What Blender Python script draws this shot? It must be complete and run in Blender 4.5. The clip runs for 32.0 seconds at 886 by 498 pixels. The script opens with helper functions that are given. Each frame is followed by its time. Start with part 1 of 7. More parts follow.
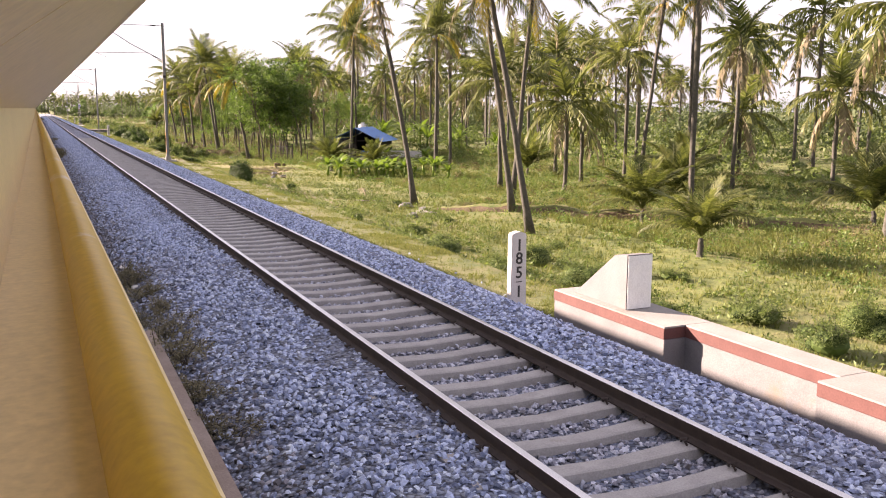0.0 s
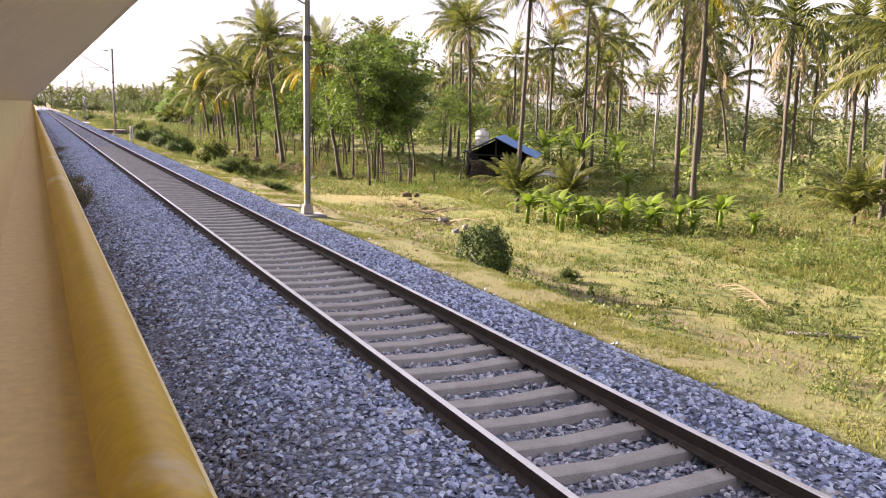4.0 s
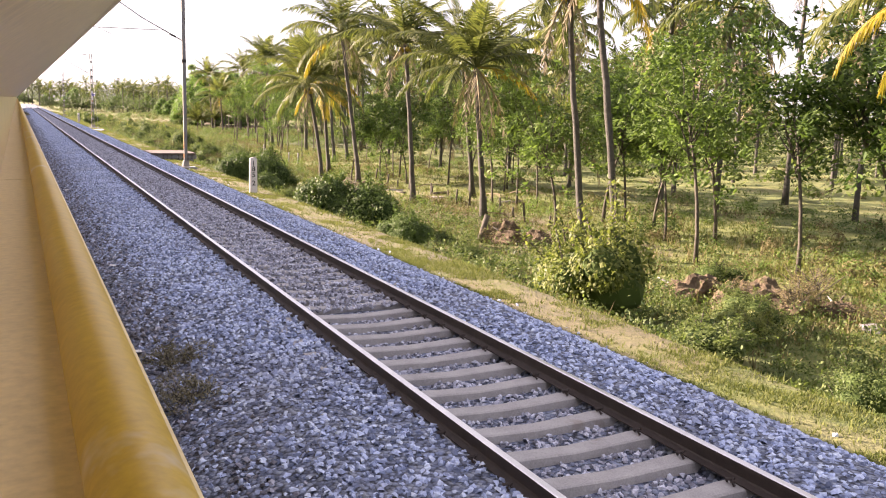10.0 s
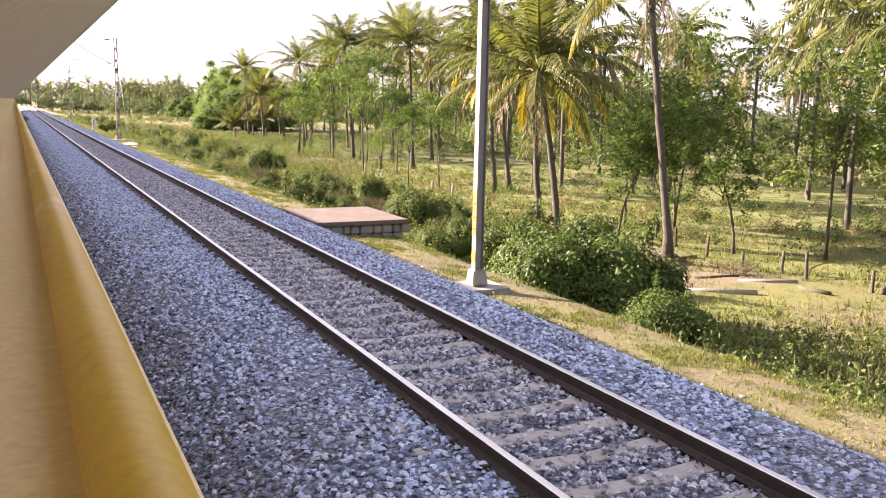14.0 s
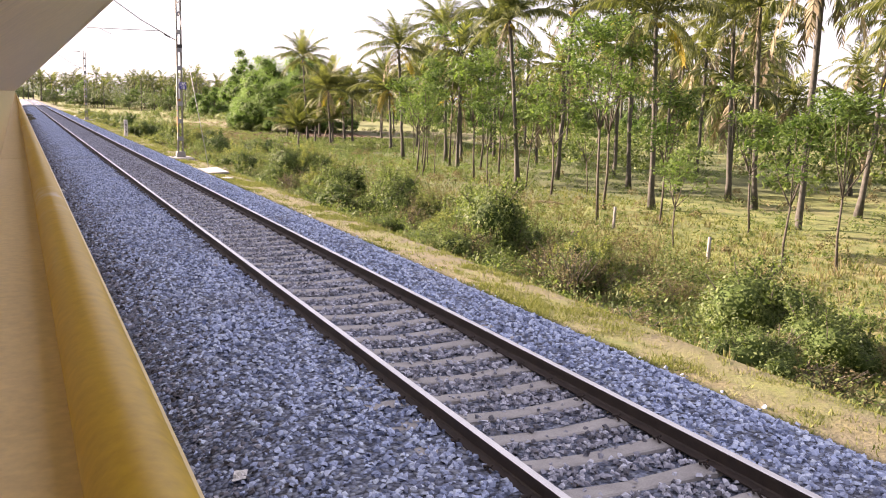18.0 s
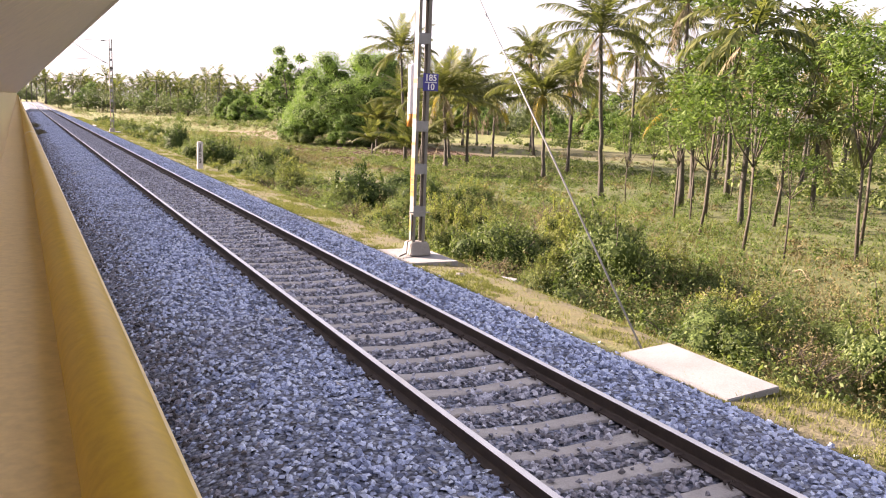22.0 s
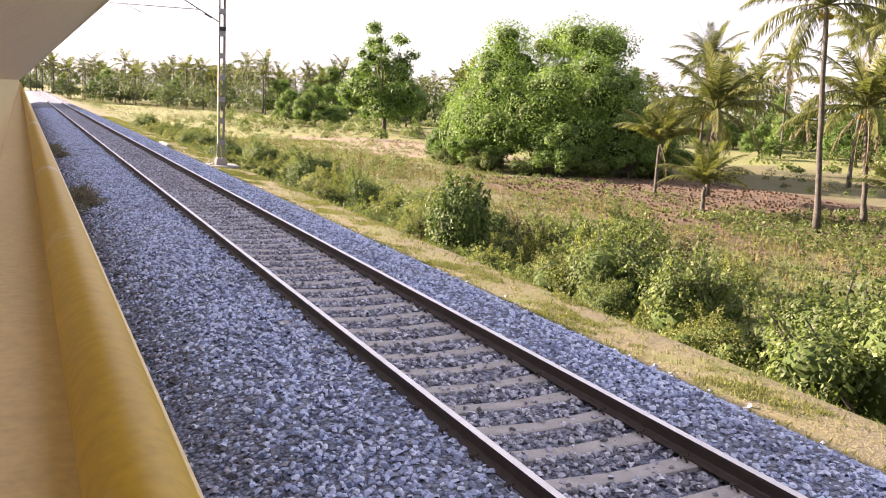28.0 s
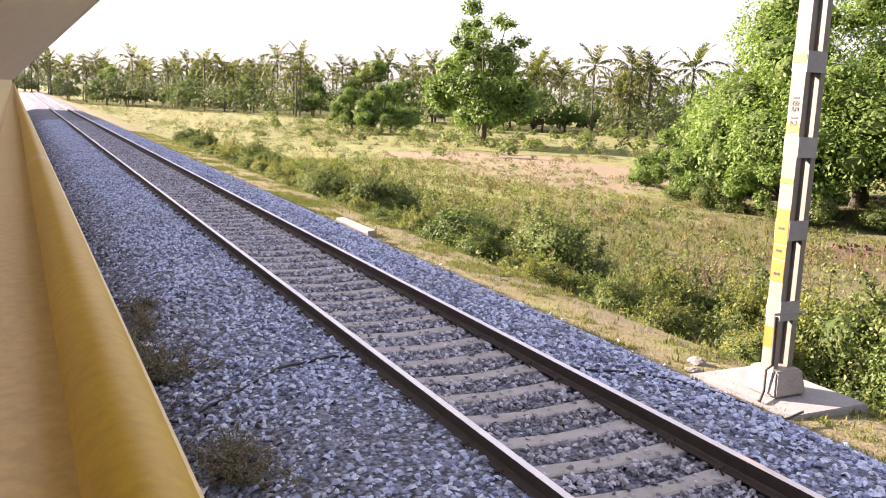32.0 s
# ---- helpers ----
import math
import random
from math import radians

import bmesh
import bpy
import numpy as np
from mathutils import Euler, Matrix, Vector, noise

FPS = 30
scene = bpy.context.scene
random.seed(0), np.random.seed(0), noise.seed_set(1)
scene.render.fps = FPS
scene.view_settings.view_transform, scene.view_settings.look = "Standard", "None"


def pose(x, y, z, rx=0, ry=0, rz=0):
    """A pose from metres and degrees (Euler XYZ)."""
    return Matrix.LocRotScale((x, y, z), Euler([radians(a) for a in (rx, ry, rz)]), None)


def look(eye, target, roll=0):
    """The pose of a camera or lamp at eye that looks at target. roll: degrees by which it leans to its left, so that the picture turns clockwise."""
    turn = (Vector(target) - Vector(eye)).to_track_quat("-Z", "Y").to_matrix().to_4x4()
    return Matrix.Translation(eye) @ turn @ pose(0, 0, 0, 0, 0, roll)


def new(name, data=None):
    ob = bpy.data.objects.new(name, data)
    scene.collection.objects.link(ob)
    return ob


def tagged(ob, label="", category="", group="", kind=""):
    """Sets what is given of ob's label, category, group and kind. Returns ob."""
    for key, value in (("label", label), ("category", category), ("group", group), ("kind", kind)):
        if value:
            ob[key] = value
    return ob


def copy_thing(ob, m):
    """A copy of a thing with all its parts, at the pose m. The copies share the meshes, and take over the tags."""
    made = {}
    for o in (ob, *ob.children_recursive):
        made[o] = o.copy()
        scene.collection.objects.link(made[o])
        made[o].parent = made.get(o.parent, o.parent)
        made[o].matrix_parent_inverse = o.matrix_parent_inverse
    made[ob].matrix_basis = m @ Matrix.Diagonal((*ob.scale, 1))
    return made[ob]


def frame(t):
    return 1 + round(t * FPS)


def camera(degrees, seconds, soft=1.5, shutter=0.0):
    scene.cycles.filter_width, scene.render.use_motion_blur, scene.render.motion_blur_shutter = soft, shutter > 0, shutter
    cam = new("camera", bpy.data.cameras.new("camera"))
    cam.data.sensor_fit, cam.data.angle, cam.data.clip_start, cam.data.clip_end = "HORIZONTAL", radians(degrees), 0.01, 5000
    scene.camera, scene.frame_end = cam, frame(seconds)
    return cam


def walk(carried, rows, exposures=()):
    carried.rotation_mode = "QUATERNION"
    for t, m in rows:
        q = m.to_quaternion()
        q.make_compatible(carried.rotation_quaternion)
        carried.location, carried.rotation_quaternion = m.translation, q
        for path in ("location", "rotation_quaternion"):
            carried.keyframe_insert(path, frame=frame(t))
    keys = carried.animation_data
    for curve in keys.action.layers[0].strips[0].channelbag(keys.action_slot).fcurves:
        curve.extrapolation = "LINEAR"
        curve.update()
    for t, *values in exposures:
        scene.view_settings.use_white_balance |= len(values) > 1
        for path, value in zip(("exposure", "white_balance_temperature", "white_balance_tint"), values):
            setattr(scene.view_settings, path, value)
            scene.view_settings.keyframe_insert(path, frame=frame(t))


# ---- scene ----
cam = camera(54.09, 32.0, 1.08)
PATH = [
    (0.0, 0, -0.71, 2.781, -24.89, -9.11, 0.22),
    (0.5, 0, 3.42, 2.781, -25.17, -9.22, -0.33),
    (1.0, 0, 7.55, 2.781, -25.29, -9.21, -0.51),
    (1.5, 0, 11.70, 2.781, -25.04, -9.04, -0.29),
    (2.0, 0, 15.88, 2.781, -24.99, -8.90, 0.12),
    (2.5, 0, 20.10, 2.781, -25.26, -8.83, 0.44),
    (3.0, 0, 24.35, 2.781, -25.32, -9.00, 0.63),
    (3.5, 0, 28.61, 2.781, -25.22, -9.16, 1.20),
    (5.5, 0, 45.69, 2.781, -25.50, -8.98, 1.01),
    (6.0, 0, 49.97, 2.781, -25.98, -9.04, 1.07),
    (6.5, 0, 54.26, 2.781, -26.30, -9.17, 1.23),
    (7.0, 0, 58.55, 2.781, -26.33, -9.14, 1.38),
    (7.5, 0, 62.82, 2.781, -26.30, -9.09, 1.52),
    (8.0, 0, 67.07, 2.781, -26.21, -9.10, 1.44),
    (8.5, 0, 71.33, 2.781, -26.10, -9.14, 1.43),
    (9.0, 0, 75.62, 2.781, -26.06, -9.08, 1.40),
    (9.5, 0, 79.90, 2.781, -26.06, -9.09, 1.51),
    (10.0, 0, 84.15, 2.781, -26.07, -9.16, 1.61),
    (10.5, 0, 88.33, 2.781, -26.09, -9.24, 1.80),
    (11.0, 0, 92.44, 2.781, -26.05, -9.31, 1.71),
    (11.5, 0, 96.49, 2.781, -25.92, -9.38, 1.40),
    (12.0, 0, 100.52, 2.781, -25.84, -9.28, 1.26),
    (12.5, 0, 104.57, 2.781, -25.91, -9.27, 1.24),
    (13.0, 0, 108.64, 2.781, -26.04, -9.27, 1.36),
    (13.5, 0, 112.71, 2.781, -26.02, -9.22, 1.26),
    (14.0, 0, 116.80, 2.781, -26.17, -9.25, 1.21),
    (14.5, 0, 120.88, 2.781, -26.16, -9.25, 1.40),
    (15.0, 0, 124.98, 2.781, -26.24, -9.32, 1.26),
    (15.5, 0, 129.04, 2.781, -26.58, -9.70, 1.28),
    (17.5, 0, 145.22, 2.781, -26.06, -9.39, 1.61),
    (18.0, 0, 149.27, 2.781, -26.18, -9.46, 1.78),
    (18.5, 0, 153.31, 2.781, -26.28, -9.49, 1.76),
    (19.0, 0, 157.36, 2.781, -26.42, -9.44, 1.67),
    (19.5, 0, 161.41, 2.781, -26.45, -9.42, 1.54),
    (20.0, 0, 165.49, 2.781, -26.32, -9.40, 1.51),
    (20.5, 0, 169.60, 2.781, -26.21, -9.40, 1.73),
    (21.0, 0, 173.72, 2.781, -26.14, -9.39, 1.90),
    (21.5, 0, 177.83, 2.781, -26.10, -9.29, 1.85),
    (22.0, 0, 181.96, 2.781, -26.13, -9.17, 2.15),
    (22.5, 0, 186.12, 2.781, -25.99, -9.21, 2.16),
    (23.0, 0, 190.35, 2.781, -25.79, -9.30, 2.20),
    (23.5, 0, 194.66, 2.781, -25.79, -9.25, 2.48),
    (24.0, 0, 199.03, 2.781, -25.84, -9.28, 2.40),
    (24.5, 0, 203.43, 2.781, -25.91, -9.30, 2.43),
    (25.0, 0, 207.78, 2.781, -25.92, -9.29, 2.68),
    (25.5, 0, 212.07, 2.781, -25.81, -9.44, 2.71),
    (27.5, 0, 228.89, 2.781, -26.17, -9.50, 2.93),
    (28.0, 0, 233.07, 2.781, -26.11, -9.61, 2.97),
    (28.5, 0, 237.24, 2.781, -26.05, -9.71, 2.73),
    (29.0, 0, 241.42, 2.781, -25.99, -9.76, 2.38),
    (29.5, 0, 245.62, 2.781, -26.01, -9.72, 2.16),
    (30.0, 0, 249.81, 2.781, -26.06, -9.73, 2.17),
    (30.5, 0, 253.97, 2.781, -25.97, -9.85, 2.00),
    (31.0, 0, 258.14, 2.781, -26.03, -9.90, 2.08),
    (31.5, 0, 262.33, 2.781, -26.27, -9.91, 2.07),
    (32.0, 0, 266.52, 2.781, -26.38, -9.91, 2.30),
]
walk(cam, [(t, pose(x, y, z, 90 + pitch, 0, yaw) @ pose(0, 0, 0, 0, 0, roll)) for t, x, y, z, yaw, pitch, roll in PATH], [(0.0, 3.09, 7200, 29), (4.0, 3.12, 7200, 29), (8.0, 3.27, 7200, 29), (11.5, 3.41, 7200, 29), (15.0, 3.37, 7200, 29), (19.0, 3.22, 7200, 29), (25.0, 3.26, 7200, 29), (32.0, 3.27, 7200, 29)])

# ---- world, sun and exposure ----
SUN_TURN = 45.0     # degrees to the left of the track's forward direction
SUN_HIGH = 21.3
world = bpy.data.worlds.new("world")
scene.world = world
world.use_nodes = True
wn, wl = world.node_tree.nodes, world.node_tree.links
sky = wn.new("ShaderNodeTexSky")
sky.sky_type = "NISHITA"
sky.sun_disc = False
sky.sun_elevation = radians(SUN_HIGH)
sky.sun_rotation = radians(-SUN_TURN)
sky.air_density, sky.dust_density, sky.ozone_density = 1.0, 1.2, 1.0
haze = wn.new("ShaderNodeHueSaturation")
haze.inputs["Saturation"].default_value = 0.68
wl.new(sky.outputs[0], haze.inputs["Color"])
veil = wn.new("ShaderNodeMix")      # thin even high cloud over the clear sky
veil.data_type = "RGBA"
veil.inputs[0].default_value = 0.9
cloud_map = wn.new("ShaderNodeMapping")
cloud_map.inputs["Scale"].default_value = (2.2, 2.2, 6.0)
wl.new(wn.new("ShaderNodeTexCoord").outputs["Generated"], cloud_map.inputs["Vector"])
cloud = wn.new("ShaderNodeTexNoise")
cloud.inputs["Scale"].default_value = 1.3
cloud.inputs["Detail"].default_value = 5.0
wl.new(cloud_map.outputs[0], cloud.inputs["Vector"])
tone = wn.new("ShaderNodeValToRGB")
tone.color_ramp.elements[0].position, tone.color_ramp.elements[0].color = 0.36, (1.14, 1.2, 1.37, 1)
tone.color_ramp.elements[1].position, tone.color_ramp.elements[1].color = 0.62, (1.48, 1.59, 1.76, 1)
wl.new(cloud.outputs[0], tone.inputs[0])
wl.new(tone.outputs[0], veil.inputs[7])
wl.new(haze.outputs[0], veil.inputs[6])
wl.new(veil.outputs[2], wn["Background"].inputs[0])
wn["Background"].inputs[1].default_value = 0.078
sun_data = bpy.data.lights.new("sun", "SUN")
sun_data.energy = 3.1
sun_data.angle = radians(0.6)
sun_data.color = (1.0, 0.885, 0.735)
sun = new("sun", sun_data)
sd = Vector((-math.sin(radians(SUN_TURN)), math.cos(radians(SUN_TURN)), math.tan(radians(SUN_HIGH))))
sun.matrix_world = look(sd * 200, (0, 0, 0))

# ---- materials ----


def ramp_node(nt, stops, fac):
    r = nt.nodes.new("ShaderNodeValToRGB")
    e = r.color_ramp.elements
    while len(e) < len(stops):
        e.new(0.5)
    for el, (p, c) in zip(e, stops):
        el.position, el.color = p, (*c, 1)
    nt.links.new(fac, r.inputs[0])
    return r.outputs[0]


def noise_node(nt, scale, detail=4.0, coord=None, rough=0.6):
    n = nt.nodes.new("ShaderNodeTexNoise")
    n.inputs["Scale"].default_value, n.inputs["Detail"].default_value = scale, detail
    n.inputs["Roughness"].default_value = rough
    if coord is not None:
        nt.links.new(coord, n.inputs["Vector"])
    return n.outputs["Fac"]


def mix_node(nt, fac, a, b, kind="MIX"):
    m = nt.nodes.new("ShaderNodeMix")
    m.data_type, m.blend_type = "RGBA", kind
    for sock, v in ((m.inputs[0], fac), (m.inputs[6], a), (m.inputs[7], b)):
        if isinstance(v, bpy.types.NodeSocket):
            nt.links.new(v, sock)
        elif isinstance(v, (int, float)):
            sock.default_value = v
        else:
            sock.default_value = (*v, 1)
    return m.outputs[2]


def math_node(nt, op, a, b=0.0, clamp=False):
    m = nt.nodes.new("ShaderNodeMath")
    m.operation, m.use_clamp = op, clamp
    for sock, v in zip(m.inputs, (a, b)):
        if isinstance(v, bpy.types.NodeSocket):
            nt.links.new(v, sock)
        else:
            sock.default_value = v
    return m.outputs[0]


def start_mat(name, rough=0.7, metal=0.0):
    m = bpy.data.materials.new(name)
    m.use_nodes = True
    b = m.node_tree.nodes["Principled BSDF"]
    b.inputs["Roughness"].default_value, b.inputs["Metallic"].default_value = rough, metal
    return m, m.node_tree, b


def bump_to(nt, b, height, strength, dist):
    n = nt.nodes.new("ShaderNodeBump")
    n.inputs["Strength"].default_value, n.inputs["Distance"].default_value = strength, dist
    nt.links.new(height, n.inputs["Height"])
    nt.links.new(n.outputs[0], b.inputs["Normal"])


def surface(name, dark, light, scale=3.0, fine=40.0, rough=0.75, metal=0.0, bump=0.3, dist=0.01, stain=None, stain_scale=0.8, stain_at=0.6):
    """Two scales of mottling, fine relief and, if wanted, stains of a third colour."""
    m, nt, b = start_mat(name, rough, metal)
    co = nt.nodes.new("ShaderNodeNewGeometry").outputs["Position"]
    big, small = noise_node(nt, scale, 5, co), noise_node(nt, fine, 4, co)
    col = mix_node(nt, ramp_node(nt, ((0.32, (0, 0, 0)), (0.7, (1, 1, 1))), big), dark, light)
    col = mix_node(nt, 0.35, col, ramp_node(nt, ((0.3, tuple(c * 0.5 for c in dark)), (0.7, light)), small))
    if stain:
        s = noise_node(nt, stain_scale, 6, co, 0.7)
        col = mix_node(nt, ramp_node(nt, ((stain_at, (0, 0, 0)), (stain_at + 0.12, (1, 1, 1))), s), col, stain)
    nt.links.new(col, b.inputs["Base Color"])
    bump_to(nt, b, small, bump, dist)
    return m


def leafy(name, dark, light, rough=0.55, glow=0.35, tip=None):
    """Leaves: colour varied from plant to plant and leaf to leaf, some light passing through."""
    m, nt, b = start_mat(name, rough)
    b.inputs["Specular IOR Level"].default_value = 0.22
    isl = nt.nodes.new("ShaderNodeNewGeometry").outputs["Random Per Island"]
    rnd = nt.nodes.new("ShaderNodeObjectInfo").outputs["Random"]
    mixv = math_node(nt, "ADD", math_node(nt, "MULTIPLY", isl, 0.65), math_node(nt, "MULTIPLY", rnd, 0.35))
    stops = [(0.1, dark), (0.8, light)]
    if tip:
        stops += [(0.97, light), (1.0, tip)]
    col = ramp_node(nt, stops, mixv)
    nt.links.new(col, b.inputs["Base Color"])
    tr = nt.nodes.new("ShaderNodeBsdfTranslucent")
    nt.links.new(mix_node(nt, 1.0, col, (1.0, 1.1, 0.62), "MULTIPLY"), tr.inputs[0])
    mx = nt.nodes.new("ShaderNodeMixShader")
    mx.inputs[0].default_value = glow
    nt.links.new(b.outputs[0], mx.inputs[1])
    nt.links.new(tr.outputs[0], mx.inputs[2])
    nt.links.new(mx.outputs[0], nt.nodes["Material Output"].inputs[0])
    return m


def stone_mat(name, cols, by_cell=False, scale=16.0):
    m, nt, b = start_mat(name, 0.8)
    co = nt.nodes.new("ShaderNodeNewGeometry")
    if by_cell:
        v = nt.nodes.new("ShaderNodeTexVoronoi")
        v.inputs["Scale"].default_value = scale
        nt.links.new(co.outputs["Position"], v.inputs["Vector"])
        sep = nt.nodes.new("ShaderNodeSeparateColor")
        nt.links.new(v.outputs["Color"], sep.inputs[0])
        fac = sep.outputs[0]
        # shade between stones, darkened into the colour towards each cell's edge
        gap_shade = ramp_node(nt, ((0.0, (1, 1, 1)), (0.55, (0.75, 0.75, 0.75)), (0.8, (0.2, 0.2, 0.2))), v.outputs["Distance"])
        inv = math_node(nt, "SUBTRACT", 1.0, v.outputs["Distance"])
        bump_to(nt, b, inv, 1.0, 0.05)
    else:
        fac = co.outputs["Random Per Island"]
        gap_shade = None
    col = ramp_node(nt, cols, fac)
    n = noise_node(nt, 45, 3, co.outputs["Position"])
    col = mix_node(nt, 0.5, col, ramp_node(nt, ((0.3, (0.35, 0.35, 0.36)), (0.7, (1, 1, 1))), n), "MULTIPLY")
    big = noise_node(nt, 0.35, 4, co.outputs["Position"])
    col = mix_node(nt, ramp_node(nt, ((0.5, (0, 0, 0)), (0.75, (0.35, 0.35, 0.35))), big), col, (0.16, 0.14, 0.13))
    if gap_shade is not None:
        col = mix_node(nt, 1.0, col, gap_shade, "MULTIPLY")
    nt.links.new(col, b.inputs["Base Color"])
    return m


def box_mask(nt, pos, x0, x1, y0, y1, soft=2.0, wob=None):
    sep = nt.nodes.new("ShaderNodeSeparateXYZ")
    nt.links.new(pos, sep.inputs[0])
    out = None
    for s, a, c in ((0, x0, x1), (1, y0, y1)):
        d = math_node(nt, "SUBTRACT", (c - a) / 2, math_node(nt, "ABSOLUTE", math_node(nt, "SUBTRACT", sep.outputs[s], (a + c) / 2)))
        if wob is not None:
            d = math_node(nt, "ADD", d, math_node(nt, "MULTIPLY", math_node(nt, "SUBTRACT", wob, 0.5), soft * 3))
        d = math_node(nt, "DIVIDE", d, soft, True)
        out = d if out is None else math_node(nt, "MULTIPLY", out, d)
    return out


def ground_mat():
    m, nt, b = start_mat("ground_grass_and_soil", 0.95)
    pos = nt.nodes.new("ShaderNodeNewGeometry").outputs["Position"]
    n1, n2, n3 = noise_node(nt, 0.12, 5, pos), noise_node(nt, 0.9, 5, pos, 0.7), noise_node(nt, 14, 4, pos, 0.7)
    grass = mix_node(nt, ramp_node(nt, ((0.35, (0, 0, 0)), (0.65, (1, 1, 1))), n2), (0.085, 0.118, 0.027), (0.205, 0.222, 0.062))
    dry = mix_node(nt, n3, (0.122, 0.108, 0.05), (0.215, 0.19, 0.094))
    bare = mix_node(nt, n3, (0.095, 0.085, 0.052), (0.185, 0.168, 0.105))
    f = math_node(nt, "ADD", math_node(nt, "MULTIPLY", n1, 0.6), math_node(nt, "MULTIPLY", n2, 0.4))
    col = mix_node(nt, ramp_node(nt, ((0.5, (0, 0, 0)), (0.64, (0.85, 0.85, 0.85))), f), grass, dry)
    # worn strip beside the ballast, tracks, ploughed and bare fields
    strip = math_node(nt, "MAXIMUM", box_mask(nt, pos, 6.6, 10.2, 92, 900, 1.0, n2), math_node(nt, "MULTIPLY", box_mask(nt, pos, 6.6, 9.4, -300, 92, 1.0, n2), 0.5))
    n4 = noise_node(nt, 0.55, 6, pos, 0.75)
    worn = ramp_node(nt, ((0.34, (0, 0, 0)), (0.5, (1, 1, 1))), n4)
    col = mix_node(nt, math_node(nt, "MULTIPLY", strip, worn), col, mix_node(nt, ramp_node(nt, ((0.4, (0, 0, 0)), (0.6, (1, 1, 1))), n2), dry, bare))
    for x0, x1, y0, y1, c0, c1 in GREENS + SOILS:
        mk = box_mask(nt, pos, x0, x1, y0, y1, 1.6, n2)
        col = mix_node(nt, mk, col, mix_node(nt, n3, c0, c1))
    col = mix_node(nt, 0.45, col, ramp_node(nt, ((0.3, (0.35, 0.35, 0.35)), (0.62, (1, 1, 1))), n3), "MULTIPLY")
    nt.links.new(col, b.inputs["Base Color"])
    bump_to(nt, b, n3, 0.8, 0.06)
    return m


RED0, RED1, TAN0, TAN1 = (0.06, 0.037, 0.021), (0.112, 0.071, 0.041), (0.155, 0.128, 0.082), (0.235, 0.195, 0.13)
SOILS = [(25.5, 52, 258, 292, RED0, RED1), (30, 48, 309, 346, TAN0, TAN1), (16.4, 24.4, 227, 245, (0.17, 0.142, 0.088), (0.26, 0.22, 0.14)), (22.8, 25.4, 246, 252, RED0, RED1),
         (15.5, 19, 281, 296, TAN0, TAN1), (27, 54, 238, 259, (0.085, 0.064, 0.036), (0.15, 0.115, 0.064)),
         (14, 22, 78, 96, (0.16, 0.16, 0.055), (0.25, 0.225, 0.09)), (16, 25, 110, 134, (0.115, 0.098, 0.054), (0.19, 0.16, 0.09)), (17, 24, 136, 150, TAN0, TAN1), (8.4, 12.6, 52, 84, (0.125, 0.106, 0.055), (0.21, 0.18, 0.096)), (12.6, 16.2, 42, 76, (0.13, 0.115, 0.06), (0.215, 0.185, 0.105))]
GREENS = [(17, 70, 192, 266, (0.055, 0.078, 0.022), (0.13, 0.145, 0.048)), (17, 80, 266, 308, (0.068, 0.074, 0.028), (0.15, 0.142, 0.06))]

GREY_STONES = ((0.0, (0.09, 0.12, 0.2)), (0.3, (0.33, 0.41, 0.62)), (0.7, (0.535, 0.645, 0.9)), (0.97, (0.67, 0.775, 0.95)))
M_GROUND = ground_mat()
# Bed colours cut to 0.55, painting shade into the gaps under loose stones.
M_BED = stone_mat("shaded_ballast_bed", [(p, tuple(c * 0.55 for c in col)) for p, col in GREY_STONES], True, 20.0)
M_STONE = stone_mat("crushed_granite", GREY_STONES)
M_STONE_IN = stone_mat("dusty_crib_stone", ((0.0, (0.11, 0.115, 0.14)), (0.35, (0.35, 0.37, 0.455)), (0.75, (0.515, 0.55, 0.665)), (0.97, (0.68, 0.72, 0.84))))
# Brown soiling and the shade of the turned-away slope, both in the colour.
M_STONE_DIRTY_SHADED = stone_mat("soiled_shaded_granite", ((0.0, (0.045, 0.042, 0.045)), (0.4, (0.14, 0.14, 0.16)), (0.75, (0.29, 0.3, 0.37)), (0.97, (0.48, 0.5, 0.58))))
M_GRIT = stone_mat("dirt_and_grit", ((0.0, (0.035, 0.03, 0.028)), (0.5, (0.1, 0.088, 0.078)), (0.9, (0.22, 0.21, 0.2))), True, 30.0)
M_DIRT = surface("trackside_dirt", (0.06, 0.05, 0.045), (0.14, 0.12, 0.1), 2.0, 30, 0.95, bump=0.8, dist=0.03)
M_SLEEPER = surface("sleeper_concrete", (0.28, 0.275, 0.275), (0.42, 0.415, 0.41), 4, 60, 0.85, bump=0.4, stain=(0.2, 0.16, 0.13), stain_at=0.62)
M_RUST = surface("rail_rust", (0.022, 0.015, 0.013), (0.05, 0.035, 0.03), 8, 70, 0.7, bump=0.3, dist=0.003)
M_STEEL = surface("rail_running_surface", (0.62, 0.62, 0.63), (0.8, 0.8, 0.8), 3, 90, 0.3, 1.0, bump=0.05, dist=0.001)
M_CLIP = surface("clip_iron", (0.03, 0.022, 0.02), (0.06, 0.045, 0.04), 20, 90, 0.7)
M_CONCRETE = surface("weathered_concrete", (0.2, 0.19, 0.18), (0.32, 0.31, 0.295), 1.5, 40, 0.9, bump=0.5, stain=(0.2, 0.18, 0.16))
M_PALE = surface("pale_concrete", (0.185, 0.19, 0.2), (0.29, 0.297, 0.308), 1.5, 40, 0.9, bump=0.5, stain=(0.24, 0.225, 0.2))
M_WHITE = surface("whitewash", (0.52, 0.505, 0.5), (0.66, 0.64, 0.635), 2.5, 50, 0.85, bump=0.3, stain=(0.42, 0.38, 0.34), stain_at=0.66)
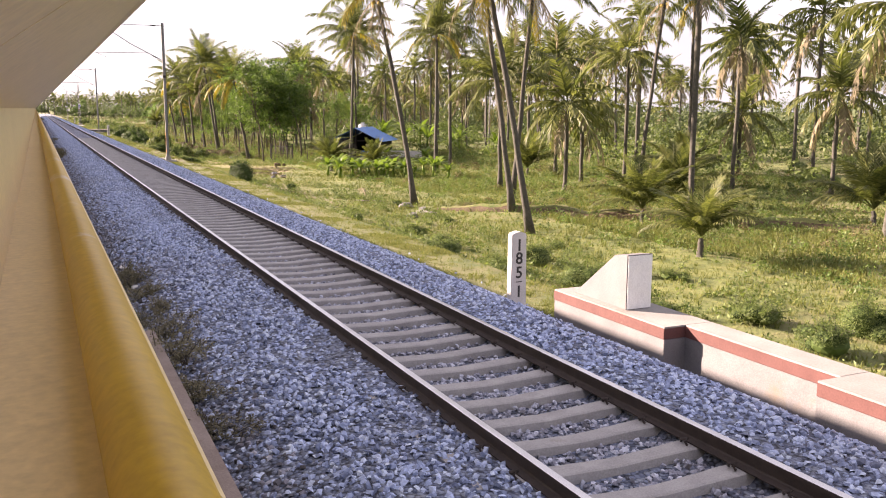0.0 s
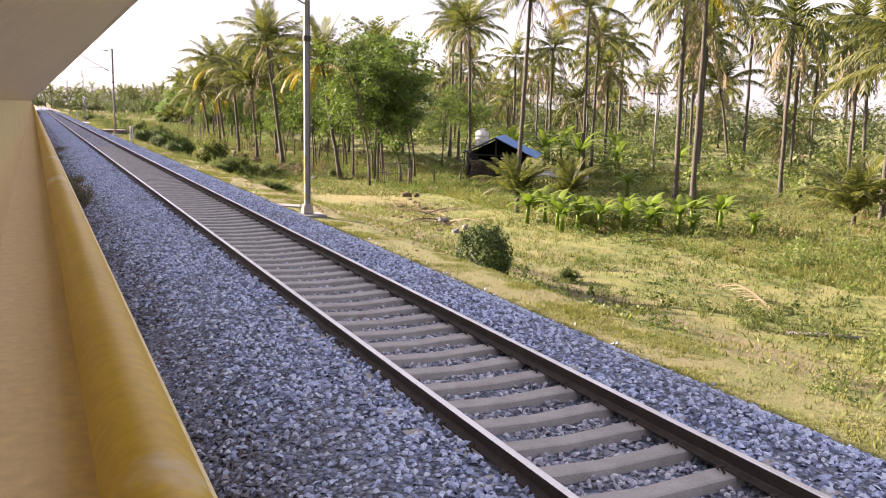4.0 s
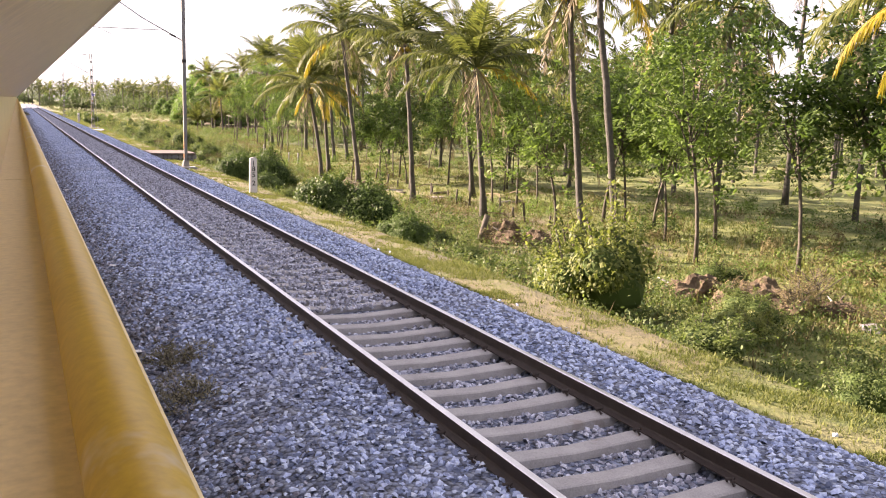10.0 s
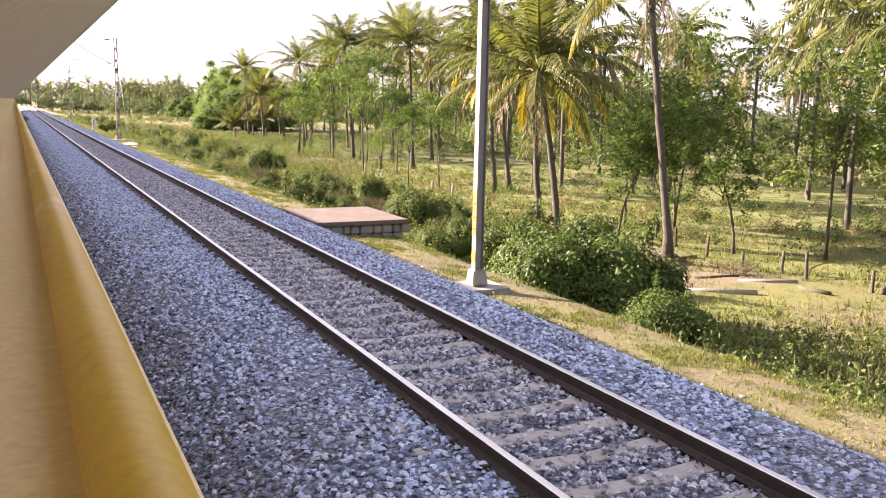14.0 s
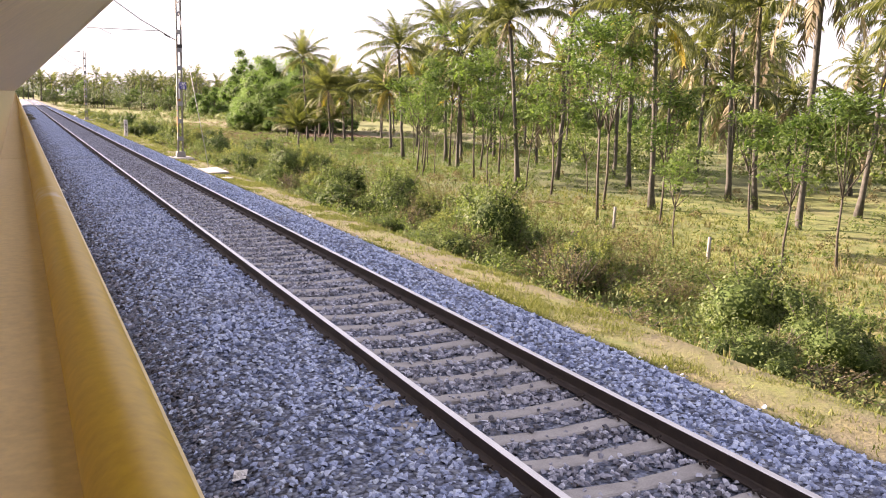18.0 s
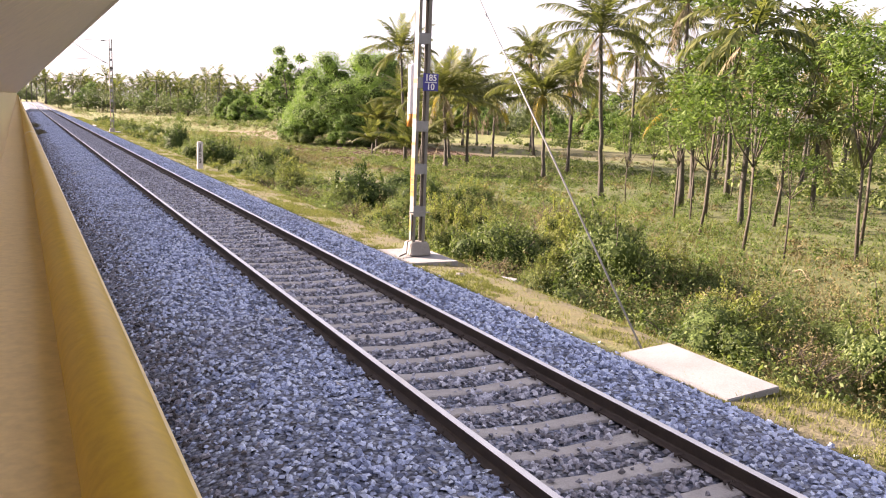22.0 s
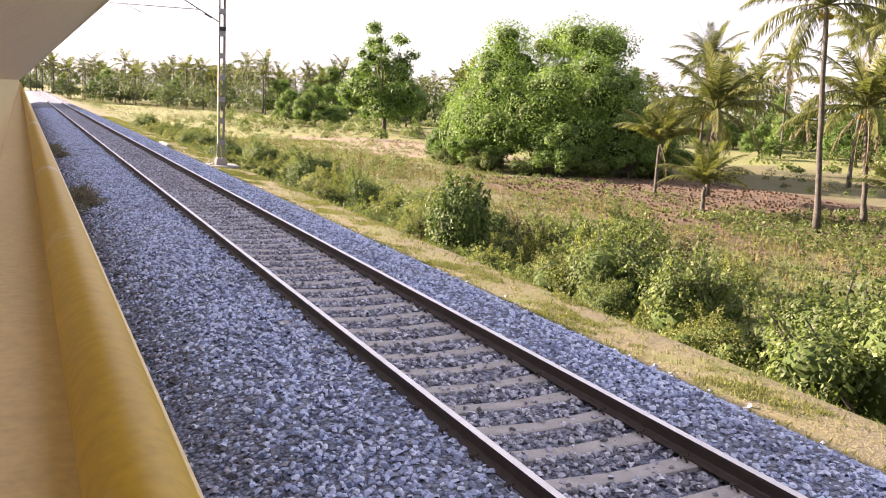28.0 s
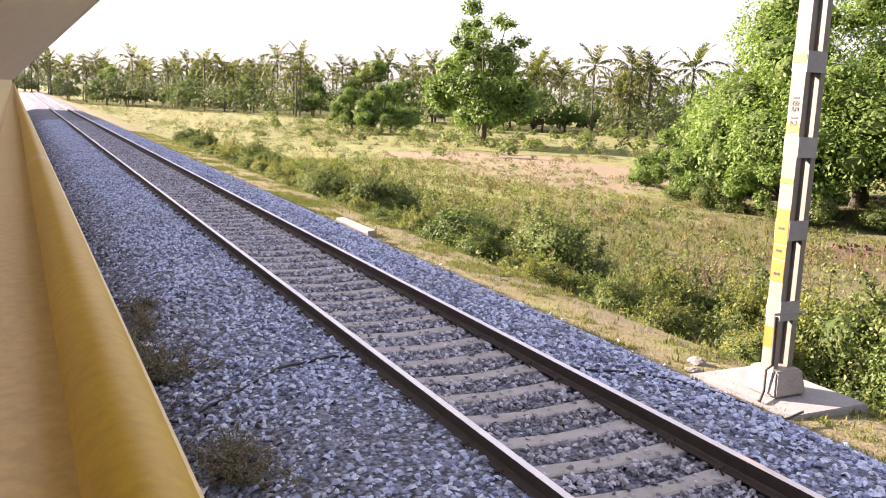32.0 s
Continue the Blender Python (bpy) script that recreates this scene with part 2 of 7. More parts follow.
# Limewash taken down so the parapet's shade lies in its colour; rocks share it.
M_LIME = surface("old_shaded_limewash", (0.138, 0.134, 0.138), (0.198, 0.193, 0.198), 2.5, 50, 0.85, bump=0.4, stain=(0.16, 0.135, 0.11), stain_at=0.6, stain_scale=1.4)
M_REDBAND = surface("red_oxide_paint", (0.09, 0.031, 0.027), (0.137, 0.053, 0.046), 3, 50, 0.8, stain=(0.22, 0.16, 0.14), stain_at=0.66)
M_GALV = surface("galvanised_steel", (0.2, 0.205, 0.215), (0.29, 0.295, 0.305), 3, 60, 0.6, 0.1, bump=0.1)
# Darker copy of the galvanising: strong sun on these faces countered in the colour.
M_FLANGE = surface("weathered_sunside_galvanising", (0.135, 0.128, 0.114), (0.195, 0.186, 0.165), 3, 60, 0.7, 0.05, bump=0.15, stain=(0.1, 0.075, 0.05), stain_at=0.68)
M_YELLOW = surface("yellow_marker", (0.29, 0.115, 0.004), (0.36, 0.148, 0.008), 5, 60, 0.55, stain=(0.33, 0.22, 0.06), stain_at=0.7)
M_BLACK = surface("black_paint", (0.012, 0.012, 0.014), (0.03, 0.03, 0.03), 5, 60, 0.6)
M_BLUESIGN = surface("blue_enamel", (0.03, 0.03, 0.2), (0.05, 0.05, 0.3), 5, 60, 0.35)
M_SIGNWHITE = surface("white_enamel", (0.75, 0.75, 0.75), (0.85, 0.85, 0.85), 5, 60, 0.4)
M_CREAM = surface("cream_coach_paint", (0.78, 0.63, 0.37), (0.88, 0.72, 0.43), 0.9, 60, 0.4, bump=0.08, dist=0.002, stain=(0.36, 0.27, 0.15), stain_scale=9, stain_at=0.72)
M_RAILYEL = surface("yellow_rail_paint", (0.5, 0.32, 0.015), (0.6, 0.4, 0.03), 3, 60, 0.5, bump=0.05, dist=0.001, stain=(0.6, 0.57, 0.52), stain_scale=1.6, stain_at=0.575)
M_ROOFSTEEL = surface("coach_roof_paint", (0.3, 0.3, 0.31), (0.42, 0.42, 0.43), 1, 40, 0.6)
M_DARK = surface("underframe_black", (0.02, 0.02, 0.02), (0.05, 0.045, 0.04), 4, 50, 0.8)
M_GIRDER = surface("girder_dusty_paint", (0.2, 0.15, 0.13), (0.32, 0.26, 0.23), 2, 50, 0.8, stain=(0.12, 0.06, 0.04))
M_BARK = surface("palm_bark", (0.042, 0.04, 0.034), (0.115, 0.107, 0.088), 6, 40, 0.95, bump=0.9, dist=0.03)
M_TWIG = surface("tree_bark", (0.045, 0.039, 0.031), (0.125, 0.108, 0.083), 8, 60, 0.95, bump=0.8, dist=0.02)
M_FROND = leafy("palm_frond_green", (0.042, 0.06, 0.02), (0.172, 0.182, 0.062), 0.5, 0.42)
M_FRONDY = leafy("palm_frond_yellow", (0.2, 0.16, 0.025), (0.36, 0.27, 0.04), 0.5, 0.35)
M_FRONDD = leafy("palm_frond_dry", (0.13, 0.108, 0.07), (0.25, 0.208, 0.135), 0.8, 0.15)
M_LEAF = leafy("tree_leaves", (0.034, 0.07, 0.018), (0.15, 0.222, 0.062), 0.5, 0.42)
# Distance haze over the far trees is put into this greyer leaf colour.
M_HAZELEAF = leafy("hazed_far_leaves", (0.042, 0.066, 0.03), (0.115, 0.145, 0.07), 0.6, 0.35)
M_MANGO = leafy("mango_leaves", (0.048, 0.098, 0.022), (0.155, 0.248, 0.064), 0.5, 0.4)
M_LEAFB = leafy("bush_leaves", (0.036, 0.064, 0.019), (0.175, 0.222, 0.074), 0.5, 0.4, (0.25, 0.255, 0.088))
M_LEAFL = leafy("sunny_bush_leaves", (0.06, 0.085, 0.022), (0.25, 0.275, 0.085), 0.5, 0.42, (0.28, 0.285, 0.09))
M_LEAFD = leafy("dark_creeper_leaves", (0.018, 0.04, 0.01), (0.095, 0.148, 0.035), 0.5, 0.26)
# Dark green of the added cores that put inner shade behind the leaves.
M_SHADECORE = leafy("shade_core_leaf", (0.022, 0.042, 0.01), (0.06, 0.095, 0.022), 0.8, 0.1)
M_BANANA = leafy("banana_leaf", (0.075, 0.13, 0.022), (0.18, 0.255, 0.05), 0.4, 0.45)
M_GRASS = leafy("grass_blades", (0.07, 0.094, 0.024), (0.19, 0.2, 0.062), 0.7, 0.28, (0.36, 0.29, 0.13))
M_WEED = leafy("dry_weeds", (0.07, 0.062, 0.028), (0.2, 0.168, 0.085), 0.8, 0.2)
M_DUSTWEED = leafy("dusty_trackside_weeds", (0.11, 0.1, 0.068), (0.29, 0.265, 0.185), 0.85, 0.25)
M_HUSK = surface("coconut_husk_fibre", (0.09, 0.066, 0.042), (0.24, 0.185, 0.125), 9, 70, 0.95, bump=0.9, dist=0.02)
M_TARP = surface("blue_sheet_roof", (0.06, 0.18, 0.45), (0.1, 0.27, 0.6), 2, 40, 0.5, bump=0.15, stain=(0.14, 0.24, 0.42))
M_PLANK = surface("dark_hut_boards", (0.014, 0.011, 0.01), (0.04, 0.032, 0.027), 3, 40, 0.9, bump=0.6)
M_BRICK = surface("stacked_brick", (0.08, 0.055, 0.045), (0.2, 0.14, 0.11), 9, 60, 0.9)
M_BLUEPL = surface("blue_plastic_drum", (0.02, 0.12, 0.4), (0.03, 0.17, 0.5), 3, 50, 0.4)
M_TANK = surface("white_plastic_tank", (0.62, 0.62, 0.68), (0.78, 0.78, 0.82), 2, 50, 0.45)
M_SOIL = surface("brown_clods", RED0, RED1, 3, 30, 0.95, bump=0.8)
M_ROOTS = surface("earth_and_roots", (0.05, 0.034, 0.02), (0.16, 0.115, 0.066), 5, 22, 0.95, bump=1.0, dist=0.06, stain=(0.1, 0.11, 0.04), stain_scale=2.5)
M_PAPER = surface("litter_paper", (0.6, 0.6, 0.6), (0.82, 0.82, 0.82), 6, 60, 0.6)
M_SLABRED = surface("dusty_slab", (0.095, 0.075, 0.066), (0.155, 0.128, 0.115), 1.5, 40, 0.9, stain=(0.35, 0.31, 0.28))

# ---- builders ----


def make_mesh(name, verts, faces, mats, index=None, smooth=False):
    me = bpy.data.meshes.new(name)
    me.from_pydata([tuple(v) for v in verts] if not isinstance(verts, np.ndarray) else verts.tolist(), [], faces if not isinstance(faces, np.ndarray) else faces.tolist())
    for mt in mats if isinstance(mats, (list, tuple)) else [mats]:
        me.materials.append(mt)
    if index is not None:
        me.polygons.foreach_set("material_index", index)
    if smooth:
        me.polygons.foreach_set("use_smooth", [True] * len(me.polygons))
    me.update()
    return me


def part(name, bm, material, parent=None, label="", smooth=False):
    """Links a bmesh (or a ready mesh) as one object, under a thing or a part if one is given."""
    if isinstance(bm, bmesh.types.BMesh):
        me = bpy.data.meshes.new(name)
        if smooth:
            for f in bm.faces:
                f.smooth = True
        bm.to_mesh(me)
        bm.free()
        me.materials.append(material)
    else:
        me = bm
    ob = new(name, me)
    if parent is not None:
        ob.parent = parent
    if label:
        ob["label"] = label
    return ob


def thing(name, at, label, category, group="", kind="", turn=0.0):
    e = new(name)
    e.empty_display_size = 0.2
    e.matrix_world = pose(*at, 0, 0, turn)
    return tagged(e, label, category, group, kind)


def box_bm(x0, x1, y0, y1, z0, z1, bevel=0.0, bm=None):
    own = bm is None
    bm = bm or bmesh.new()
    vs = [bm.verts.new((x, y, z)) for z in (z0, z1) for y in (y0, y1) for x in (x0, x1)]
    fs = [bm.faces.new([vs[i] for i in q]) for q in ((0, 2, 3, 1), (4, 5, 7, 6), (0, 1, 5, 4), (2, 6, 7, 3), (0, 4, 6, 2), (1, 3, 7, 5))]
    if bevel and own:
        bmesh.ops.bevel(bm, geom=bm.edges[:], offset=bevel, segments=2, affect="EDGES")
    return bm


def tube_data(points, radii, sides=8, cap=True):
    """Verts and faces of a tube through the points."""
    pts = [Vector(p) for p in points]
    verts, faces = [], []
    for i, p in enumerate(pts):
        d = (pts[min(i + 1, len(pts) - 1)] - pts[max(i - 1, 0)]).normalized()
        a = d.cross(Vector((0.31, 0.95, 0.1)) if abs(d.y) < 0.9 else Vector((1, 0, 0))).normalized()
        b = d.cross(a)
        for k in range(sides):
            g = 2 * math.pi * k / sides
            verts.append(p + (a * math.cos(g) + b * math.sin(g)) * radii[i])
    for i in range(len(pts) - 1):
        for k in range(sides):
            k2 = (k + 1) % sides
            faces.append((i * sides + k, i * sides + k2, (i + 1) * sides + k2, (i + 1) * sides + k))
    if cap:
        faces.append(tuple(range(sides))[::-1])
        faces.append(tuple((len(pts) - 1) * sides + k for k in range(sides)))
    return verts, faces


def join_data(pieces):
    verts, faces = [], []
    for v, f in pieces:
        o = len(verts)
        verts += list(v)
        faces += [tuple(i + o for i in q) for q in f]
    return verts, faces


def tube(name, points, radii, material, parent=None, sides=8, label=""):
    if isinstance(radii, (int, float)):
        radii = [radii] * len(points)
    v, f = tube_data(points, radii, sides)
    return part(name, make_mesh(name, v, f, material, None, True), None, parent, label)


PX = (-900, -40, -9, -5.2, -3.6, 6.6, 7.5, 9.2, 10.6, 12.5, 15, 20, 60, 3000)
PZ = (-2.6, -2.6, -1.8, -0.75, -0.62, -0.62, -0.64, -0.76, -1.5, -2.1, -2.5, -2.7, -2.6, -2.6)


def profile(x):
    return float(np.interp(x, PX, PZ))


def ground_at(x, y):
    z = profile(x)
    w = min(1.0, max(0.0, (x - 8.5) / 4)) if x > 0 else 0.0
    if 200 > x > 0:
        z += w * (0.16 * noise.noise((x / 5, y / 5, 0.3)) + 0.07 * noise.noise((x / 1.3, y / 1.3, 4.1)))
        z += (1 - w) * 0.03 * noise.noise((x / 0.8, y / 0.8, 2.2)) if x > 7 else 0
    return z


RAIL_A, RAIL_B = 3.465, 5.213      # rail centres of the neighbouring track
MID = (RAIL_A + RAIL_B) / 2
OWN = MID - 5.3                    # centre of the track that carries the train
Y0, Y1 = -24.0, 540.0

# ---- ground, ballast bed, tracks ----


def build_ground():
    xs = np.concatenate([[-900, -300, -100, -40, -20, -9, -7, -5.2, -3.6, -2, 0, 3, 6, 6.9], np.arange(7.4, 30, 0.45), np.arange(30, 62, 1.6), [66, 74, 85, 100, 130, 170, 240, 400, 800, 2500]])
    ys = np.concatenate([[-900, -300, -100, -50], np.arange(-24, 330, 0.9), np.arange(330, 420, 4), [430, 470, 520, 600, 800, 1200, 2600]])
    verts = [(x, y, ground_at(x, y)) for y in ys for x in xs]
    n = len(xs)
    faces = [(j * n + i, j * n + i + 1, (j + 1) * n + i + 1, (j + 1) * n + i) for j in range(len(ys) - 1) for i in range(n - 1)]
    tagged(new("ground", make_mesh("ground", verts, faces, M_GROUND, None, True)), "grassy embankment and level farmland with bare soil patches", "ground", kind="structure")


build_ground()


def build_bund():
    """Low eroded earth bund across the plantation's edge, steep towards the line."""
    sec = ((-0.75, -0.15, 0), (-0.5, 0.1, 0), (-0.28, 0.34, 0), (-0.1, 0.46, 1), (0.25, 0.42, 1), (0.8, 0.2, 1), (1.5, -0.15, 1))
    verts, faces, idx = [], [], []
    n, rows = len(sec), 110
    for j in range(rows):
        t = j / (rows - 1)
        x, y = 19.6 + 15.6 * t, 43.6 - 17.0 * t
        end = min(1.0, 6 * t, 6 * (1 - t))
        for d, z, m in sec:
            w = 0.22 * noise.noise((t * 26, d, 3.0)) + 0.1 * noise.noise((t * 90, d * 4, 8.0))
            q = d + w
            px, py = x + 0.737 * q, y + 0.676 * q
            verts.append((px, py, ground_at(px, py) + (z * (1 + 0.5 * noise.noise((t * 14, 0, 5.0)))) * end + 0.25 * w - 0.03))
    for j in range(rows - 1):
        for i in range(n - 1):
            faces.append((j * n + i, j * n + i + 1, (j + 1) * n + i + 1, (j + 1) * n + i))
            idx.append(0 if i < 2 else 1)
    tagged(new("earth_bund", make_mesh("earth_bund", verts, faces, [M_ROOTS, M_GROUND], idx, True)), "low eroded earth bund with grassy top", "earth bank", kind="structure")


build_bund()

BED = ((-3.9, -0.6), (-3.2, -0.3), (-2.2, -0.24), (0.2, -0.24), (0.75, -0.42), (1.25, -0.46), (1.7, -0.31), (2.3, -0.19), (3.36, -0.165), (3.5, -0.22), (4.34, -0.225), (5.17, -0.22), (5.32, -0.165), (6.2, -0.175), (6.7, -0.26), (7.15, -0.45), (7.55, -0.66))


def build_bed():
    ys = np.arange(Y0, Y1 + 1, 1.5)
    verts, faces, idx = [], [], []
    n = len(BED)
    for y in ys:
        low = 0.055 * min(1.0, max(0.0, (103 - y) / 6))     # the crib stands lower on the first stretch
        for k, (x, z) in enumerate(BED):
            z -= low if 9 <= k <= 11 else 0
            w = 0.05 * noise.noise((x, y / 2.0, 7)) if k > 3 else 0
            verts.append((x + (w * 2 if k == n - 1 else 0), y, z + w * 0.6))
    for j in range(len(ys) - 1):
        for i in range(n - 1):
            faces.append((j * n + i, j * n + i + 1, (j + 1) * n + i + 1, (j + 1) * n + i))
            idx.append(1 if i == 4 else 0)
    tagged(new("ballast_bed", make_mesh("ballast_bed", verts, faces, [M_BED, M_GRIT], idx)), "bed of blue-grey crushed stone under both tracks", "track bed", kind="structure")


build_bed()


def bed_z(x):
    return float(np.interp(x, [b[0] for b in BED], [b[1] for b in BED]))


def stone_tile(seed, length, lift, cover=0.0):
    """Crushed stones over a stretch of bed: each a tilted ridge-topped lump."""
    rng = np.random.default_rng(seed)
    n = int(7.0 * length * 270)
    x = rng.uniform(0.5, 7.5, n)
    y = rng.uniform(0, length, n)
    in_track = np.abs(x - MID) < 0.83
    ph = np.abs((y % 0.6) - 0.3)
    on_sleeper = in_track & (ph < 0.135) & (rng.random(n) > cover)
    on_rail = (np.abs(x - RAIL_A) < 0.085) | (np.abs(x - RAIL_B) < 0.085)
    bare = (x > 0.62) & (x < 1.32) & (rng.random(n) < 0.4)
    keep = ~(on_sleeper | on_rail | bare)
    spill = int(length * 36)
    x = np.concatenate([x[keep], 7.35 + rng.exponential(0.11, spill)])
    y = np.concatenate([y[keep], rng.uniform(0, length, spill)])
    n = len(x)
    z = np.where(x < 7.5, np.interp(x, [b[0] for b in BED], [b[1] for b in BED]), np.interp(x, PX, PZ)) + rng.uniform(-0.014, 0.026, n)
    inside = np.abs(x - MID) < 0.83
    z += np.where(inside, -0.045 + 0.076 * lift, 0)
    s = rng.uniform(0.019, 0.041, n) * np.where(inside, 0.9, 1.0)
    # kind 2: soiled stones with painted shade, more of them towards the coach
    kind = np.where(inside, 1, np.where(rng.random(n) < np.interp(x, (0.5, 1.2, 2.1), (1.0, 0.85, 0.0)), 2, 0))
    base = np.array([(-1, -0.75, -0.5), (1, -0.7, -0.5), (0.9, 0.75, -0.5), (-0.95, 0.8, -0.5), (-0.6, -0.45, 0.42), (0.65, -0.35, 0.3), (0.55, 0.4, 0.5), (-0.55, 0.5, 0.3)])
    v = base[None] * rng.uniform(0.5, 1.35, (n, 8, 3)) * s[:, None, None]
    ax = rng.normal(0, 0.45, (n, 2))
    g = rng.uniform(0, 2 * np.pi, n)
    for a, (i, j) in ((ax[:, 0], (1, 2)), (ax[:, 1], (0, 2)), (g, (0, 1))):
        c, sn = np.cos(a)[:, None], np.sin(a)[:, None]
        p, q = v[:, :, i].copy(), v[:, :, j].copy()
        v[:, :, i], v[:, :, j] = c * p - sn * q, sn * p + c * q
    v += np.stack([x, y, z], 1)[:, None]
    f = np.array([(0, 1, 5, 4), (1, 2, 6, 5), (2, 3, 7, 6), (3, 0, 4, 7), (4, 5, 6, 7)])
    o = (np.arange(n) * 8)[:, None, None]
    return make_mesh("ballast_stones", v.reshape(-1, 3), (f[None] + o).reshape(-1, 4), [M_STONE, M_STONE_IN, M_STONE_DIRTY_SHADED], np.repeat(kind, 5).astype(np.int32))


def lay_ballast():
    low = [stone_tile(s, 6.0, 0.0) for s in (1, 2)]
    full = [stone_tile(s, 6.0, 1.1, 0.5) for s in (7, 8)]
    high = [stone_tile(s, 6.0, 1.0, 0.2) for s in (4, 5)]
    for k in range(58):
        y = -6 + 6.0 * k
        lot = low if y < 96 else full if y < 150 else high
        ob = new("ballast_stones", lot[(k * 3 + k // 3) % 2])
        ob.location = (0, y, 0)
        tagged(ob, "loose blue-grey crushed granite ballast", "ballast", kind="stuff")


lay_ballast()


def loose_stones():
    """The stones lying uppermost on the near shoulder, each a piece of its own."""
    rng = random.Random(88)
    shapes = []
    for k in range(10):
        s = rng.uniform(0.03, 0.045)
        vs = [(sx * s * rng.uniform(0.6, 1.3), sy * s * 0.75 * rng.uniform(0.6, 1.3), sz * s * 0.55 * rng.uniform(0.7, 1.3)) for sz in (-1, 1) for sx, sy in ((-1, -1), (1, -1), (1, 1), (-1, 1))]
        fs = [(0, 3, 2, 1), (4, 5, 6, 7), (0, 1, 5, 4), (1, 2, 6, 5), (2, 3, 7, 6), (3, 0, 4, 7)]
        shapes.append(make_mesh("stone", vs, fs, M_STONE))
    bed = bpy.data.objects["ballast_bed"]
    for k in range(300):
        x, y = rng.uniform(1.45, 2.7), 18 + 16 * k / 300
        st = part("stone", shapes[k % 10], None, bed)
        st.matrix_world = pose(x, y, bed_z(x) + 0.035, rng.uniform(-25, 25), rng.uniform(-25, 25), rng.uniform(0, 360))


loose_stones()


def rail_mesh(length):
    """Flat-bottomed rail: foot, web and head, with the worn running surface apart."""
    prof = [(-0.075, -0.172), (0.075, -0.172), (0.075, -0.16), (0.02, -0.145), (0.009, -0.13), (0.009, -0.05), (0.036, -0.04), (0.036, -0.008), (0.026, 0.0), (-0.026, 0.0), (-0.036, -0.008), (-0.036, -0.04), (-0.009, -0.05), (-0.009, -0.13), (-0.02, -0.145), (-0.075, -0.16)]
    n = len(prof)
    verts = [(x, y, z) for y in (0, length) for x, z in prof]
    faces = [(i, (i + 1) % n, n + (i + 1) % n, n + i) for i in range(n)] + [tuple(range(n))[::-1], tuple(range(n, 2 * n))]
    idx = [1 if i in (7, 8, 9) else 0 for i in range(n)] + [0, 0]
    return make_mesh("rail", verts, faces, [M_RUST, M_STEEL], idx)


def sleeper_mesh():
    """Mono-block concrete sleeper, waisted and lower between the rail seats."""
    secs = [(-1.37, 0.10, 0.0), (-1.1, 0.115, 0.0), (-0.7, 0.115, 0.0), (-0.45, 0.105, -0.012), (0, 0.1, -0.03), (0.45, 0.105, -0.012), (0.7, 0.115, 0.0), (1.1, 0.115, 0.0), (1.37, 0.10, 0.0)]
    verts, faces = [], []
    for x, w, d in secs:
        verts += [(x, -w * 1.2, -0.21), (x, w * 1.2, -0.21), (x, w, d - 0.012), (x, w - 0.02, d), (x, -w + 0.02, d), (x, -w, d - 0.012)]
    for i in range(len(secs) - 1):
        for k in range(6):
            faces.append((i * 6 + k, i * 6 + (k + 1) % 6, i * 6 + 6 + (k + 1) % 6, i * 6 + 6 + k))
    faces += [tuple(range(6))[::-1], tuple(len(secs) * 6 - 6 + k for k in range(6))]
    return make_mesh("sleeper", verts, faces, M_SLEEPER)


def clips_mesh(y0, y1):
    """Spring clips and bolts at both sides of each rail seat, over a stretch."""
    bits = []
    k = math.ceil((y0 - 0.3) / 0.6)
    while 0.3 + 0.6 * k < y1:
        y = 0.3 + 0.6 * k
        for xr in (RAIL_A, RAIL_B):
            for s in (-1, 1):
                p = [(xr + s * 0.13, y - 0.05, -0.165), (xr + s * 0.15, y - 0.03, -0.13), (xr + s * 0.09, y, -0.125), (xr + s * 0.15, y + 0.03, -0.13), (xr + s * 0.11, y + 0.055, -0.165)]
                bits.append(tube_data(p, [0.014] * 5, 4, False))
        k += 1
    v, f = join_data(bits)
    return make_mesh("rail_clips", v, f, M_CLIP)


def build_track(name, xc, label, with_parts):
    tr = thing(name, (0, 0, 0), label, "railway track", kind="structure")
    rm = rail_mesh(Y1 - Y0)
    for dx in (-0.874, 0.874):
        r = part("rail", rm, None, tr, "brown rusty steel rail with bright worn top")
        r.location = (xc + dx, Y0, 0)
    sm = sleeper_mesh()
    first, last = (0, 300) if with_parts else (0, 0)
    for k in range(first, last):
        s = part("sleeper", sm, None, tr)
        s.location = (xc, 0.3 + 0.6 * k, -0.175)
    rest = []
    sv = [tuple(v.co) for v in sm.vertices]
    sf = [tuple(p.vertices) for p in sm.polygons]
    for k in list(range(-16, first)) + list(range(last, 540)):
        rest.append(([(x + xc, y + 0.3 + 0.6 * k, z - 0.175) for x, y, z in sv], sf))
    v, f = join_data(rest)
    o = part("sleeper_row", make_mesh("sleeper_row", v, f, M_SLEEPER), None, tr, "row of grey concrete sleepers")
    o["kind"] = "stuff"
    return tr


track_a = build_track("track_neighbour", MID, "broad-gauge track on concrete sleepers in stone ballast", True)
for cy in range(0, 340, 34):
    c = part("rail_clips", clips_mesh(cy - 8, cy + 26), None, track_a, "dark iron rail clips")
    c["kind"] = "stuff"
build_track("track_own", OWN, "broad-gauge track under the standing train", False)


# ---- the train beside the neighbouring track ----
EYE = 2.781


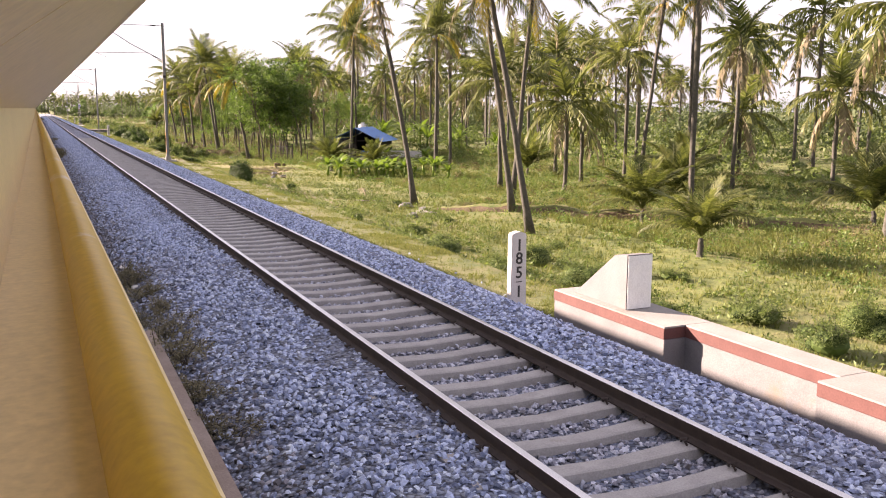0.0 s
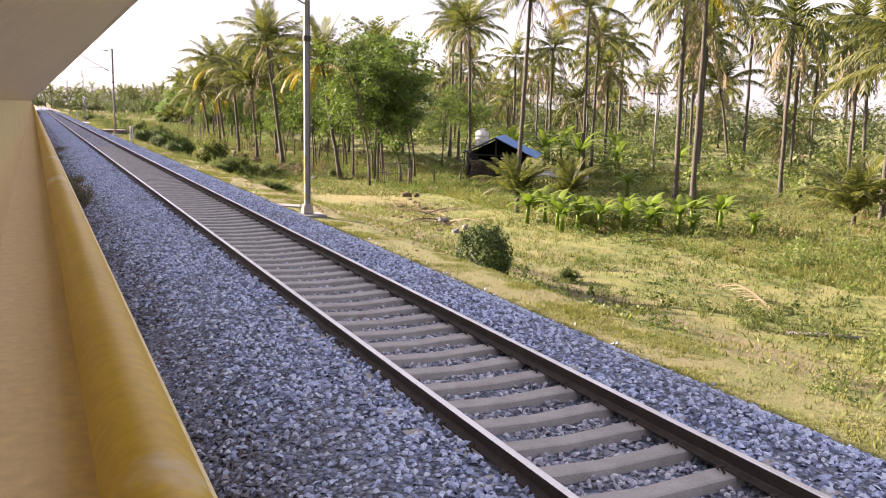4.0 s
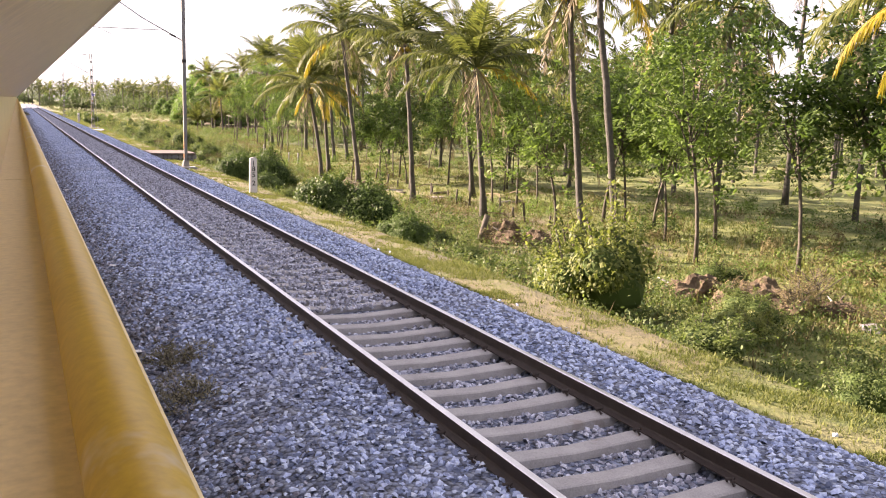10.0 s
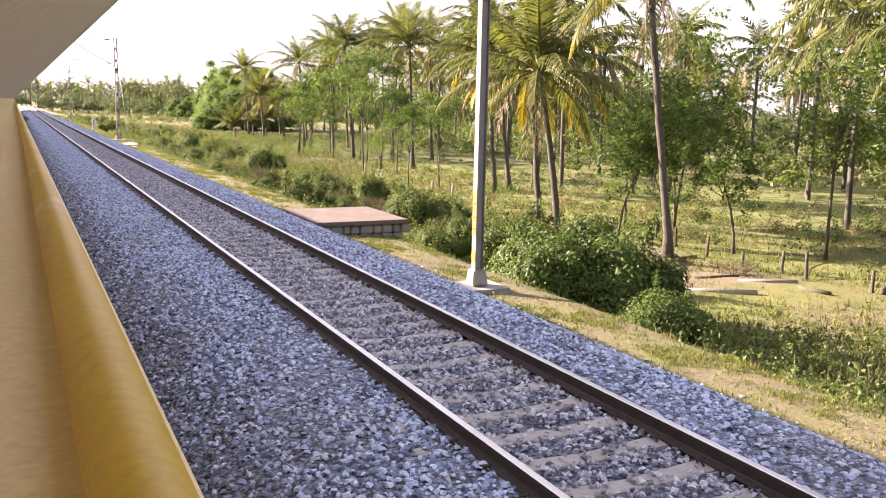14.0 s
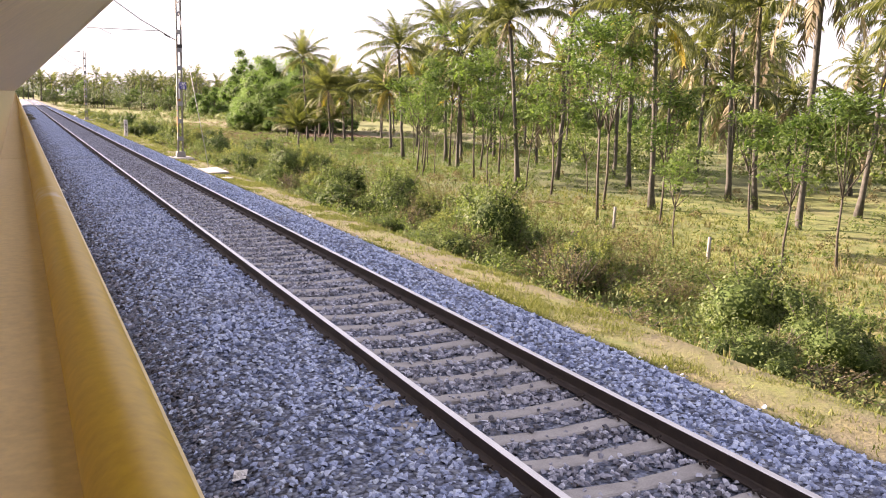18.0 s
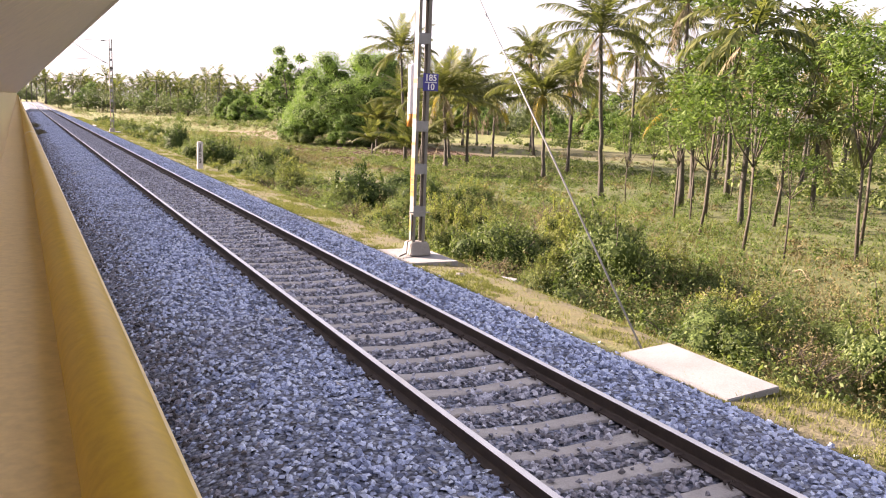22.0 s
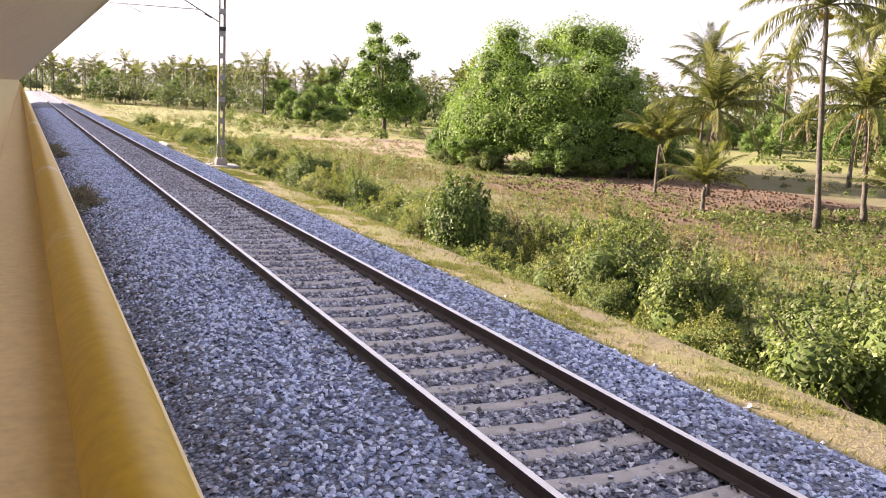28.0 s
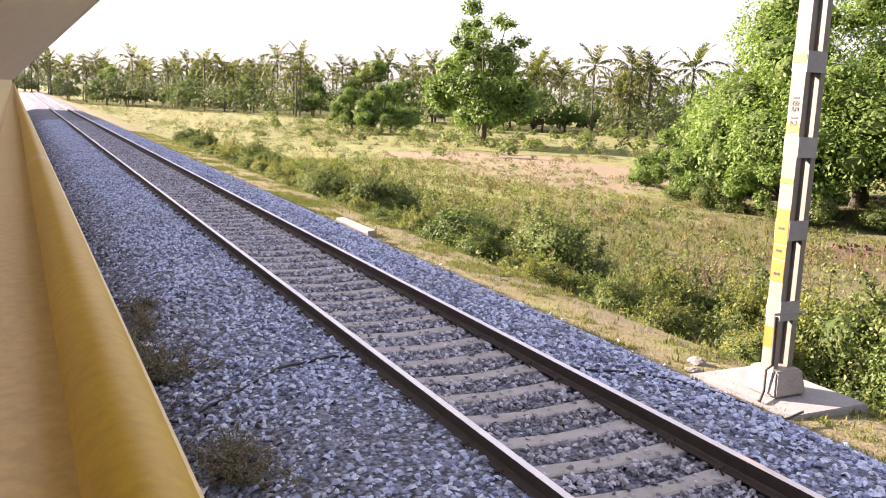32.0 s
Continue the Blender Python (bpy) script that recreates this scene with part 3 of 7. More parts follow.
def build_coach(y0, length):
    co = thing("passenger_coach", (OWN, y0, 0), "cream-painted passenger coach with yellow grab rail", "train coach", "coaches of the train")
    g = 0.004
    a, b = g, length - g
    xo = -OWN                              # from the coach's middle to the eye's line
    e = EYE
    # cream profiles added as a stand-in for the door jamb; body side below them
    part("jamb_face", box_bm(xo - 0.14, xo - 0.08, a, b, e - 0.33, e), M_CREAM, co, "cream painted face standing in for the door jamb")
    for nm, prof, lb in (("header", [(-0.08, 0.001), (0.17, 0.18), (0.185, 0.185), (0.19, 0.2), (0.17, 0.56), (-0.14, 0.56), (-0.14, 0.001)], "cream painted upper strip standing in for the jamb"),
                         ("sill", [(-0.36, -0.36), (0.118, -0.36), (0.128, -0.35), (0.128, -0.332), (0.118, -0.322), (-0.36, -0.331)], "cream painted lower strip standing in for the jamb"),
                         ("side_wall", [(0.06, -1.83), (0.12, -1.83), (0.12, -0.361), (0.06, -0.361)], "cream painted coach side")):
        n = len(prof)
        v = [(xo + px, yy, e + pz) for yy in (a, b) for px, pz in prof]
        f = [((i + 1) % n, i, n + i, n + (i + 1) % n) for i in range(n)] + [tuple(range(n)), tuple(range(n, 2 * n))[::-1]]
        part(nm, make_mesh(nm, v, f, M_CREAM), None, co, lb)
    part("floor_panel", box_bm(-1.22, xo + 0.055, a, b, 1.0, 1.09), M_DARK, co)
    part("far_wall", box_bm(-1.3, -1.22, a, b, 0.95, 3.35), M_CREAM, co)
    prof = [(-1.3, 3.352), (-1.27, 3.5), (-1.05, 3.72), (-0.5, 3.92), (0.1, 3.95), (0.5, 3.88), (0.74, 3.7), (0.9, 3.36), (-1.2, 3.355)]
    n = len(prof)
    v = [(x, y, z) for y in (a, b) for x, z in prof]
    f = [(i, (i + 1) % n, n + (i + 1) % n, n + i) for i in range(n)] + [tuple(range(n))[::-1], tuple(range(n, 2 * n))]
    part("roof", make_mesh("roof", v, f, M_ROOFSTEEL), None, co, "grey curved coach roof")
    hr = [(xo + 0.068, 0.0, e - 0.286), (xo + 0.068, length, e - 0.286)]
    gv, gf = tube_data(hr, [0.037, 0.037], 28, False)
    part("grab_rail", make_mesh("grab_rail", gv, gf, M_RAILYEL, None, True), None, co, "yellow grab rail with paint worn to white")
    part("underframe", box_bm(-1.1, 0.8, a + 0.3, b - 0.3, 0.75, 1.0), M_DARK, co)
    for by in (3.2, length - 3.2):
        bg = part("bogie", box_bm(-1.0, 1.0, by - 1.7, by + 1.7, 0.45, 0.75, 0.02), M_DARK, co)
        for wy in (by - 1.25, by + 1.25):
            for wx in (-0.874, 0.874):
                tube("wheel", [(wx - 0.065, wy, 0.457), (wx + 0.065, wy, 0.457)], 0.455, M_RUST, bg, 20)
    return co


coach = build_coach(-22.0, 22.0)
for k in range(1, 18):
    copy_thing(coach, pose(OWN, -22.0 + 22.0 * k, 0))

# ---- plants ----


def leaf_cloud(rng, c, size, aspect=0.5, up=0.4, outward=None, spread=0.5):
    """One folded leaf at each centre: verts and quads."""
    n = len(c)
    nrm = rng.normal(0, 1, (n, 3))
    nrm[:, 2] = np.abs(nrm[:, 2]) + up
    if outward is not None:
        nrm = nrm * spread + outward
    nrm /= np.linalg.norm(nrm, axis=1)[:, None]
    d = rng.normal(0, 1, (n, 3))
    d -= (d * nrm).sum(1)[:, None] * nrm
    d /= np.linalg.norm(d, axis=1)[:, None]
    d[:, 2] -= 0.25
    w = np.cross(nrm, d)
    s = (size * rng.uniform(0.6, 1.35, n))[:, None]
    v = np.stack([c - d * s * 0.5, c + w * s * aspect * 0.5 - nrm * s * 0.06, c + d * s * 0.5, c - w * s * aspect * 0.5 - nrm * s * 0.06], 1)
    return v.reshape(-1, 3), np.arange(n * 4).reshape(-1, 4)


def shell_points(rng, n, lobes, inner=0.72):
    """Points near the surface of a heap of round lobes, each (x, y, z, r, squash)."""
    lob = np.array(lobes)
    wts = lob[:, 3] ** 2
    pick = rng.choice(len(lob), n * 2, p=wts / wts.sum())
    d = rng.normal(0, 1, (n * 2, 3))
    d /= np.linalg.norm(d, axis=1)[:, None]
    r = lob[pick, 3] * rng.uniform(inner, 1.06, n * 2)
    p = lob[pick, :3] + d * r[:, None] * np.stack([np.ones(n * 2), np.ones(n * 2), lob[pick, 4]], 1)
    inside = np.zeros(len(p), bool)
    for k, (x, y, z, rr, sq) in enumerate(lob):
        q = (p - (x, y, z)) / (rr, rr, rr * sq)
        inside |= (pick != k) & ((q ** 2).sum(1) < 0.45)
    ok = ~inside & (p[:, 2] > 0.02)
    return p[ok][:n], d[ok][:n]


def frond_mesh(name, seed, length, rise, droop, hang_down, mat, pairs=46, dry=0.0, wide=1.0):
    """An arching palm frond along +x: midrib and two rows of narrow hanging leaflets."""
    rng = np.random.default_rng(seed)
    n = 14
    pts, r, z = [], 0.0, 0.0
    for i in range(n + 1):
        s = i / n
        pts.append((r, z))
        a = radians(rise - droop * s ** 1.25)
        r += math.cos(a) * length / n
        z += math.sin(a) * length / n
    tv, tf = tube_data([(x, 0, q) for x, q in pts], [0.045 * (1 - 0.88 * i / n) + 0.004 for i in range(n + 1)], 4, False)
    verts, faces = [tuple(v) for v in tv], list(tf)
    for k in range(pairs):
        s = 0.16 + 0.84 * (k + rng.uniform(0, 0.7)) / pairs
        i = min(int(s * n), n - 1)
        t = s * n - i
        px, pz = pts[i][0] * (1 - t) + pts[i + 1][0] * t, pts[i][1] * (1 - t) + pts[i + 1][1] * t
        fx, fz = pts[i + 1][0] - pts[i][0], pts[i + 1][1] - pts[i][1]
        fl = math.hypot(fx, fz)
        fx, fz = fx / fl, fz / fl
        ll = length * 0.2 * (0.35 + 0.75 * math.sin(math.pi * min(1, 0.12 + 0.8 * s)))
        for side in (-1, 1):
            if rng.random() < 0.06 + dry * 0.3:
                continue
            out, fwd, dn = rng.uniform(0.6, 0.95), rng.uniform(0.35, 0.7) + 0.5 * s, hang_down * rng.uniform(0.7, 1.3)
            w = (0.028 + 0.012 * rng.random()) * wide
            b = Vector((px, side * 0.015, pz))
            d1 = Vector((fwd * fx, side * out, fwd * fz - dn * 0.4)).normalized()
            d2 = Vector((fwd * fx * 0.6, side * out * 0.7, fwd * fz - dn * 1.25)).normalized()
            m = b + d1 * ll * 0.55
            e = m + d2 * ll * 0.5
            wv = Vector((fx, 0, fz)) * w
            o = len(verts)
            verts += [tuple(b - wv), tuple(b + wv), tuple(m - wv), tuple(m + wv), tuple(e)]
            faces += [(o, o + 1, o + 3, o + 2), (o + 2, o + 3, o + 4)]
    return make_mesh(name, verts, faces, mat)


FRONDS = [frond_mesh("frond", 11, 4.0, 80, 26, 0.2, M_FROND), frond_mesh("frond", 12, 4.4, 64, 52, 0.4, M_FROND), frond_mesh("frond", 13, 4.6, 48, 68, 0.65, M_FROND),
          frond_mesh("frond", 14, 4.6, 30, 74, 0.85, M_FROND), frond_mesh("frond", 15, 4.4, 10, 70, 1.0, M_FROND), frond_mesh("frond", 16, 4.2, -14, 62, 1.1, M_FROND)]
FROND_YELLOW = [frond_mesh("frond", 17, 4.2, 0, 80, 1.0, M_FRONDY), frond_mesh("frond", 18, 4.0, -25, 62, 1.2, M_FRONDY)]
FROND_DRY = [frond_mesh("frond", 19, 3.6, -42, 46, 1.3, M_FRONDD, 24, 0.6), frond_mesh("frond", 20, 3.2, -58, 30, 1.3, M_FRONDD, 20, 1.0)]
LOW_FRONDS = [frond_mesh("frond", 30 + i, 4.6, e, d, h, m, 17, 0.0, 2.8) for i, (e, d, h, m) in enumerate(((72, 50, 0.2, M_FROND), (48, 85, 0.6, M_FROND), (20, 92, 0.9, M_FROND), (-6, 80, 1.1, M_FROND), (-40, 50, 1.2, M_FRONDD)))]
NUT = None


def crown_plan(rng, count, yellow, dry, spread=5.2):
    """Mesh and turn of each frond of one crown, from the upright middle to the hanging skirt."""
    out = []
    for i in range(count):
        s = i / (count - 1)
        lot = FRONDS[min(5, int(s * spread + rng.uniform(0, 0.8)))]
        if s > 0.62 and rng.random() < yellow:
            lot = FROND_YELLOW[rng.integers(2)]
        elif s > 0.78 and rng.random() < dry:
            lot = FROND_DRY[rng.integers(2)]
        out.append((lot, i * 137.5 + rng.uniform(-14, 14), rng.uniform(-7, 7), rng.uniform(0.86, 1.08)))
    return out


def trunk_points(h, lx, ly, bend, rng):
    pts = []
    for i in range(11):
        s = i / 10
        c = s + bend * s * (1 - s)
        pts.append((lx * c + rng.normal(0, 0.02), ly * c + rng.normal(0, 0.02), h * s))
    return pts


def nut_mesh():
    bm = bmesh.new()
    bmesh.ops.create_icosphere(bm, subdivisions=1, radius=0.13, matrix=Matrix.Diagonal((1, 1, 1.2, 1)))
    me = bpy.data.meshes.new("coconut")
    bm.to_mesh(me)
    bm.free()
    me.materials.append(M_FRONDY)
    return me


NUT = nut_mesh()


def palm(x, y, h, lx=0.0, ly=0.0, size=1.0, seed=0, yellow=0.12, dry=0.6, count=24, thick=1.0, spread=5.2):
    """A coconut palm of which each frond is a part."""
    rng = np.random.default_rng(seed + 500)
    z = ground_at(x, y)
    tall = "tall leaning" if h > 6 and math.hypot(lx, ly) > 1.0 else "tall" if h > 6 else "short"
    lb = tall + (" coconut palm with yellowing fronds" if yellow > 0.3 else " coconut palm with feathery green fronds")
    p = thing("coconut_palm", (x, y, z - 0.05), lb, "palm tree", "palms of the plantation")
    pts = trunk_points(h, lx, ly, rng.uniform(-0.25, 0.25), rng)
    rad = [(0.25 if i == 0 else 0.18 if i == 1 else 0.155 - 0.0045 * i) * thick * rng.uniform(0.94, 1.06) for i in range(11)]
    tube("trunk", pts, rad, M_BARK, p, 9, "grey-brown ringed trunk")
    top = Vector(pts[-1])
    sc = size
    for me, az, tilt, s in crown_plan(rng, count, yellow, dry, spread):
        f = part("frond", me, None, p)
        f.matrix_basis = Matrix.Translation(top + Vector((0, 0, 0.12))) @ pose(0, 0, 0, tilt, 0, az) @ Matrix.Diagonal((s * sc, s * sc, s * sc, 1))
    if h > 5 and rng.random() < 0.6:
        for k in range(7):
            c = part("coconut", NUT, None, p, "yellow-green coconut")
            c.location = top + Vector((0.26 * math.cos(k * 2.4), 0.26 * math.sin(k * 2.4), -0.22 - 0.22 * rng.random()))
    return p


def joined_crown(name, seed, count, lots):
    rng = np.random.default_rng(seed)
    vs, fs, ix, mats = [], [], [], [M_FROND, M_FRONDD]
    for i in range(count):
        s = i / (count - 1)
        me = lots[min(len(lots) - 1, int(s * (len(lots) - 0.6) + rng.uniform(0, 0.6)))]
        m = Matrix.Translation((0, 0, 0.1)) @ pose(0, 0, 0, rng.uniform(-8, 8), 0, i * 137.5) @ Matrix.Scale(rng.uniform(0.85, 1.08), 4)
        o = len(vs)
        vs += [tuple(m @ v.co) for v in me.vertices]
        fs += [tuple(k + o for k in q.vertices) for q in me.polygons]
        ix += [1 if me.materials[0] == M_FRONDD else 0] * len(me.polygons)
    return make_mesh(name, vs, fs, mats, ix)


FAR_CROWNS = [joined_crown("crown", 60 + i, 24, LOW_FRONDS) for i in range(4)]
BELT_FRONDS = [frond_mesh("frond", 50 + i, 4.6, e, d, h, m, 9, 0.0, 4.2) for i, (e, d, h, m) in enumerate(((72, 50, 0.2, M_FROND), (44, 85, 0.6, M_FROND), (14, 92, 0.9, M_FROND), (-20, 70, 1.1, M_FROND)))]
BELT_CROWNS = [joined_crown("crown", 70 + i, 15, BELT_FRONDS) for i in range(4)]
FAR_TRUNKS = []
for i in range(4):
    r_ = np.random.default_rng(80 + i)
    v_, f_ = tube_data(trunk_points(1.0, r_.normal(0, 0.05), r_.normal(0, 0.05), 0.2, r_), [0.2] + [0.15] * 10, 6)
    FAR_TRUNKS.append((r_, make_mesh("trunk", [(x, y, z) for x, y, z in v_], f_, M_BARK, None, True)))


def far_palm(x, y, h, size, k):
    p = thing("coconut_palm", (x, y, ground_at(x, y) - 0.1), "distant coconut palm with a feathery crown", "palm tree", "palms of the plantation", turn=k * 77.0 % 360)
    me = FAR_TRUNKS[k % 4][1]
    t = part("trunk", me, None, p)
    t.scale = (1, 1, h)
    c = part("crown", FAR_CROWNS[(k * 3 + k // 4) % 4], None, p)
    tv = me.vertices[-1].co
    c.location = (tv.x, tv.y, h)
    c.scale = (size, size, size)
    return p


def limb_set(rng, h, fork, count, reach):
    """Trunk and limbs of a small tree, and the limb ends for the leaves."""
    bits, ends = [], []
    lean = rng.normal(0, 0.25, 2)
    trunk = [(lean[0] * s * s * h * 0.3, lean[1] * s * s * h * 0.3, h * fork * s) for s in np.linspace(0, 1, 6)]
    r0 = 0.0065 * h + 0.017
    bits.append(tube_data(trunk, [r0 * (1.25 if i == 0 else 1 - 0.1 * i) for i in range(6)], 7))
    top = np.array(trunk[-1])
    for k in range(count):
        a = k * 2.4 + rng.uniform(-0.4, 0.4)
        s0 = rng.uniform(0.6, 1.0)
        st = np.array(trunk[0]) * (1 - s0) + top * s0
        up = h * (1 - fork) * rng.uniform(0.1, 1.0)
        e = np.array((math.cos(a) * reach * rng.uniform(0.4, 1), math.sin(a) * reach * rng.uniform(0.4, 1), up))
        m = st + e * (0.45, 0.45, 0.6)
        p = [st, (st + m) / 2 + rng.normal(0, 0.05, 3), m, st + e]
        bits.append(tube_data(p, [r0 * 0.4, r0 * 0.3, r0 * 0.2, r0 * 0.08], 5))
        ends += [m, st + e, (m + st + e) / 2]
    return bits, np.array(ends)


def sapling_meshes(seed, h, fork, limbs, reach, leaves, leaf):
    rng = np.random.default_rng(seed)
    bits, ends = limb_set(rng, h, fork, limbs, reach)
    v, f = join_data(bits)
    wood = make_mesh("trunk", v, f, M_TWIG, None, True)
    subs = ends[rng.integers(0, len(ends), 95)] + rng.normal(0, 1, (95, 3)) * (0.56, 0.56, 0.55) * (h / 7)
    c = subs[rng.integers(0, 95, leaves)] + rng.normal(0, 1, (leaves, 3)) * (0.17, 0.17, 0.13) * (h / 7)
    lv, lf = leaf_cloud(rng, c, leaf, 0.42, 0.9)
    return wood, make_mesh("crown", lv, lf, M_LEAF)


SAPLINGS = [sapling_meshes(100, 8.5, 0.58, 13, 2.0, 4200, 0.20), sapling_meshes(101, 8.0, 0.5, 14, 1.8, 4500, 0.19), sapling_meshes(102, 7.0, 0.62, 11, 1.6, 3500, 0.20),
            sapling_meshes(103, 6.0, 0.52, 11, 1.7, 3300, 0.18), sapling_meshes(104, 9.0, 0.6, 16, 2.0, 5400, 0.19)]


def sapling(x, y, h, k):
    wood, crown = SAPLINGS[k % 5]
    s = h / (8.5, 8.0, 7.0, 6.0, 9.0)[k % 5]
    t = thing("young_tree", (x, y, ground_at(x, y) - 0.05), "slender young broadleaf tree with sparse bright leaves", "tree", "planted young trees", turn=k * 101 % 360)
    t.scale = (s, s, s)
    part("trunk", wood, None, t)
    part("crown", crown, None, t)
    return t


def umbrella_meshes(seed, h, leaves, leaf):
    """A thin stem that forks near the top into flat, open sprays."""
    rng = np.random.default_rng(seed)
    fork = h * rng.uniform(0.34, 0.5)
    st = np.array((rng.normal(0, 0.12), rng.normal(0, 0.12), fork))
    bits = [tube_data([(0, 0, -0.05), st * 0.5 + rng.normal(0, 0.04, 3), st], [0.055, 0.042, 0.036], 7)]
    ends = []
    for k in range(5):
        a, r = k * 1.26 + rng.uniform(-0.5, 0.5), rng.uniform(0.35, 1.15)
        e = st + (math.cos(a) * r, math.sin(a) * r, h * rng.uniform(0.2, 0.52))
        m = st + (e - st) * (0.62, 0.62, 0.42)
        bits.append(tube_data([st, m, e], [0.028, 0.02, 0.011], 5))
        for q in range(4):
            b = rng.uniform(0, 6.28)
            w = (e if q else m) + (math.cos(b) * rng.uniform(0.3, 0.8), math.sin(b) * rng.uniform(0.3, 0.8), rng.uniform(0.0, 0.5))
            bits.append(tube_data([e if q else m, w], [0.012, 0.005], 4, False))
            ends += [w, w * 0.6 + e * 0.4]
    v, f = join_data(bits)
    ends = np.array(ends)
    c = ends[rng.integers(0, len(ends), leaves)] + rng.normal(0, 1, (leaves, 3)) * (0.26, 0.26, 0.12)
    lv, lf = leaf_cloud(rng, c, leaf, 0.36, 1.3)
    return make_mesh("trunk", v, f, M_TWIG, None, True), make_mesh("crown", lv, lf, M_LEAF)


UMBRELLAS = [umbrella_meshes(150 + i, 6.0, 1300 + 150 * i, 0.2) for i in range(6)]


def umbrella(x, y, h, k):
    t = thing("young_tree", (x, y, ground_at(x, y) - 0.05), "thin-stemmed young tree with flat open leaf sprays", "tree", "planted young trees", turn=k * 101 % 360)
    t.scale = (h / 6, h / 6, h / 6)
    part("trunk", UMBRELLAS[k % 6][0], None, t)
    part("crown", UMBRELLAS[k % 6][1], None, t)
    return t


def woods_mesh(seed, spots, per, leaf, mat, tall0=0.95):
    """A far thicket: many leafy heaps joined, one for each (x, y, radius)."""
    rng = np.random.default_rng(seed)
    cs, ds = [], []
    for x, y, r in spots:
        tall = tall0 * rng.uniform(0.7, 1.35)
        d = rng.normal(0, 1, (per, 3))
        d /= np.linalg.norm(d, axis=1)[:, None]
        d[:, 2] = np.abs(d[:, 2]) * 1.1 - 0.15
        cs.append(np.array((x, y, profile(x) + r * tall * 0.75)) + d * r * rng.uniform(0.7, 1.08, (per, 1)) * (1, 1, tall))
        ds.append(d)
    v, f = leaf_cloud(rng, np.concatenate(cs), leaf, 0.6, 0.5, np.concatenate(ds), 0.7)
    return make_mesh("thicket", v, f, mat)


def lobe_heap(rng, w, h, n):
    out = []
    for i in range(n):
        a, r = rng.uniform(0, 6.28), rng.uniform(0.0, 0.78) * w
        z = h * rng.uniform(0.3, 0.72) * (1 - 0.35 * r / w)
        out.append((r * math.cos(a), r * math.sin(a), z, rng.uniform(0.18, 0.46) * w, h / w * rng.uniform(0.6, 1.0)))
    return out


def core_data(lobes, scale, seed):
    """Dark core added to shade bush or crown: a lumpy mass inside each lobe."""
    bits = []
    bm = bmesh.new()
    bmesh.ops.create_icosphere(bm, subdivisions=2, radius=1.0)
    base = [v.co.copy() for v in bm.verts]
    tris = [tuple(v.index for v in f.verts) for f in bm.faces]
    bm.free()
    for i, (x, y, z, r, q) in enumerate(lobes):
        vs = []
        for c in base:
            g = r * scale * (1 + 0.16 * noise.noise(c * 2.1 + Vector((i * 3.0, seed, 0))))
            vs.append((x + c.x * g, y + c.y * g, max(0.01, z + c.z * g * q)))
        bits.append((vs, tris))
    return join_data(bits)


def bush_mesh(seed, w, h, n, leaves, leaf, mat, twigs=10, round_core=False, dense=0.0):
    rng = np.random.default_rng(seed)
    lobes = lobe_heap(rng, w, h, n)
    if round_core:
        lobes = [(x * 0.75, y * 0.75, z * 0.8, r * 0.8, q) for x, y, z, r, q in lobes] + [(0, 0, 0.42 * h, 0.62 * w, 0.85 * h / w), (0.3 * w, 0.1, 0.3 * h, 0.5 * w, 0.8 * h / w), (-0.3 * w, -0.1, 0.3 * h, 0.5 * w, 0.8 * h / w)]
        n = len(lobes)
    c, d = shell_points(rng, leaves, lobes)
    bits = []
    shoots = []
    for k in range(5 if round_core else 16):
        x, y, z, r, q = lobes[rng.integers(n)]
        a, e = rng.uniform(0, 6.28), rng.uniform(0.2, 1.3)
        u = np.array((math.cos(a) * math.cos(e), math.sin(a) * math.cos(e), math.sin(e)))
        p0 = np.array((x, y, z)) + u * r * (1, 1, q) * 0.8
        p1 = p0 + u * rng.uniform(0.2, 0.45) * w + (0, 0, 0.06 * w)
        bits.append(tube_data([p0, (p0 + p1) / 2 + (0, 0, 0.02), p1], [0.012, 0.009, 0.004], 4, False))
        s = rng.uniform(0.1, 1.05, (int(leaves * 0.018), 1))
        shoots.append(p0 + (p1 - p0) * s + rng.normal(0, 0.035 * w, (len(s), 3)))
    sc = np.concatenate(shoots)
    sc[:, 2] = np.maximum(sc[:, 2], 0.03)
    c, d = np.concatenate([c, sc]), np.concatenate([d, rng.normal(0, 0.6, sc.shape)])
    lv, lf = leaf_cloud(rng, c, leaf, 0.55, 0.5, d, 0.8)
    for k in range(twigs):
        x, y, z, r, q = lobes[k % n]
        a = rng.uniform(0, 6.28)
        e = np.array((x + r * 0.9 * math.cos(a), y + r * 0.9 * math.sin(a), z + r * q * rng.uniform(0.3, 1.1)))
        bits.append(tube_data([(x * 0.2, y * 0.2, -0.05), (x * 0.7, y * 0.7, z * 0.6), e], [0.02, 0.014, 0.006], 4, False))
    tv, tf = join_data(bits)
    core = None
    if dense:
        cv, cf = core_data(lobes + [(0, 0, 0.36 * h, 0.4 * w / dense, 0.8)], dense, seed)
        core = make_mesh("inner_growth", cv, cf, M_SHADECORE)
    return make_mesh("foliage", lv, lf, mat), make_mesh("twig_frame", tv, tf, M_TWIG), core


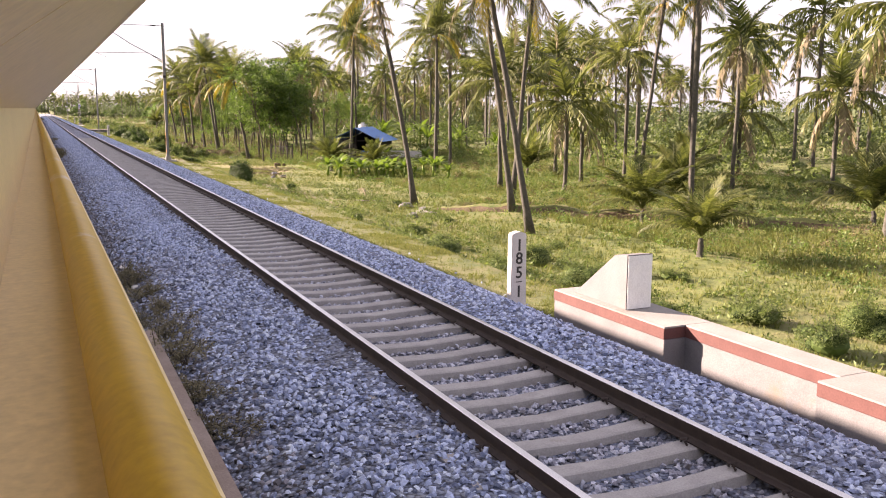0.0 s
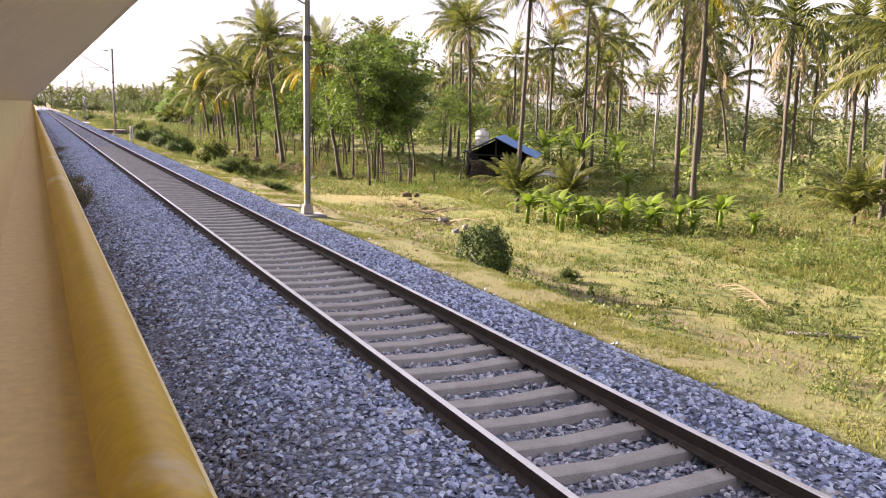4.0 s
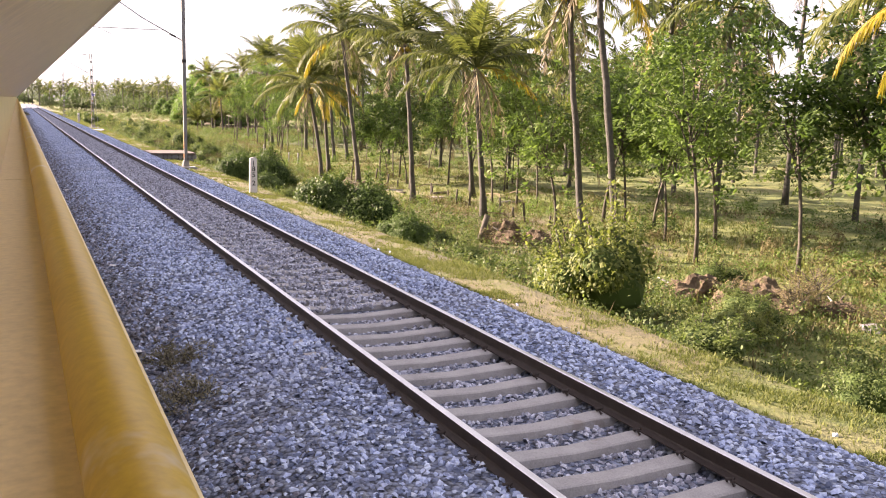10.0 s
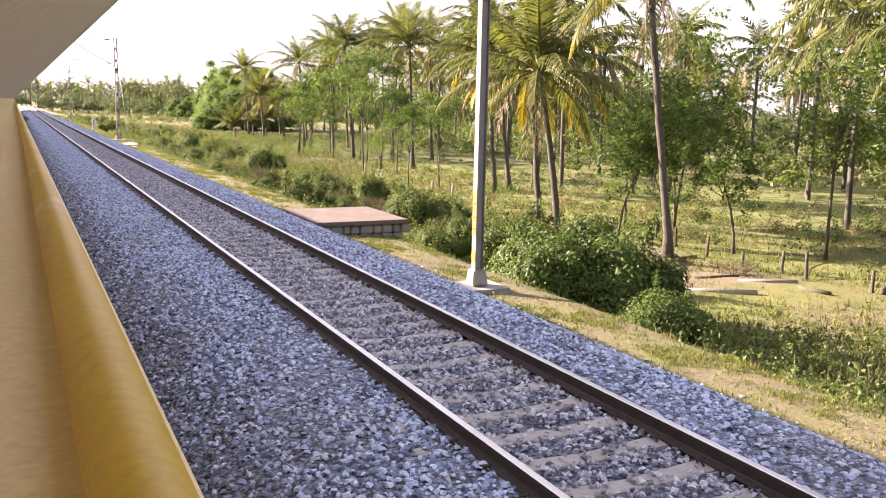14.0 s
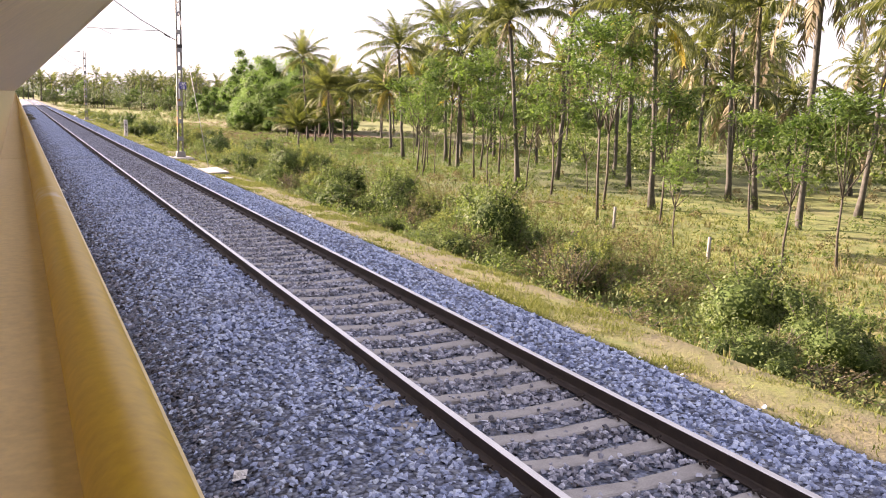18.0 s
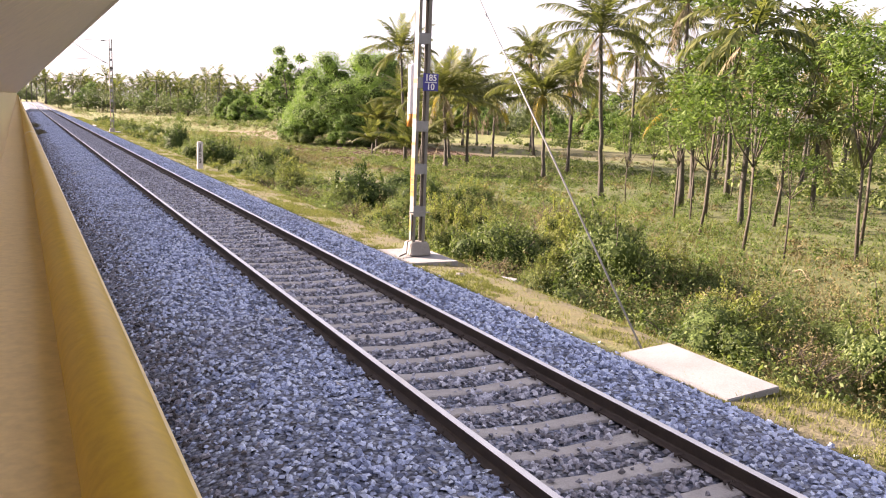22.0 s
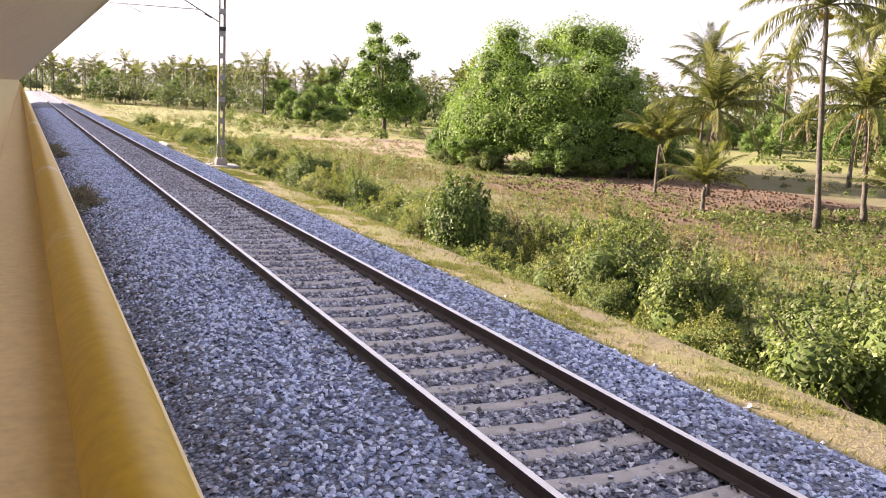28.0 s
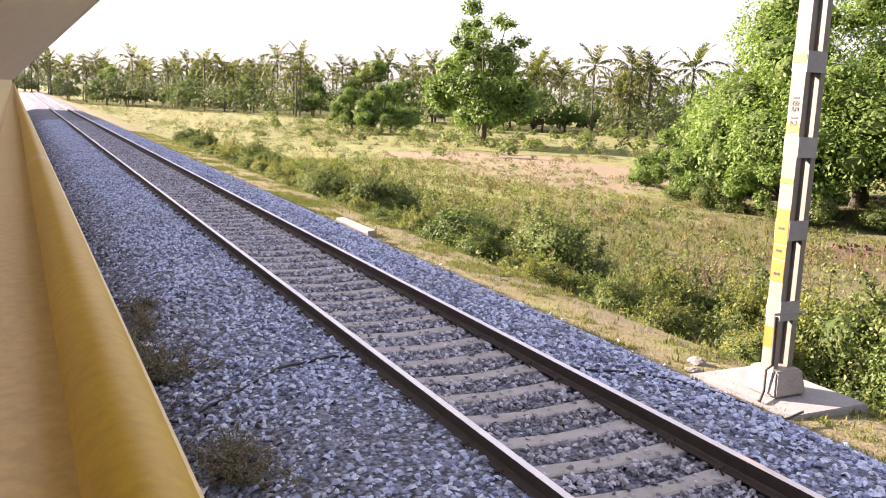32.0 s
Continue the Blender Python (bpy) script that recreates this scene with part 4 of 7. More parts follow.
BUSHES = [bush_mesh(200, 1.0, 1.0, 9, 6800, 0.045, M_LEAFB, dense=0.66), bush_mesh(201, 1.0, 1.0, 12, 7000, 0.043, M_LEAFB, dense=0.66), bush_mesh(202, 1.0, 1.0, 8, 6600, 0.047, M_LEAFB, dense=0.66),
          bush_mesh(203, 1.0, 1.0, 13, 5600, 0.043, M_LEAFB, 20, dense=0.55)]
DARKS = [bush_mesh(210, 1.0, 1.0, 6, 8200, 0.055, M_LEAFD, 4, True, 0.76), bush_mesh(211, 1.0, 1.0, 9, 8200, 0.055, M_LEAFD, 4, True, 0.76)]
LIGHTS = [bush_mesh(230, 1.0, 1.0, 11, 7000, 0.045, M_LEAFL, dense=0.62), bush_mesh(231, 1.0, 1.0, 14, 7000, 0.043, M_LEAFL, 16, dense=0.55), bush_mesh(232, 1.0, 1.0, 9, 7000, 0.048, M_LEAFL, dense=0.62)]
DRIES = [bush_mesh(220, 1.0, 1.0, 8, 1500, 0.042, M_WEED, 34), bush_mesh(221, 1.0, 1.0, 10, 1500, 0.04, M_WEED, 34)]


def bush(x, y, w, h, k, kind="green"):
    lots = {"green": BUSHES, "dark": DARKS, "dry": DRIES, "light": LIGHTS}[kind]
    fol, stems, core = lots[k % len(lots)]
    lb = {"green": "leafy light-green bush on the embankment", "dark": "dense dark-green creeper-covered bush", "dry": "dry straggling weed bush", "light": "sunlit yellow-green bush on the bank"}[kind]
    b = thing("bush", (x, y, ground_at(x, y) - 0.04), lb, "bush", kind + " bushes", turn=k * 67 % 360)
    b.scale = (w, w, h)
    part("foliage", fol, None, b)
    part("twig_frame", stems, None, b)
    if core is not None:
        part("inner_growth", core, None, b, "dark core added for inner shade of the foliage")
    return b


def big_tree_meshes(seed, w, h, n, leaves, leaf, mat, trunk_h, fat=0.2):
    rng = np.random.default_rng(seed)
    lobes = []
    for i in range(n):
        a, r = rng.uniform(0, 6.28), math.sqrt(rng.random()) * w * 0.84
        top = h * (1 - (r / w) ** 2.6)
        z = rng.uniform(trunk_h * 0.6 + 0.6, max(trunk_h + 1, top - 0.08 * w))
        lobes.append((r * math.cos(a), r * math.sin(a), z, rng.uniform(fat - 0.06, fat + 0.06) * w, rng.uniform(0.6, 0.95)))
    c, d = shell_points(rng, leaves, lobes, 0.7)
    c = c + rng.normal(0, 0.016 * w, c.shape)
    lv, lf = leaf_cloud(rng, c, leaf, 0.5, 0.6, d, 0.7)
    bits = [tube_data([(0, 0, -0.2), (0.1, 0, trunk_h * 0.5), (0, 0.1, trunk_h)], [0.045 * w + 0.1, 0.03 * w + 0.08, 0.028 * w + 0.06], 9)]
    for x, y, z, r, q in lobes[:16]:
        bits.append(tube_data([(0, 0.05, trunk_h * 0.9), (x * 0.4, y * 0.4, trunk_h * 0.5 + z * 0.5), (x * 0.9, y * 0.9, z)], [0.02 * w + 0.05, 0.012 * w + 0.03, 0.02], 5))
    tv, tf = join_data(bits)
    # added shading cores, joined into the crown's mesh
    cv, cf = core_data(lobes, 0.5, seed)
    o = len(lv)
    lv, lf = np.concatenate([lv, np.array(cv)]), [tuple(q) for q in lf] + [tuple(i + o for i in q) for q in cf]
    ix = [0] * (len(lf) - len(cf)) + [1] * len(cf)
    return make_mesh("trunk", tv, tf, M_TWIG, None, True), make_mesh("crown", lv, lf, [mat, M_SHADECORE], ix)


def big_tree(x, y, meshes, label, s=1.0, turn=0.0):
    t = thing("broadleaf_tree", (x, y, ground_at(x, y) - 0.1), label, "tree", turn=turn)
    t.scale = (s, s, s)
    part("trunk", meshes[0], None, t)
    part("crown", meshes[1], None, t)
    return t


def grass_tile(seed, x0, x1, length, tufts, hmin, hmax, blades=5, mat=None, bare=()):
    """Tufts of grass over one stretch of the embankment and field, few of them on its bare stretch (x0, x1, y0, y1)."""
    rng = np.random.default_rng(seed)
    u = rng.random(tufts) ** 1.5
    x, y = x0 + (x1 - x0) * u, rng.uniform(0, length, tufts)
    for a, b, c, d in bare:
        ok = (x < a) | (x > b) | (y < c) | (y > d) | (rng.random(len(x)) < 0.12)
        x, y = x[ok], y[ok]
    tufts = len(x)
    z = np.interp(x, PX, PZ) - 0.02
    n = tufts * blades
    c = np.repeat(np.stack([x, y, z], 1), blades, 0) + rng.normal(0, 0.05, (n, 3)) * (1, 1, 0)
    hh = np.repeat(rng.uniform(hmin, hmax, tufts), blades) * rng.uniform(0.6, 1.2, n)
    hh *= np.interp(c[:, 0], (7.5, 9.5, 12, 16), (0.35, 0.5, 0.8, 1.0))
    a = rng.uniform(0, 6.28, n)
    w = np.stack([np.cos(a), np.sin(a), 0 * a], 1) * (0.008 + 0.012 * hh / hmax)[:, None]
    lean = rng.normal(0, 0.35, (n, 3)) * hh[:, None]
    lean[:, 2] = hh
    v = np.stack([c - w, c + w, c + lean], 1).reshape(-1, 3)
    return make_mesh("grass", v, np.arange(n * 3).reshape(-1, 3), mat or M_GRASS)


def verge_tile(seed, length, bare=0.06):
    """Patchy short grass and small leaves on the worn strip beside the ballast."""
    rng = np.random.default_rng(seed)
    n = 9000
    x, y = rng.uniform(7.55, 10.3, n), rng.uniform(0, length, n)
    g = np.array([noise.noise((a * 1.1 + seed, b * 0.7, 3.3)) + 0.5 * noise.noise((a * 3, b * 2.4, seed)) for a, b in zip(x, y)])
    ok = g > bare - 0.12 * (x - 8.9)
    x, y, g = x[ok], y[ok], np.clip(g[ok], 0, 0.5)
    c = np.repeat(np.stack([x, y, np.interp(x, PX, PZ) - 0.01], 1), 4, 0) + rng.normal(0, 0.03, (4 * len(x), 3)) * (1, 1, 0)
    hh = np.repeat(0.025 + 0.1 * g, 4) * rng.uniform(0.6, 1.3, len(c))
    a = rng.uniform(0, 6.28, len(c))
    w = np.stack([np.cos(a), np.sin(a), 0 * a], 1) * 0.009
    lean = rng.normal(0, 0.5, c.shape) * hh[:, None]
    lean[:, 2] = hh
    return make_mesh("grass", np.stack([c - w, c + w, c + lean], 1).reshape(-1, 3), np.arange(len(c) * 3).reshape(-1, 3), M_GRASS)


def scrub_tile(seed, x0, x1, length, heaps, leaf, mat, hmin=0.35, hmax=1.15):
    """Waist-high tangled growth over one stretch of bank: leafy heaps with shoots standing out."""
    rng = np.random.default_rng(seed)
    cs, ds = [], []
    for i in range(heaps):
        x, y = rng.uniform(x0, x1), rng.uniform(0, length)
        h = rng.uniform(hmin, hmax) * min(1.0, 0.45 + (x - x0) / 3.0)
        w = rng.uniform(0.4, 0.85)
        n = int(470 * w)
        d = rng.normal(0, 1, (n, 3))
        d /= np.linalg.norm(d, axis=1)[:, None]
        d[:, 2] = np.abs(d[:, 2])
        rr = rng.uniform(0.55, 1.05, (n, 1))
        rr *= 1 + 0.22 * np.sin(5 * np.arctan2(d[:, 1:2], d[:, 0:1]) + i) * (1 - d[:, 2:])
        base = np.array((x, y, float(np.interp(x, PX, PZ))))
        cs.append(base + d * rr * (w, w, h))
        ds.append(d)
        for k in range(7):
            u = rng.normal(0, 0.35, 3)
            u[2] = 1.0
            m = 18
            s = rng.uniform(0.35, 1.0, (m, 1))
            cs.append(base + rng.normal(0, 0.3 * w, 3) * (1, 1, 0) + u * s * h * rng.uniform(1.0, 1.55) + rng.normal(0, 0.03, (m, 3)))
            ds.append(rng.normal(0, 0.7, (m, 3)))
    v, f = leaf_cloud(rng, np.concatenate(cs), leaf, 0.5, 0.5, np.concatenate(ds), 0.8)
    return make_mesh("scrub", v, f, mat)


def weed_tile(seed, x0, x1, length, clumps, size, leaf, mat, k=26):
    """Low broad-leaved growth over one stretch of field."""
    rng = np.random.default_rng(seed)
    x, y = rng.uniform(x0, x1, clumps), rng.uniform(0, length, clumps)
    z = np.interp(x, PX, PZ)
    s = np.repeat(rng.uniform(0.4, 1.0, clumps) * size, k)
    c = np.repeat(np.stack([x, y, z], 1), k, 0)
    off = rng.normal(0, 0.45, (clumps * k, 3)) * s[:, None]
    off[:, 2] = np.abs(off[:, 2]) * 0.9 + 0.03
    v, f = leaf_cloud(rng, c + off, leaf, 0.5, 0.5)
    return make_mesh("undergrowth", v, f, mat)

# ---- planting plan: rows of x, y, height, lean x, lean y ----
PALMS_1 = [(27.8, 81.0, 12.6, 0.5, -0.1), (20.0, 33.0, 11.5, -1.9, 1.0), (22.8, 39.6, 12.0, -1.4, 1.0), (19.9, 46.1, 11.9, -1.8, 1.3), (26.5, 46.2, 12.4, 0.8, -0.6), (39.0, 50.0, 13.0, 1.2, -0.6), (46.1, 53.0, 13.8, -0.1, 0.1), (30.0, 54.2, 7.4, -0.1, 0.1),
           (31.5, 68.8, 11.8, 0.1, 0.0), (60.0, 81.6, 10.2, -0.3, 0.2), (45.7, 99.9, 14.5, -0.1, 0.1), (49.5, 104.2, 12.4, 0.2, -0.1), (37.6, 107.1, 12.7, -0.2, 0.2), (58.0, 94.1, 7.9, -0.9, 1.1)]
PALMS_2 = [(21.2, 96.4, 8.6, -1.3, 0.7), (20.5, 110.8, 11.1, -1.4, 0.5), (21.3, 114.2, 10.3, -0.8, 0.8), (20.8, 122.1, 7.4, -0.5, 0.4), (20.8, 130.8, 9.2, -0.6, 0.3), (25.4, 132.0, 8.3, -0.8, 0.4),
           (43.6, 124.1, 14.8, 0.2, -0.1), (21.3, 141.4, 10.4, -1.2, 0.6), (20.7, 147.7, 6.9, -1.0, 0.4), (22.9, 152.8, 7.4, -0.5, 0.4), (27.9, 166.0, 8.6, -0.5, 0.6), (29.7, 167.3, 8.0, -0.9, 0.4)]
PALMS_3 = [(40.7, 181.3, 11.8, 0.9, -0.4), (38.3, 186.4, 11.4, -0.6, 0.3), (31.5, 187.3, 10.4, -0.4, 0.2), (40.3, 190.6, 11.0, -0.3, 0.4), (38.7, 198.6, 12.1, -0.4, 0.3), (30.9, 200.8, 11.1, -0.8, 0.6),
           (36.8, 204.9, 12.7, 0.5, -0.4), (36.4, 223.3, 12.1, -0.3, 0.4), (39.1, 225.4, 6.1, -0.2, 0.1), (43.8, 227.1, 13.0, -0.4, 0.2), (34.2, 228.5, 10.6, -0.5, 0.4), (50.5, 239.7, 12.4, -0.7, 0.7)]
PALMS_4 = [(39.0, 243.1, 6.7, -0.3, 0.2), (44.2, 247.4, 8.4, 0.3, 0.0), (35.4, 254.1, 6.8, -0.4, 0.2), (39.9, 258.6, 6.2, -0.1, 0.1), (35.2, 263.2, 10.8, -0.6, 0.5), (41.2, 265.3, 6.1, -0.5, 0.3),
           (47.4, 267.0, 6.2, 0.0, 0.0), (58.8, 276.7, 12.7, -0.8, 0.6), (62.8, 284.2, 12.2, 0.8, -0.1), (63.6, 301.1, 6.3, -0.3, 0.3), (41.6, 277.9, 5.7, 0.0, 0.0), (60.5, 300.0, 10.5, 0.2, 0.1)]
k = 0
for rows in (PALMS_1, PALMS_2, PALMS_3, PALMS_4):
    for x, y, h, lx, ly in rows:
        k += 1
        palm(x, y, h, lx, ly, 1.0 if h > 7 else 1.08, k, 0.75 if (x, y) == (21.2, 96.4) else 0.8 if y == 152.8 else 0.4 if y == 167.3 else 0.05, 0.65, 30 if h < 9 else 26)

# short palms whose fronds rise almost from the ground
YOUNG = [(22.2, 24.3, 0.7, 0.56), (23.4, 73.3, 0.8, 0.62), (29.6, 248.8, 1.9, 0.9), (34.7, 258.4, 2.2, 0.55), (34.4, 270.4, 1.5, 0.62), (38.4, 279.4, 3.4, 0.76), (27.0, 34.0, 0.6, 0.7),
         (33.0, 39.0, 0.6, 0.8), (28.5, 76.0, 0.5, 0.6), (38.0, 64.0, 0.6, 0.8), (36.4, 256.5, 2.8, 0.7), (41.0, 48.0, 0.8, 0.8), (36.0, 28.0, 0.7, 0.8)]
for x, y, h, s in YOUNG:
    k += 1
    palm(x, y, h, 0.05, 0.05, s, k, 0.0, 0.1, 28, 0.9, 2.6)

TREES_1 = [(21.6, 91.2, 9.9), (23.2, 94.4, 9.6), (24.6, 92.6, 10.2), (22.6, 97.6, 9.8), (27.0, 95.6, 9.6), (26.5, 101.8, 9.4), (25.2, 98.0, 9.8), (27.8, 104.5, 9.0), (29.2, 101.7, 7.4), (26.5, 102.6, 8.1), (24.5, 105.7, 8.2), (22.8, 109.0, 8.6), (27.2, 112.7, 8.8), (25.8, 114.3, 7.6), (25.3, 116.6, 7.2), (22.8, 118.6, 7.2), (26.7, 120.2, 9.0),
           (30.9, 124.9, 7.7), (27.4, 127.7, 5.8), (25.0, 128.8, 7.2), (29.6, 135.4, 6.3), (27.8, 137.1, 7.2), (27.4, 139.6, 7.8), (25.3, 142.2, 6.0), (22.3, 145.7, 6.0), (27.1, 147.8, 8.2), (26.6, 150.8, 6.6), (33.9, 156.9, 6.2)]
TREES_2 = [(25.9, 170.3, 5.6), (23.9, 170.9, 5.6), (24.3, 177.0, 4.6), (29.7, 178.2, 6.2), (27.7, 182.0, 6.6), (25.7, 184.3, 8.4), (28.6, 187.8, 8.8), (33.0, 195.5, 5.0), (30.3, 195.6, 8.4), (31.5, 200.6, 6.4), (29.1, 201.8, 5.8),
           (27.3, 206.7, 4.6), (33.6, 208.2, 8.8), (27.5, 209.1, 8.3), (28.9, 213.3, 8.3), (35.8, 215.3, 10.0), (31.7, 218.4, 7.2), (34.9, 219.5, 10.5), (34.3, 226.0, 4.8), (25.2, 100.2, 8.4), (30.6, 136.8, 6.8), (25.6, 146.6, 6.0)]
for j, (x, y, h) in enumerate(TREES_1 + TREES_2):
    if y > 165:
        umbrella(x, y, h * 1.1, j)
    else:
        sapling(x, y, h * 1.12, j * 3 + j // 5)

BUSHES_1 = [(11.6, 54.6, 1.05, 1.35, "dark"), (10.6, 87.0, 1.1, 1.1, "green"), (10.9, 90.5, 0.7, 0.6, "green"), (12.6, 93.5, 0.8, 0.8, "green"),
            (12.6, 100.8, 2.0, 2.2, "light"), (10.3, 107.8, 0.9, 1.0, "dark"), (11.0, 117.0, 1.5, 1.7, "dark"), (12.2, 115.9, 1.6, 1.9, "dark"), (12.9, 103.4, 0.9, 0.7, "green"), (14.6, 106.0, 0.9, 1.0, "green")]
BUSHES_2 = [(10.6, 121.6, 0.7, 0.6, "green"), (11.4, 119.0, 1.2, 0.7, "green"), (11.0, 133.2, 1.4, 1.6, "dark"), (12.3, 132.6, 1.6, 2.0, "dark"), (11.7, 135.2, 1.4, 1.7, "dark"), (11.9, 130.6, 1.1, 1.0, "dark"), (13.2, 135.0, 1.5, 2.2, "dark"), (14.0, 139.8, 1.5, 2.0, "green"), (13.0, 142.0, 1.2, 1.4, "green"),
            (14.8, 150.0, 1.5, 1.7, "green"), (17.2, 152.2, 1.5, 1.6, "green"), (12.2, 156.0, 1.3, 1.1, "green"), (16.2, 158.4, 1.5, 1.8, "green"), (14.6, 163.3, 1.6, 1.6, "green"), (12.0, 160.0, 1.0, 0.8, "dry")]
BUSHES_3 = [(11.2, 154.0, 1.1, 1.2, "green"), (13.4, 169.6, 1.2, 1.1, "dry"), (15.0, 176.1, 1.7, 1.9, "green"), (13.4, 179.6, 1.0, 1.1, "dry"), (16.9, 181.1, 1.4, 1.6, "green"), (14.4, 183.7, 1.5, 1.6, "green"), (16.4, 187.6, 1.4, 1.6, "green"),
            (12.0, 184.0, 1.3, 1.3, "green"), (15.0, 191.9, 1.5, 1.7, "green"), (15.2, 197.0, 1.4, 1.3, "dry"), (14.6, 201.2, 1.5, 1.8, "green"), (12.8, 204.0, 1.3, 1.4, "green"), (12.0, 173.0, 1.1, 1.0, "dry")]
BUSHES_4 = [(15.2, 207.6, 1.5, 1.3, "green"), (18.4, 208.0, 1.5, 1.4, "green"), (12.6, 209.2, 1.3, 0.95, "green"), (16.4, 211.0, 1.2, 1.0, "green"), (15.4, 213.2, 1.5, 1.35, "green"), (20.8, 213.7, 1.3, 1.5, "dry"), (16.9, 218.7, 1.5, 1.8, "green"),
            (14.8, 222.3, 1.95, 2.1, "dark"), (13.4, 219.6, 1.2, 1.0, "green"), (11.8, 221.0, 1.0, 0.8, "dry"), (14.4, 227.1, 1.3, 1.3, "green"), (12.9, 230.5, 1.3, 1.3, "green"), (13.4, 235.0, 1.5, 1.8, "green"), (11.2, 224.6, 0.9, 0.7, "dry")]
BUSHES_5 = [(11.6, 240.9, 1.6, 1.9, "green"), (13.3, 243.2, 1.6, 1.8, "green"), (11.8, 246.0, 1.4, 1.6, "green"), (12.2, 249.0, 1.3, 1.5, "green"), (11.6, 255.9, 1.15, 2.3, "dark"), (14.0, 252.2, 1.5, 1.7, "green"), (14.8, 258.0, 1.6, 1.7, "dry"),
            (12.2, 259.6, 1.1, 1.0, "green"), (13.6, 263.4, 1.5, 1.5, "green"), (12.4, 266.5, 1.1, 1.1, "green"), (13.6, 270.0, 1.3, 1.3, "green"), (13.5, 275.6, 1.5, 1.6, "green"), (11.9, 271.0, 0.9, 0.8, "dry")]
BUSHES_6 = [(14.2, 280.2, 1.3, 1.2, "green"), (15.9, 283.0, 1.4, 1.4, "dry"), (13.2, 286.4, 1.5, 1.5, "green"), (11.6, 289.0, 1.2, 1.3, "dark"), (14.4, 293.2, 1.3, 1.2, "green"), (12.4, 297.6, 1.5, 1.5, "green"), (11.7, 302.0, 1.2, 1.2, "green"),
            (12.9, 308.0, 1.4, 1.4, "green"), (12.0, 315.0, 1.2, 1.2, "green"), (14.0, 323.0, 1.6, 1.4, "green"), (12.4, 331.0, 1.3, 1.3, "green"), (13.6, 343.0, 1.5, 1.5, "dark"), (15.0, 301.0, 1.3, 1.2, "dry")]
j = 0
for rows in (BUSHES_1, BUSHES_2, BUSHES_3, BUSHES_4, BUSHES_5, BUSHES_6):
    for x, y, w, h, kind in rows:
        j += 1
        kind = "dark" if 127 < y < 138 and x < 14.2 else kind
        bush(x, y, w * (1.35 if y > 236 else 1.2 if y > 170 else 1.15), h * (1.35 if y > 170 and kind == "green" else 1.15), j, kind)

# growth on the earth heaps and along the bund
for j, (x, y, w, h) in enumerate(((18.4, 102.6, 1.3, 0.9), (19.4, 101.2, 1.2, 0.8), (20.6, 99.0, 1.0, 0.7), (17.4, 114.2, 1.2, 0.9), (22.6, 95.6, 1.1, 0.7), (20.4, 140.6, 1.0, 0.5), (21.8, 138.6, 1.1, 0.5), (24.0, 40.2, 1.1, 0.6), (28.6, 36.0, 1.2, 0.6), (21.6, 42.4, 0.9, 0.5), (31.6, 33.0, 1.2, 0.6))):
    bush(x, y, w, h, j, "dry")
for j, (x, y, w, h) in enumerate(((32.6, 88.6, 0.8, 0.6), (34.4, 87.4, 0.9, 0.6), (36.4, 86.8, 0.9, 0.6), (30.6, 90.4, 0.7, 0.5), (24.6, 38.6, 0.8, 0.5), (26.4, 36.8, 0.9, 0.5), (30.2, 33.4, 0.8, 0.5), (22.6, 40.4, 0.7, 0.45))):
    bush(x, y, w, h, j, "dry")
for j, (x, y, w, h) in enumerate(((9.6, 83.6, 0.7, 0.45), (10.0, 85.6, 0.8, 0.6), (15.7, 107.2, 1.2, 1.3), (14.2, 119.6, 1.2, 1.1), (15.4, 140.2, 1.4, 1.3), (16.6, 150.4, 1.4, 1.2), (16.2, 15.2, 0.9, 0.7), (15.4, 12.4, 1.0, 0.8), (17.6, 13.4, 0.9, 0.9), (14.2, 16.6, 0.6, 0.45), (14.0, 32.2, 0.7, 0.5), (13.2, 18.4, 0.7, 0.4))):
    bush(x, y, w, h, j, "green")
for j, (x, y, w, h) in enumerate(((15.6, 25.2, 1.0, 0.7), (13.4, 28.4, 0.8, 0.5), (17.2, 22.6, 0.9, 0.7), (12.2, 34.6, 0.8, 0.5), (14.4, 20.4, 1.1, 0.8), (12.6, 84.0, 1.2, 0.8), (12.2, 96.6, 1.3, 0.9), (21.0, 97.6, 1.1, 0.9), (19.6, 104.6, 1.2, 0.9))):
    bush(x, y, w, h, j, "green")

for j, (x, y, w, h) in enumerate(((34.4, 302.0, 2.0, 1.7), (35.6, 306.5, 1.9, 1.6), (34.6, 296.5, 2.1, 1.9), (37.4, 293.4, 2.0, 1.6), (41.8, 291.2, 2.0, 1.5), (47.6, 290.6, 1.8, 1.4), (38.6, 313.4, 1.7, 1.4))):
    bush(x, y, w, h, j, "green")

# large trees about the ploughed field
BIG = big_tree_meshes(300, 11.4, 15.0, 170, 100000, 0.23, M_MANGO, 2.2, 0.165)
big_tree(44.0, 301.0, BIG, "huge spreading mango tree with dense bright crown")
ROUND = [big_tree_meshes(310 + i, 5.2, 8.5, 26, 9000, 0.3, M_MANGO, 1.8) for i in range(3)]
for i, (x, y, w) in enumerate(((38.5, 311.0, 0.5), (35.6, 304.0, 0.55), (35.4, 298.5, 0.62), (39.0, 292.6, 0.55), (45.0, 291.0, 0.45), (51.0, 293.0, 0.5))):
    big_tree(x, y, ROUND[i % 3], "low leafy tree crowding the foot of the mango", w, i * 60)
LONE = big_tree_meshes(320, 4.4, 11.0, 85, 14000, 0.27, M_MANGO, 2.4)
big_tree(50.0, 358.0, LONE, "tall broadleaf tree alone in the fields", 1.6)
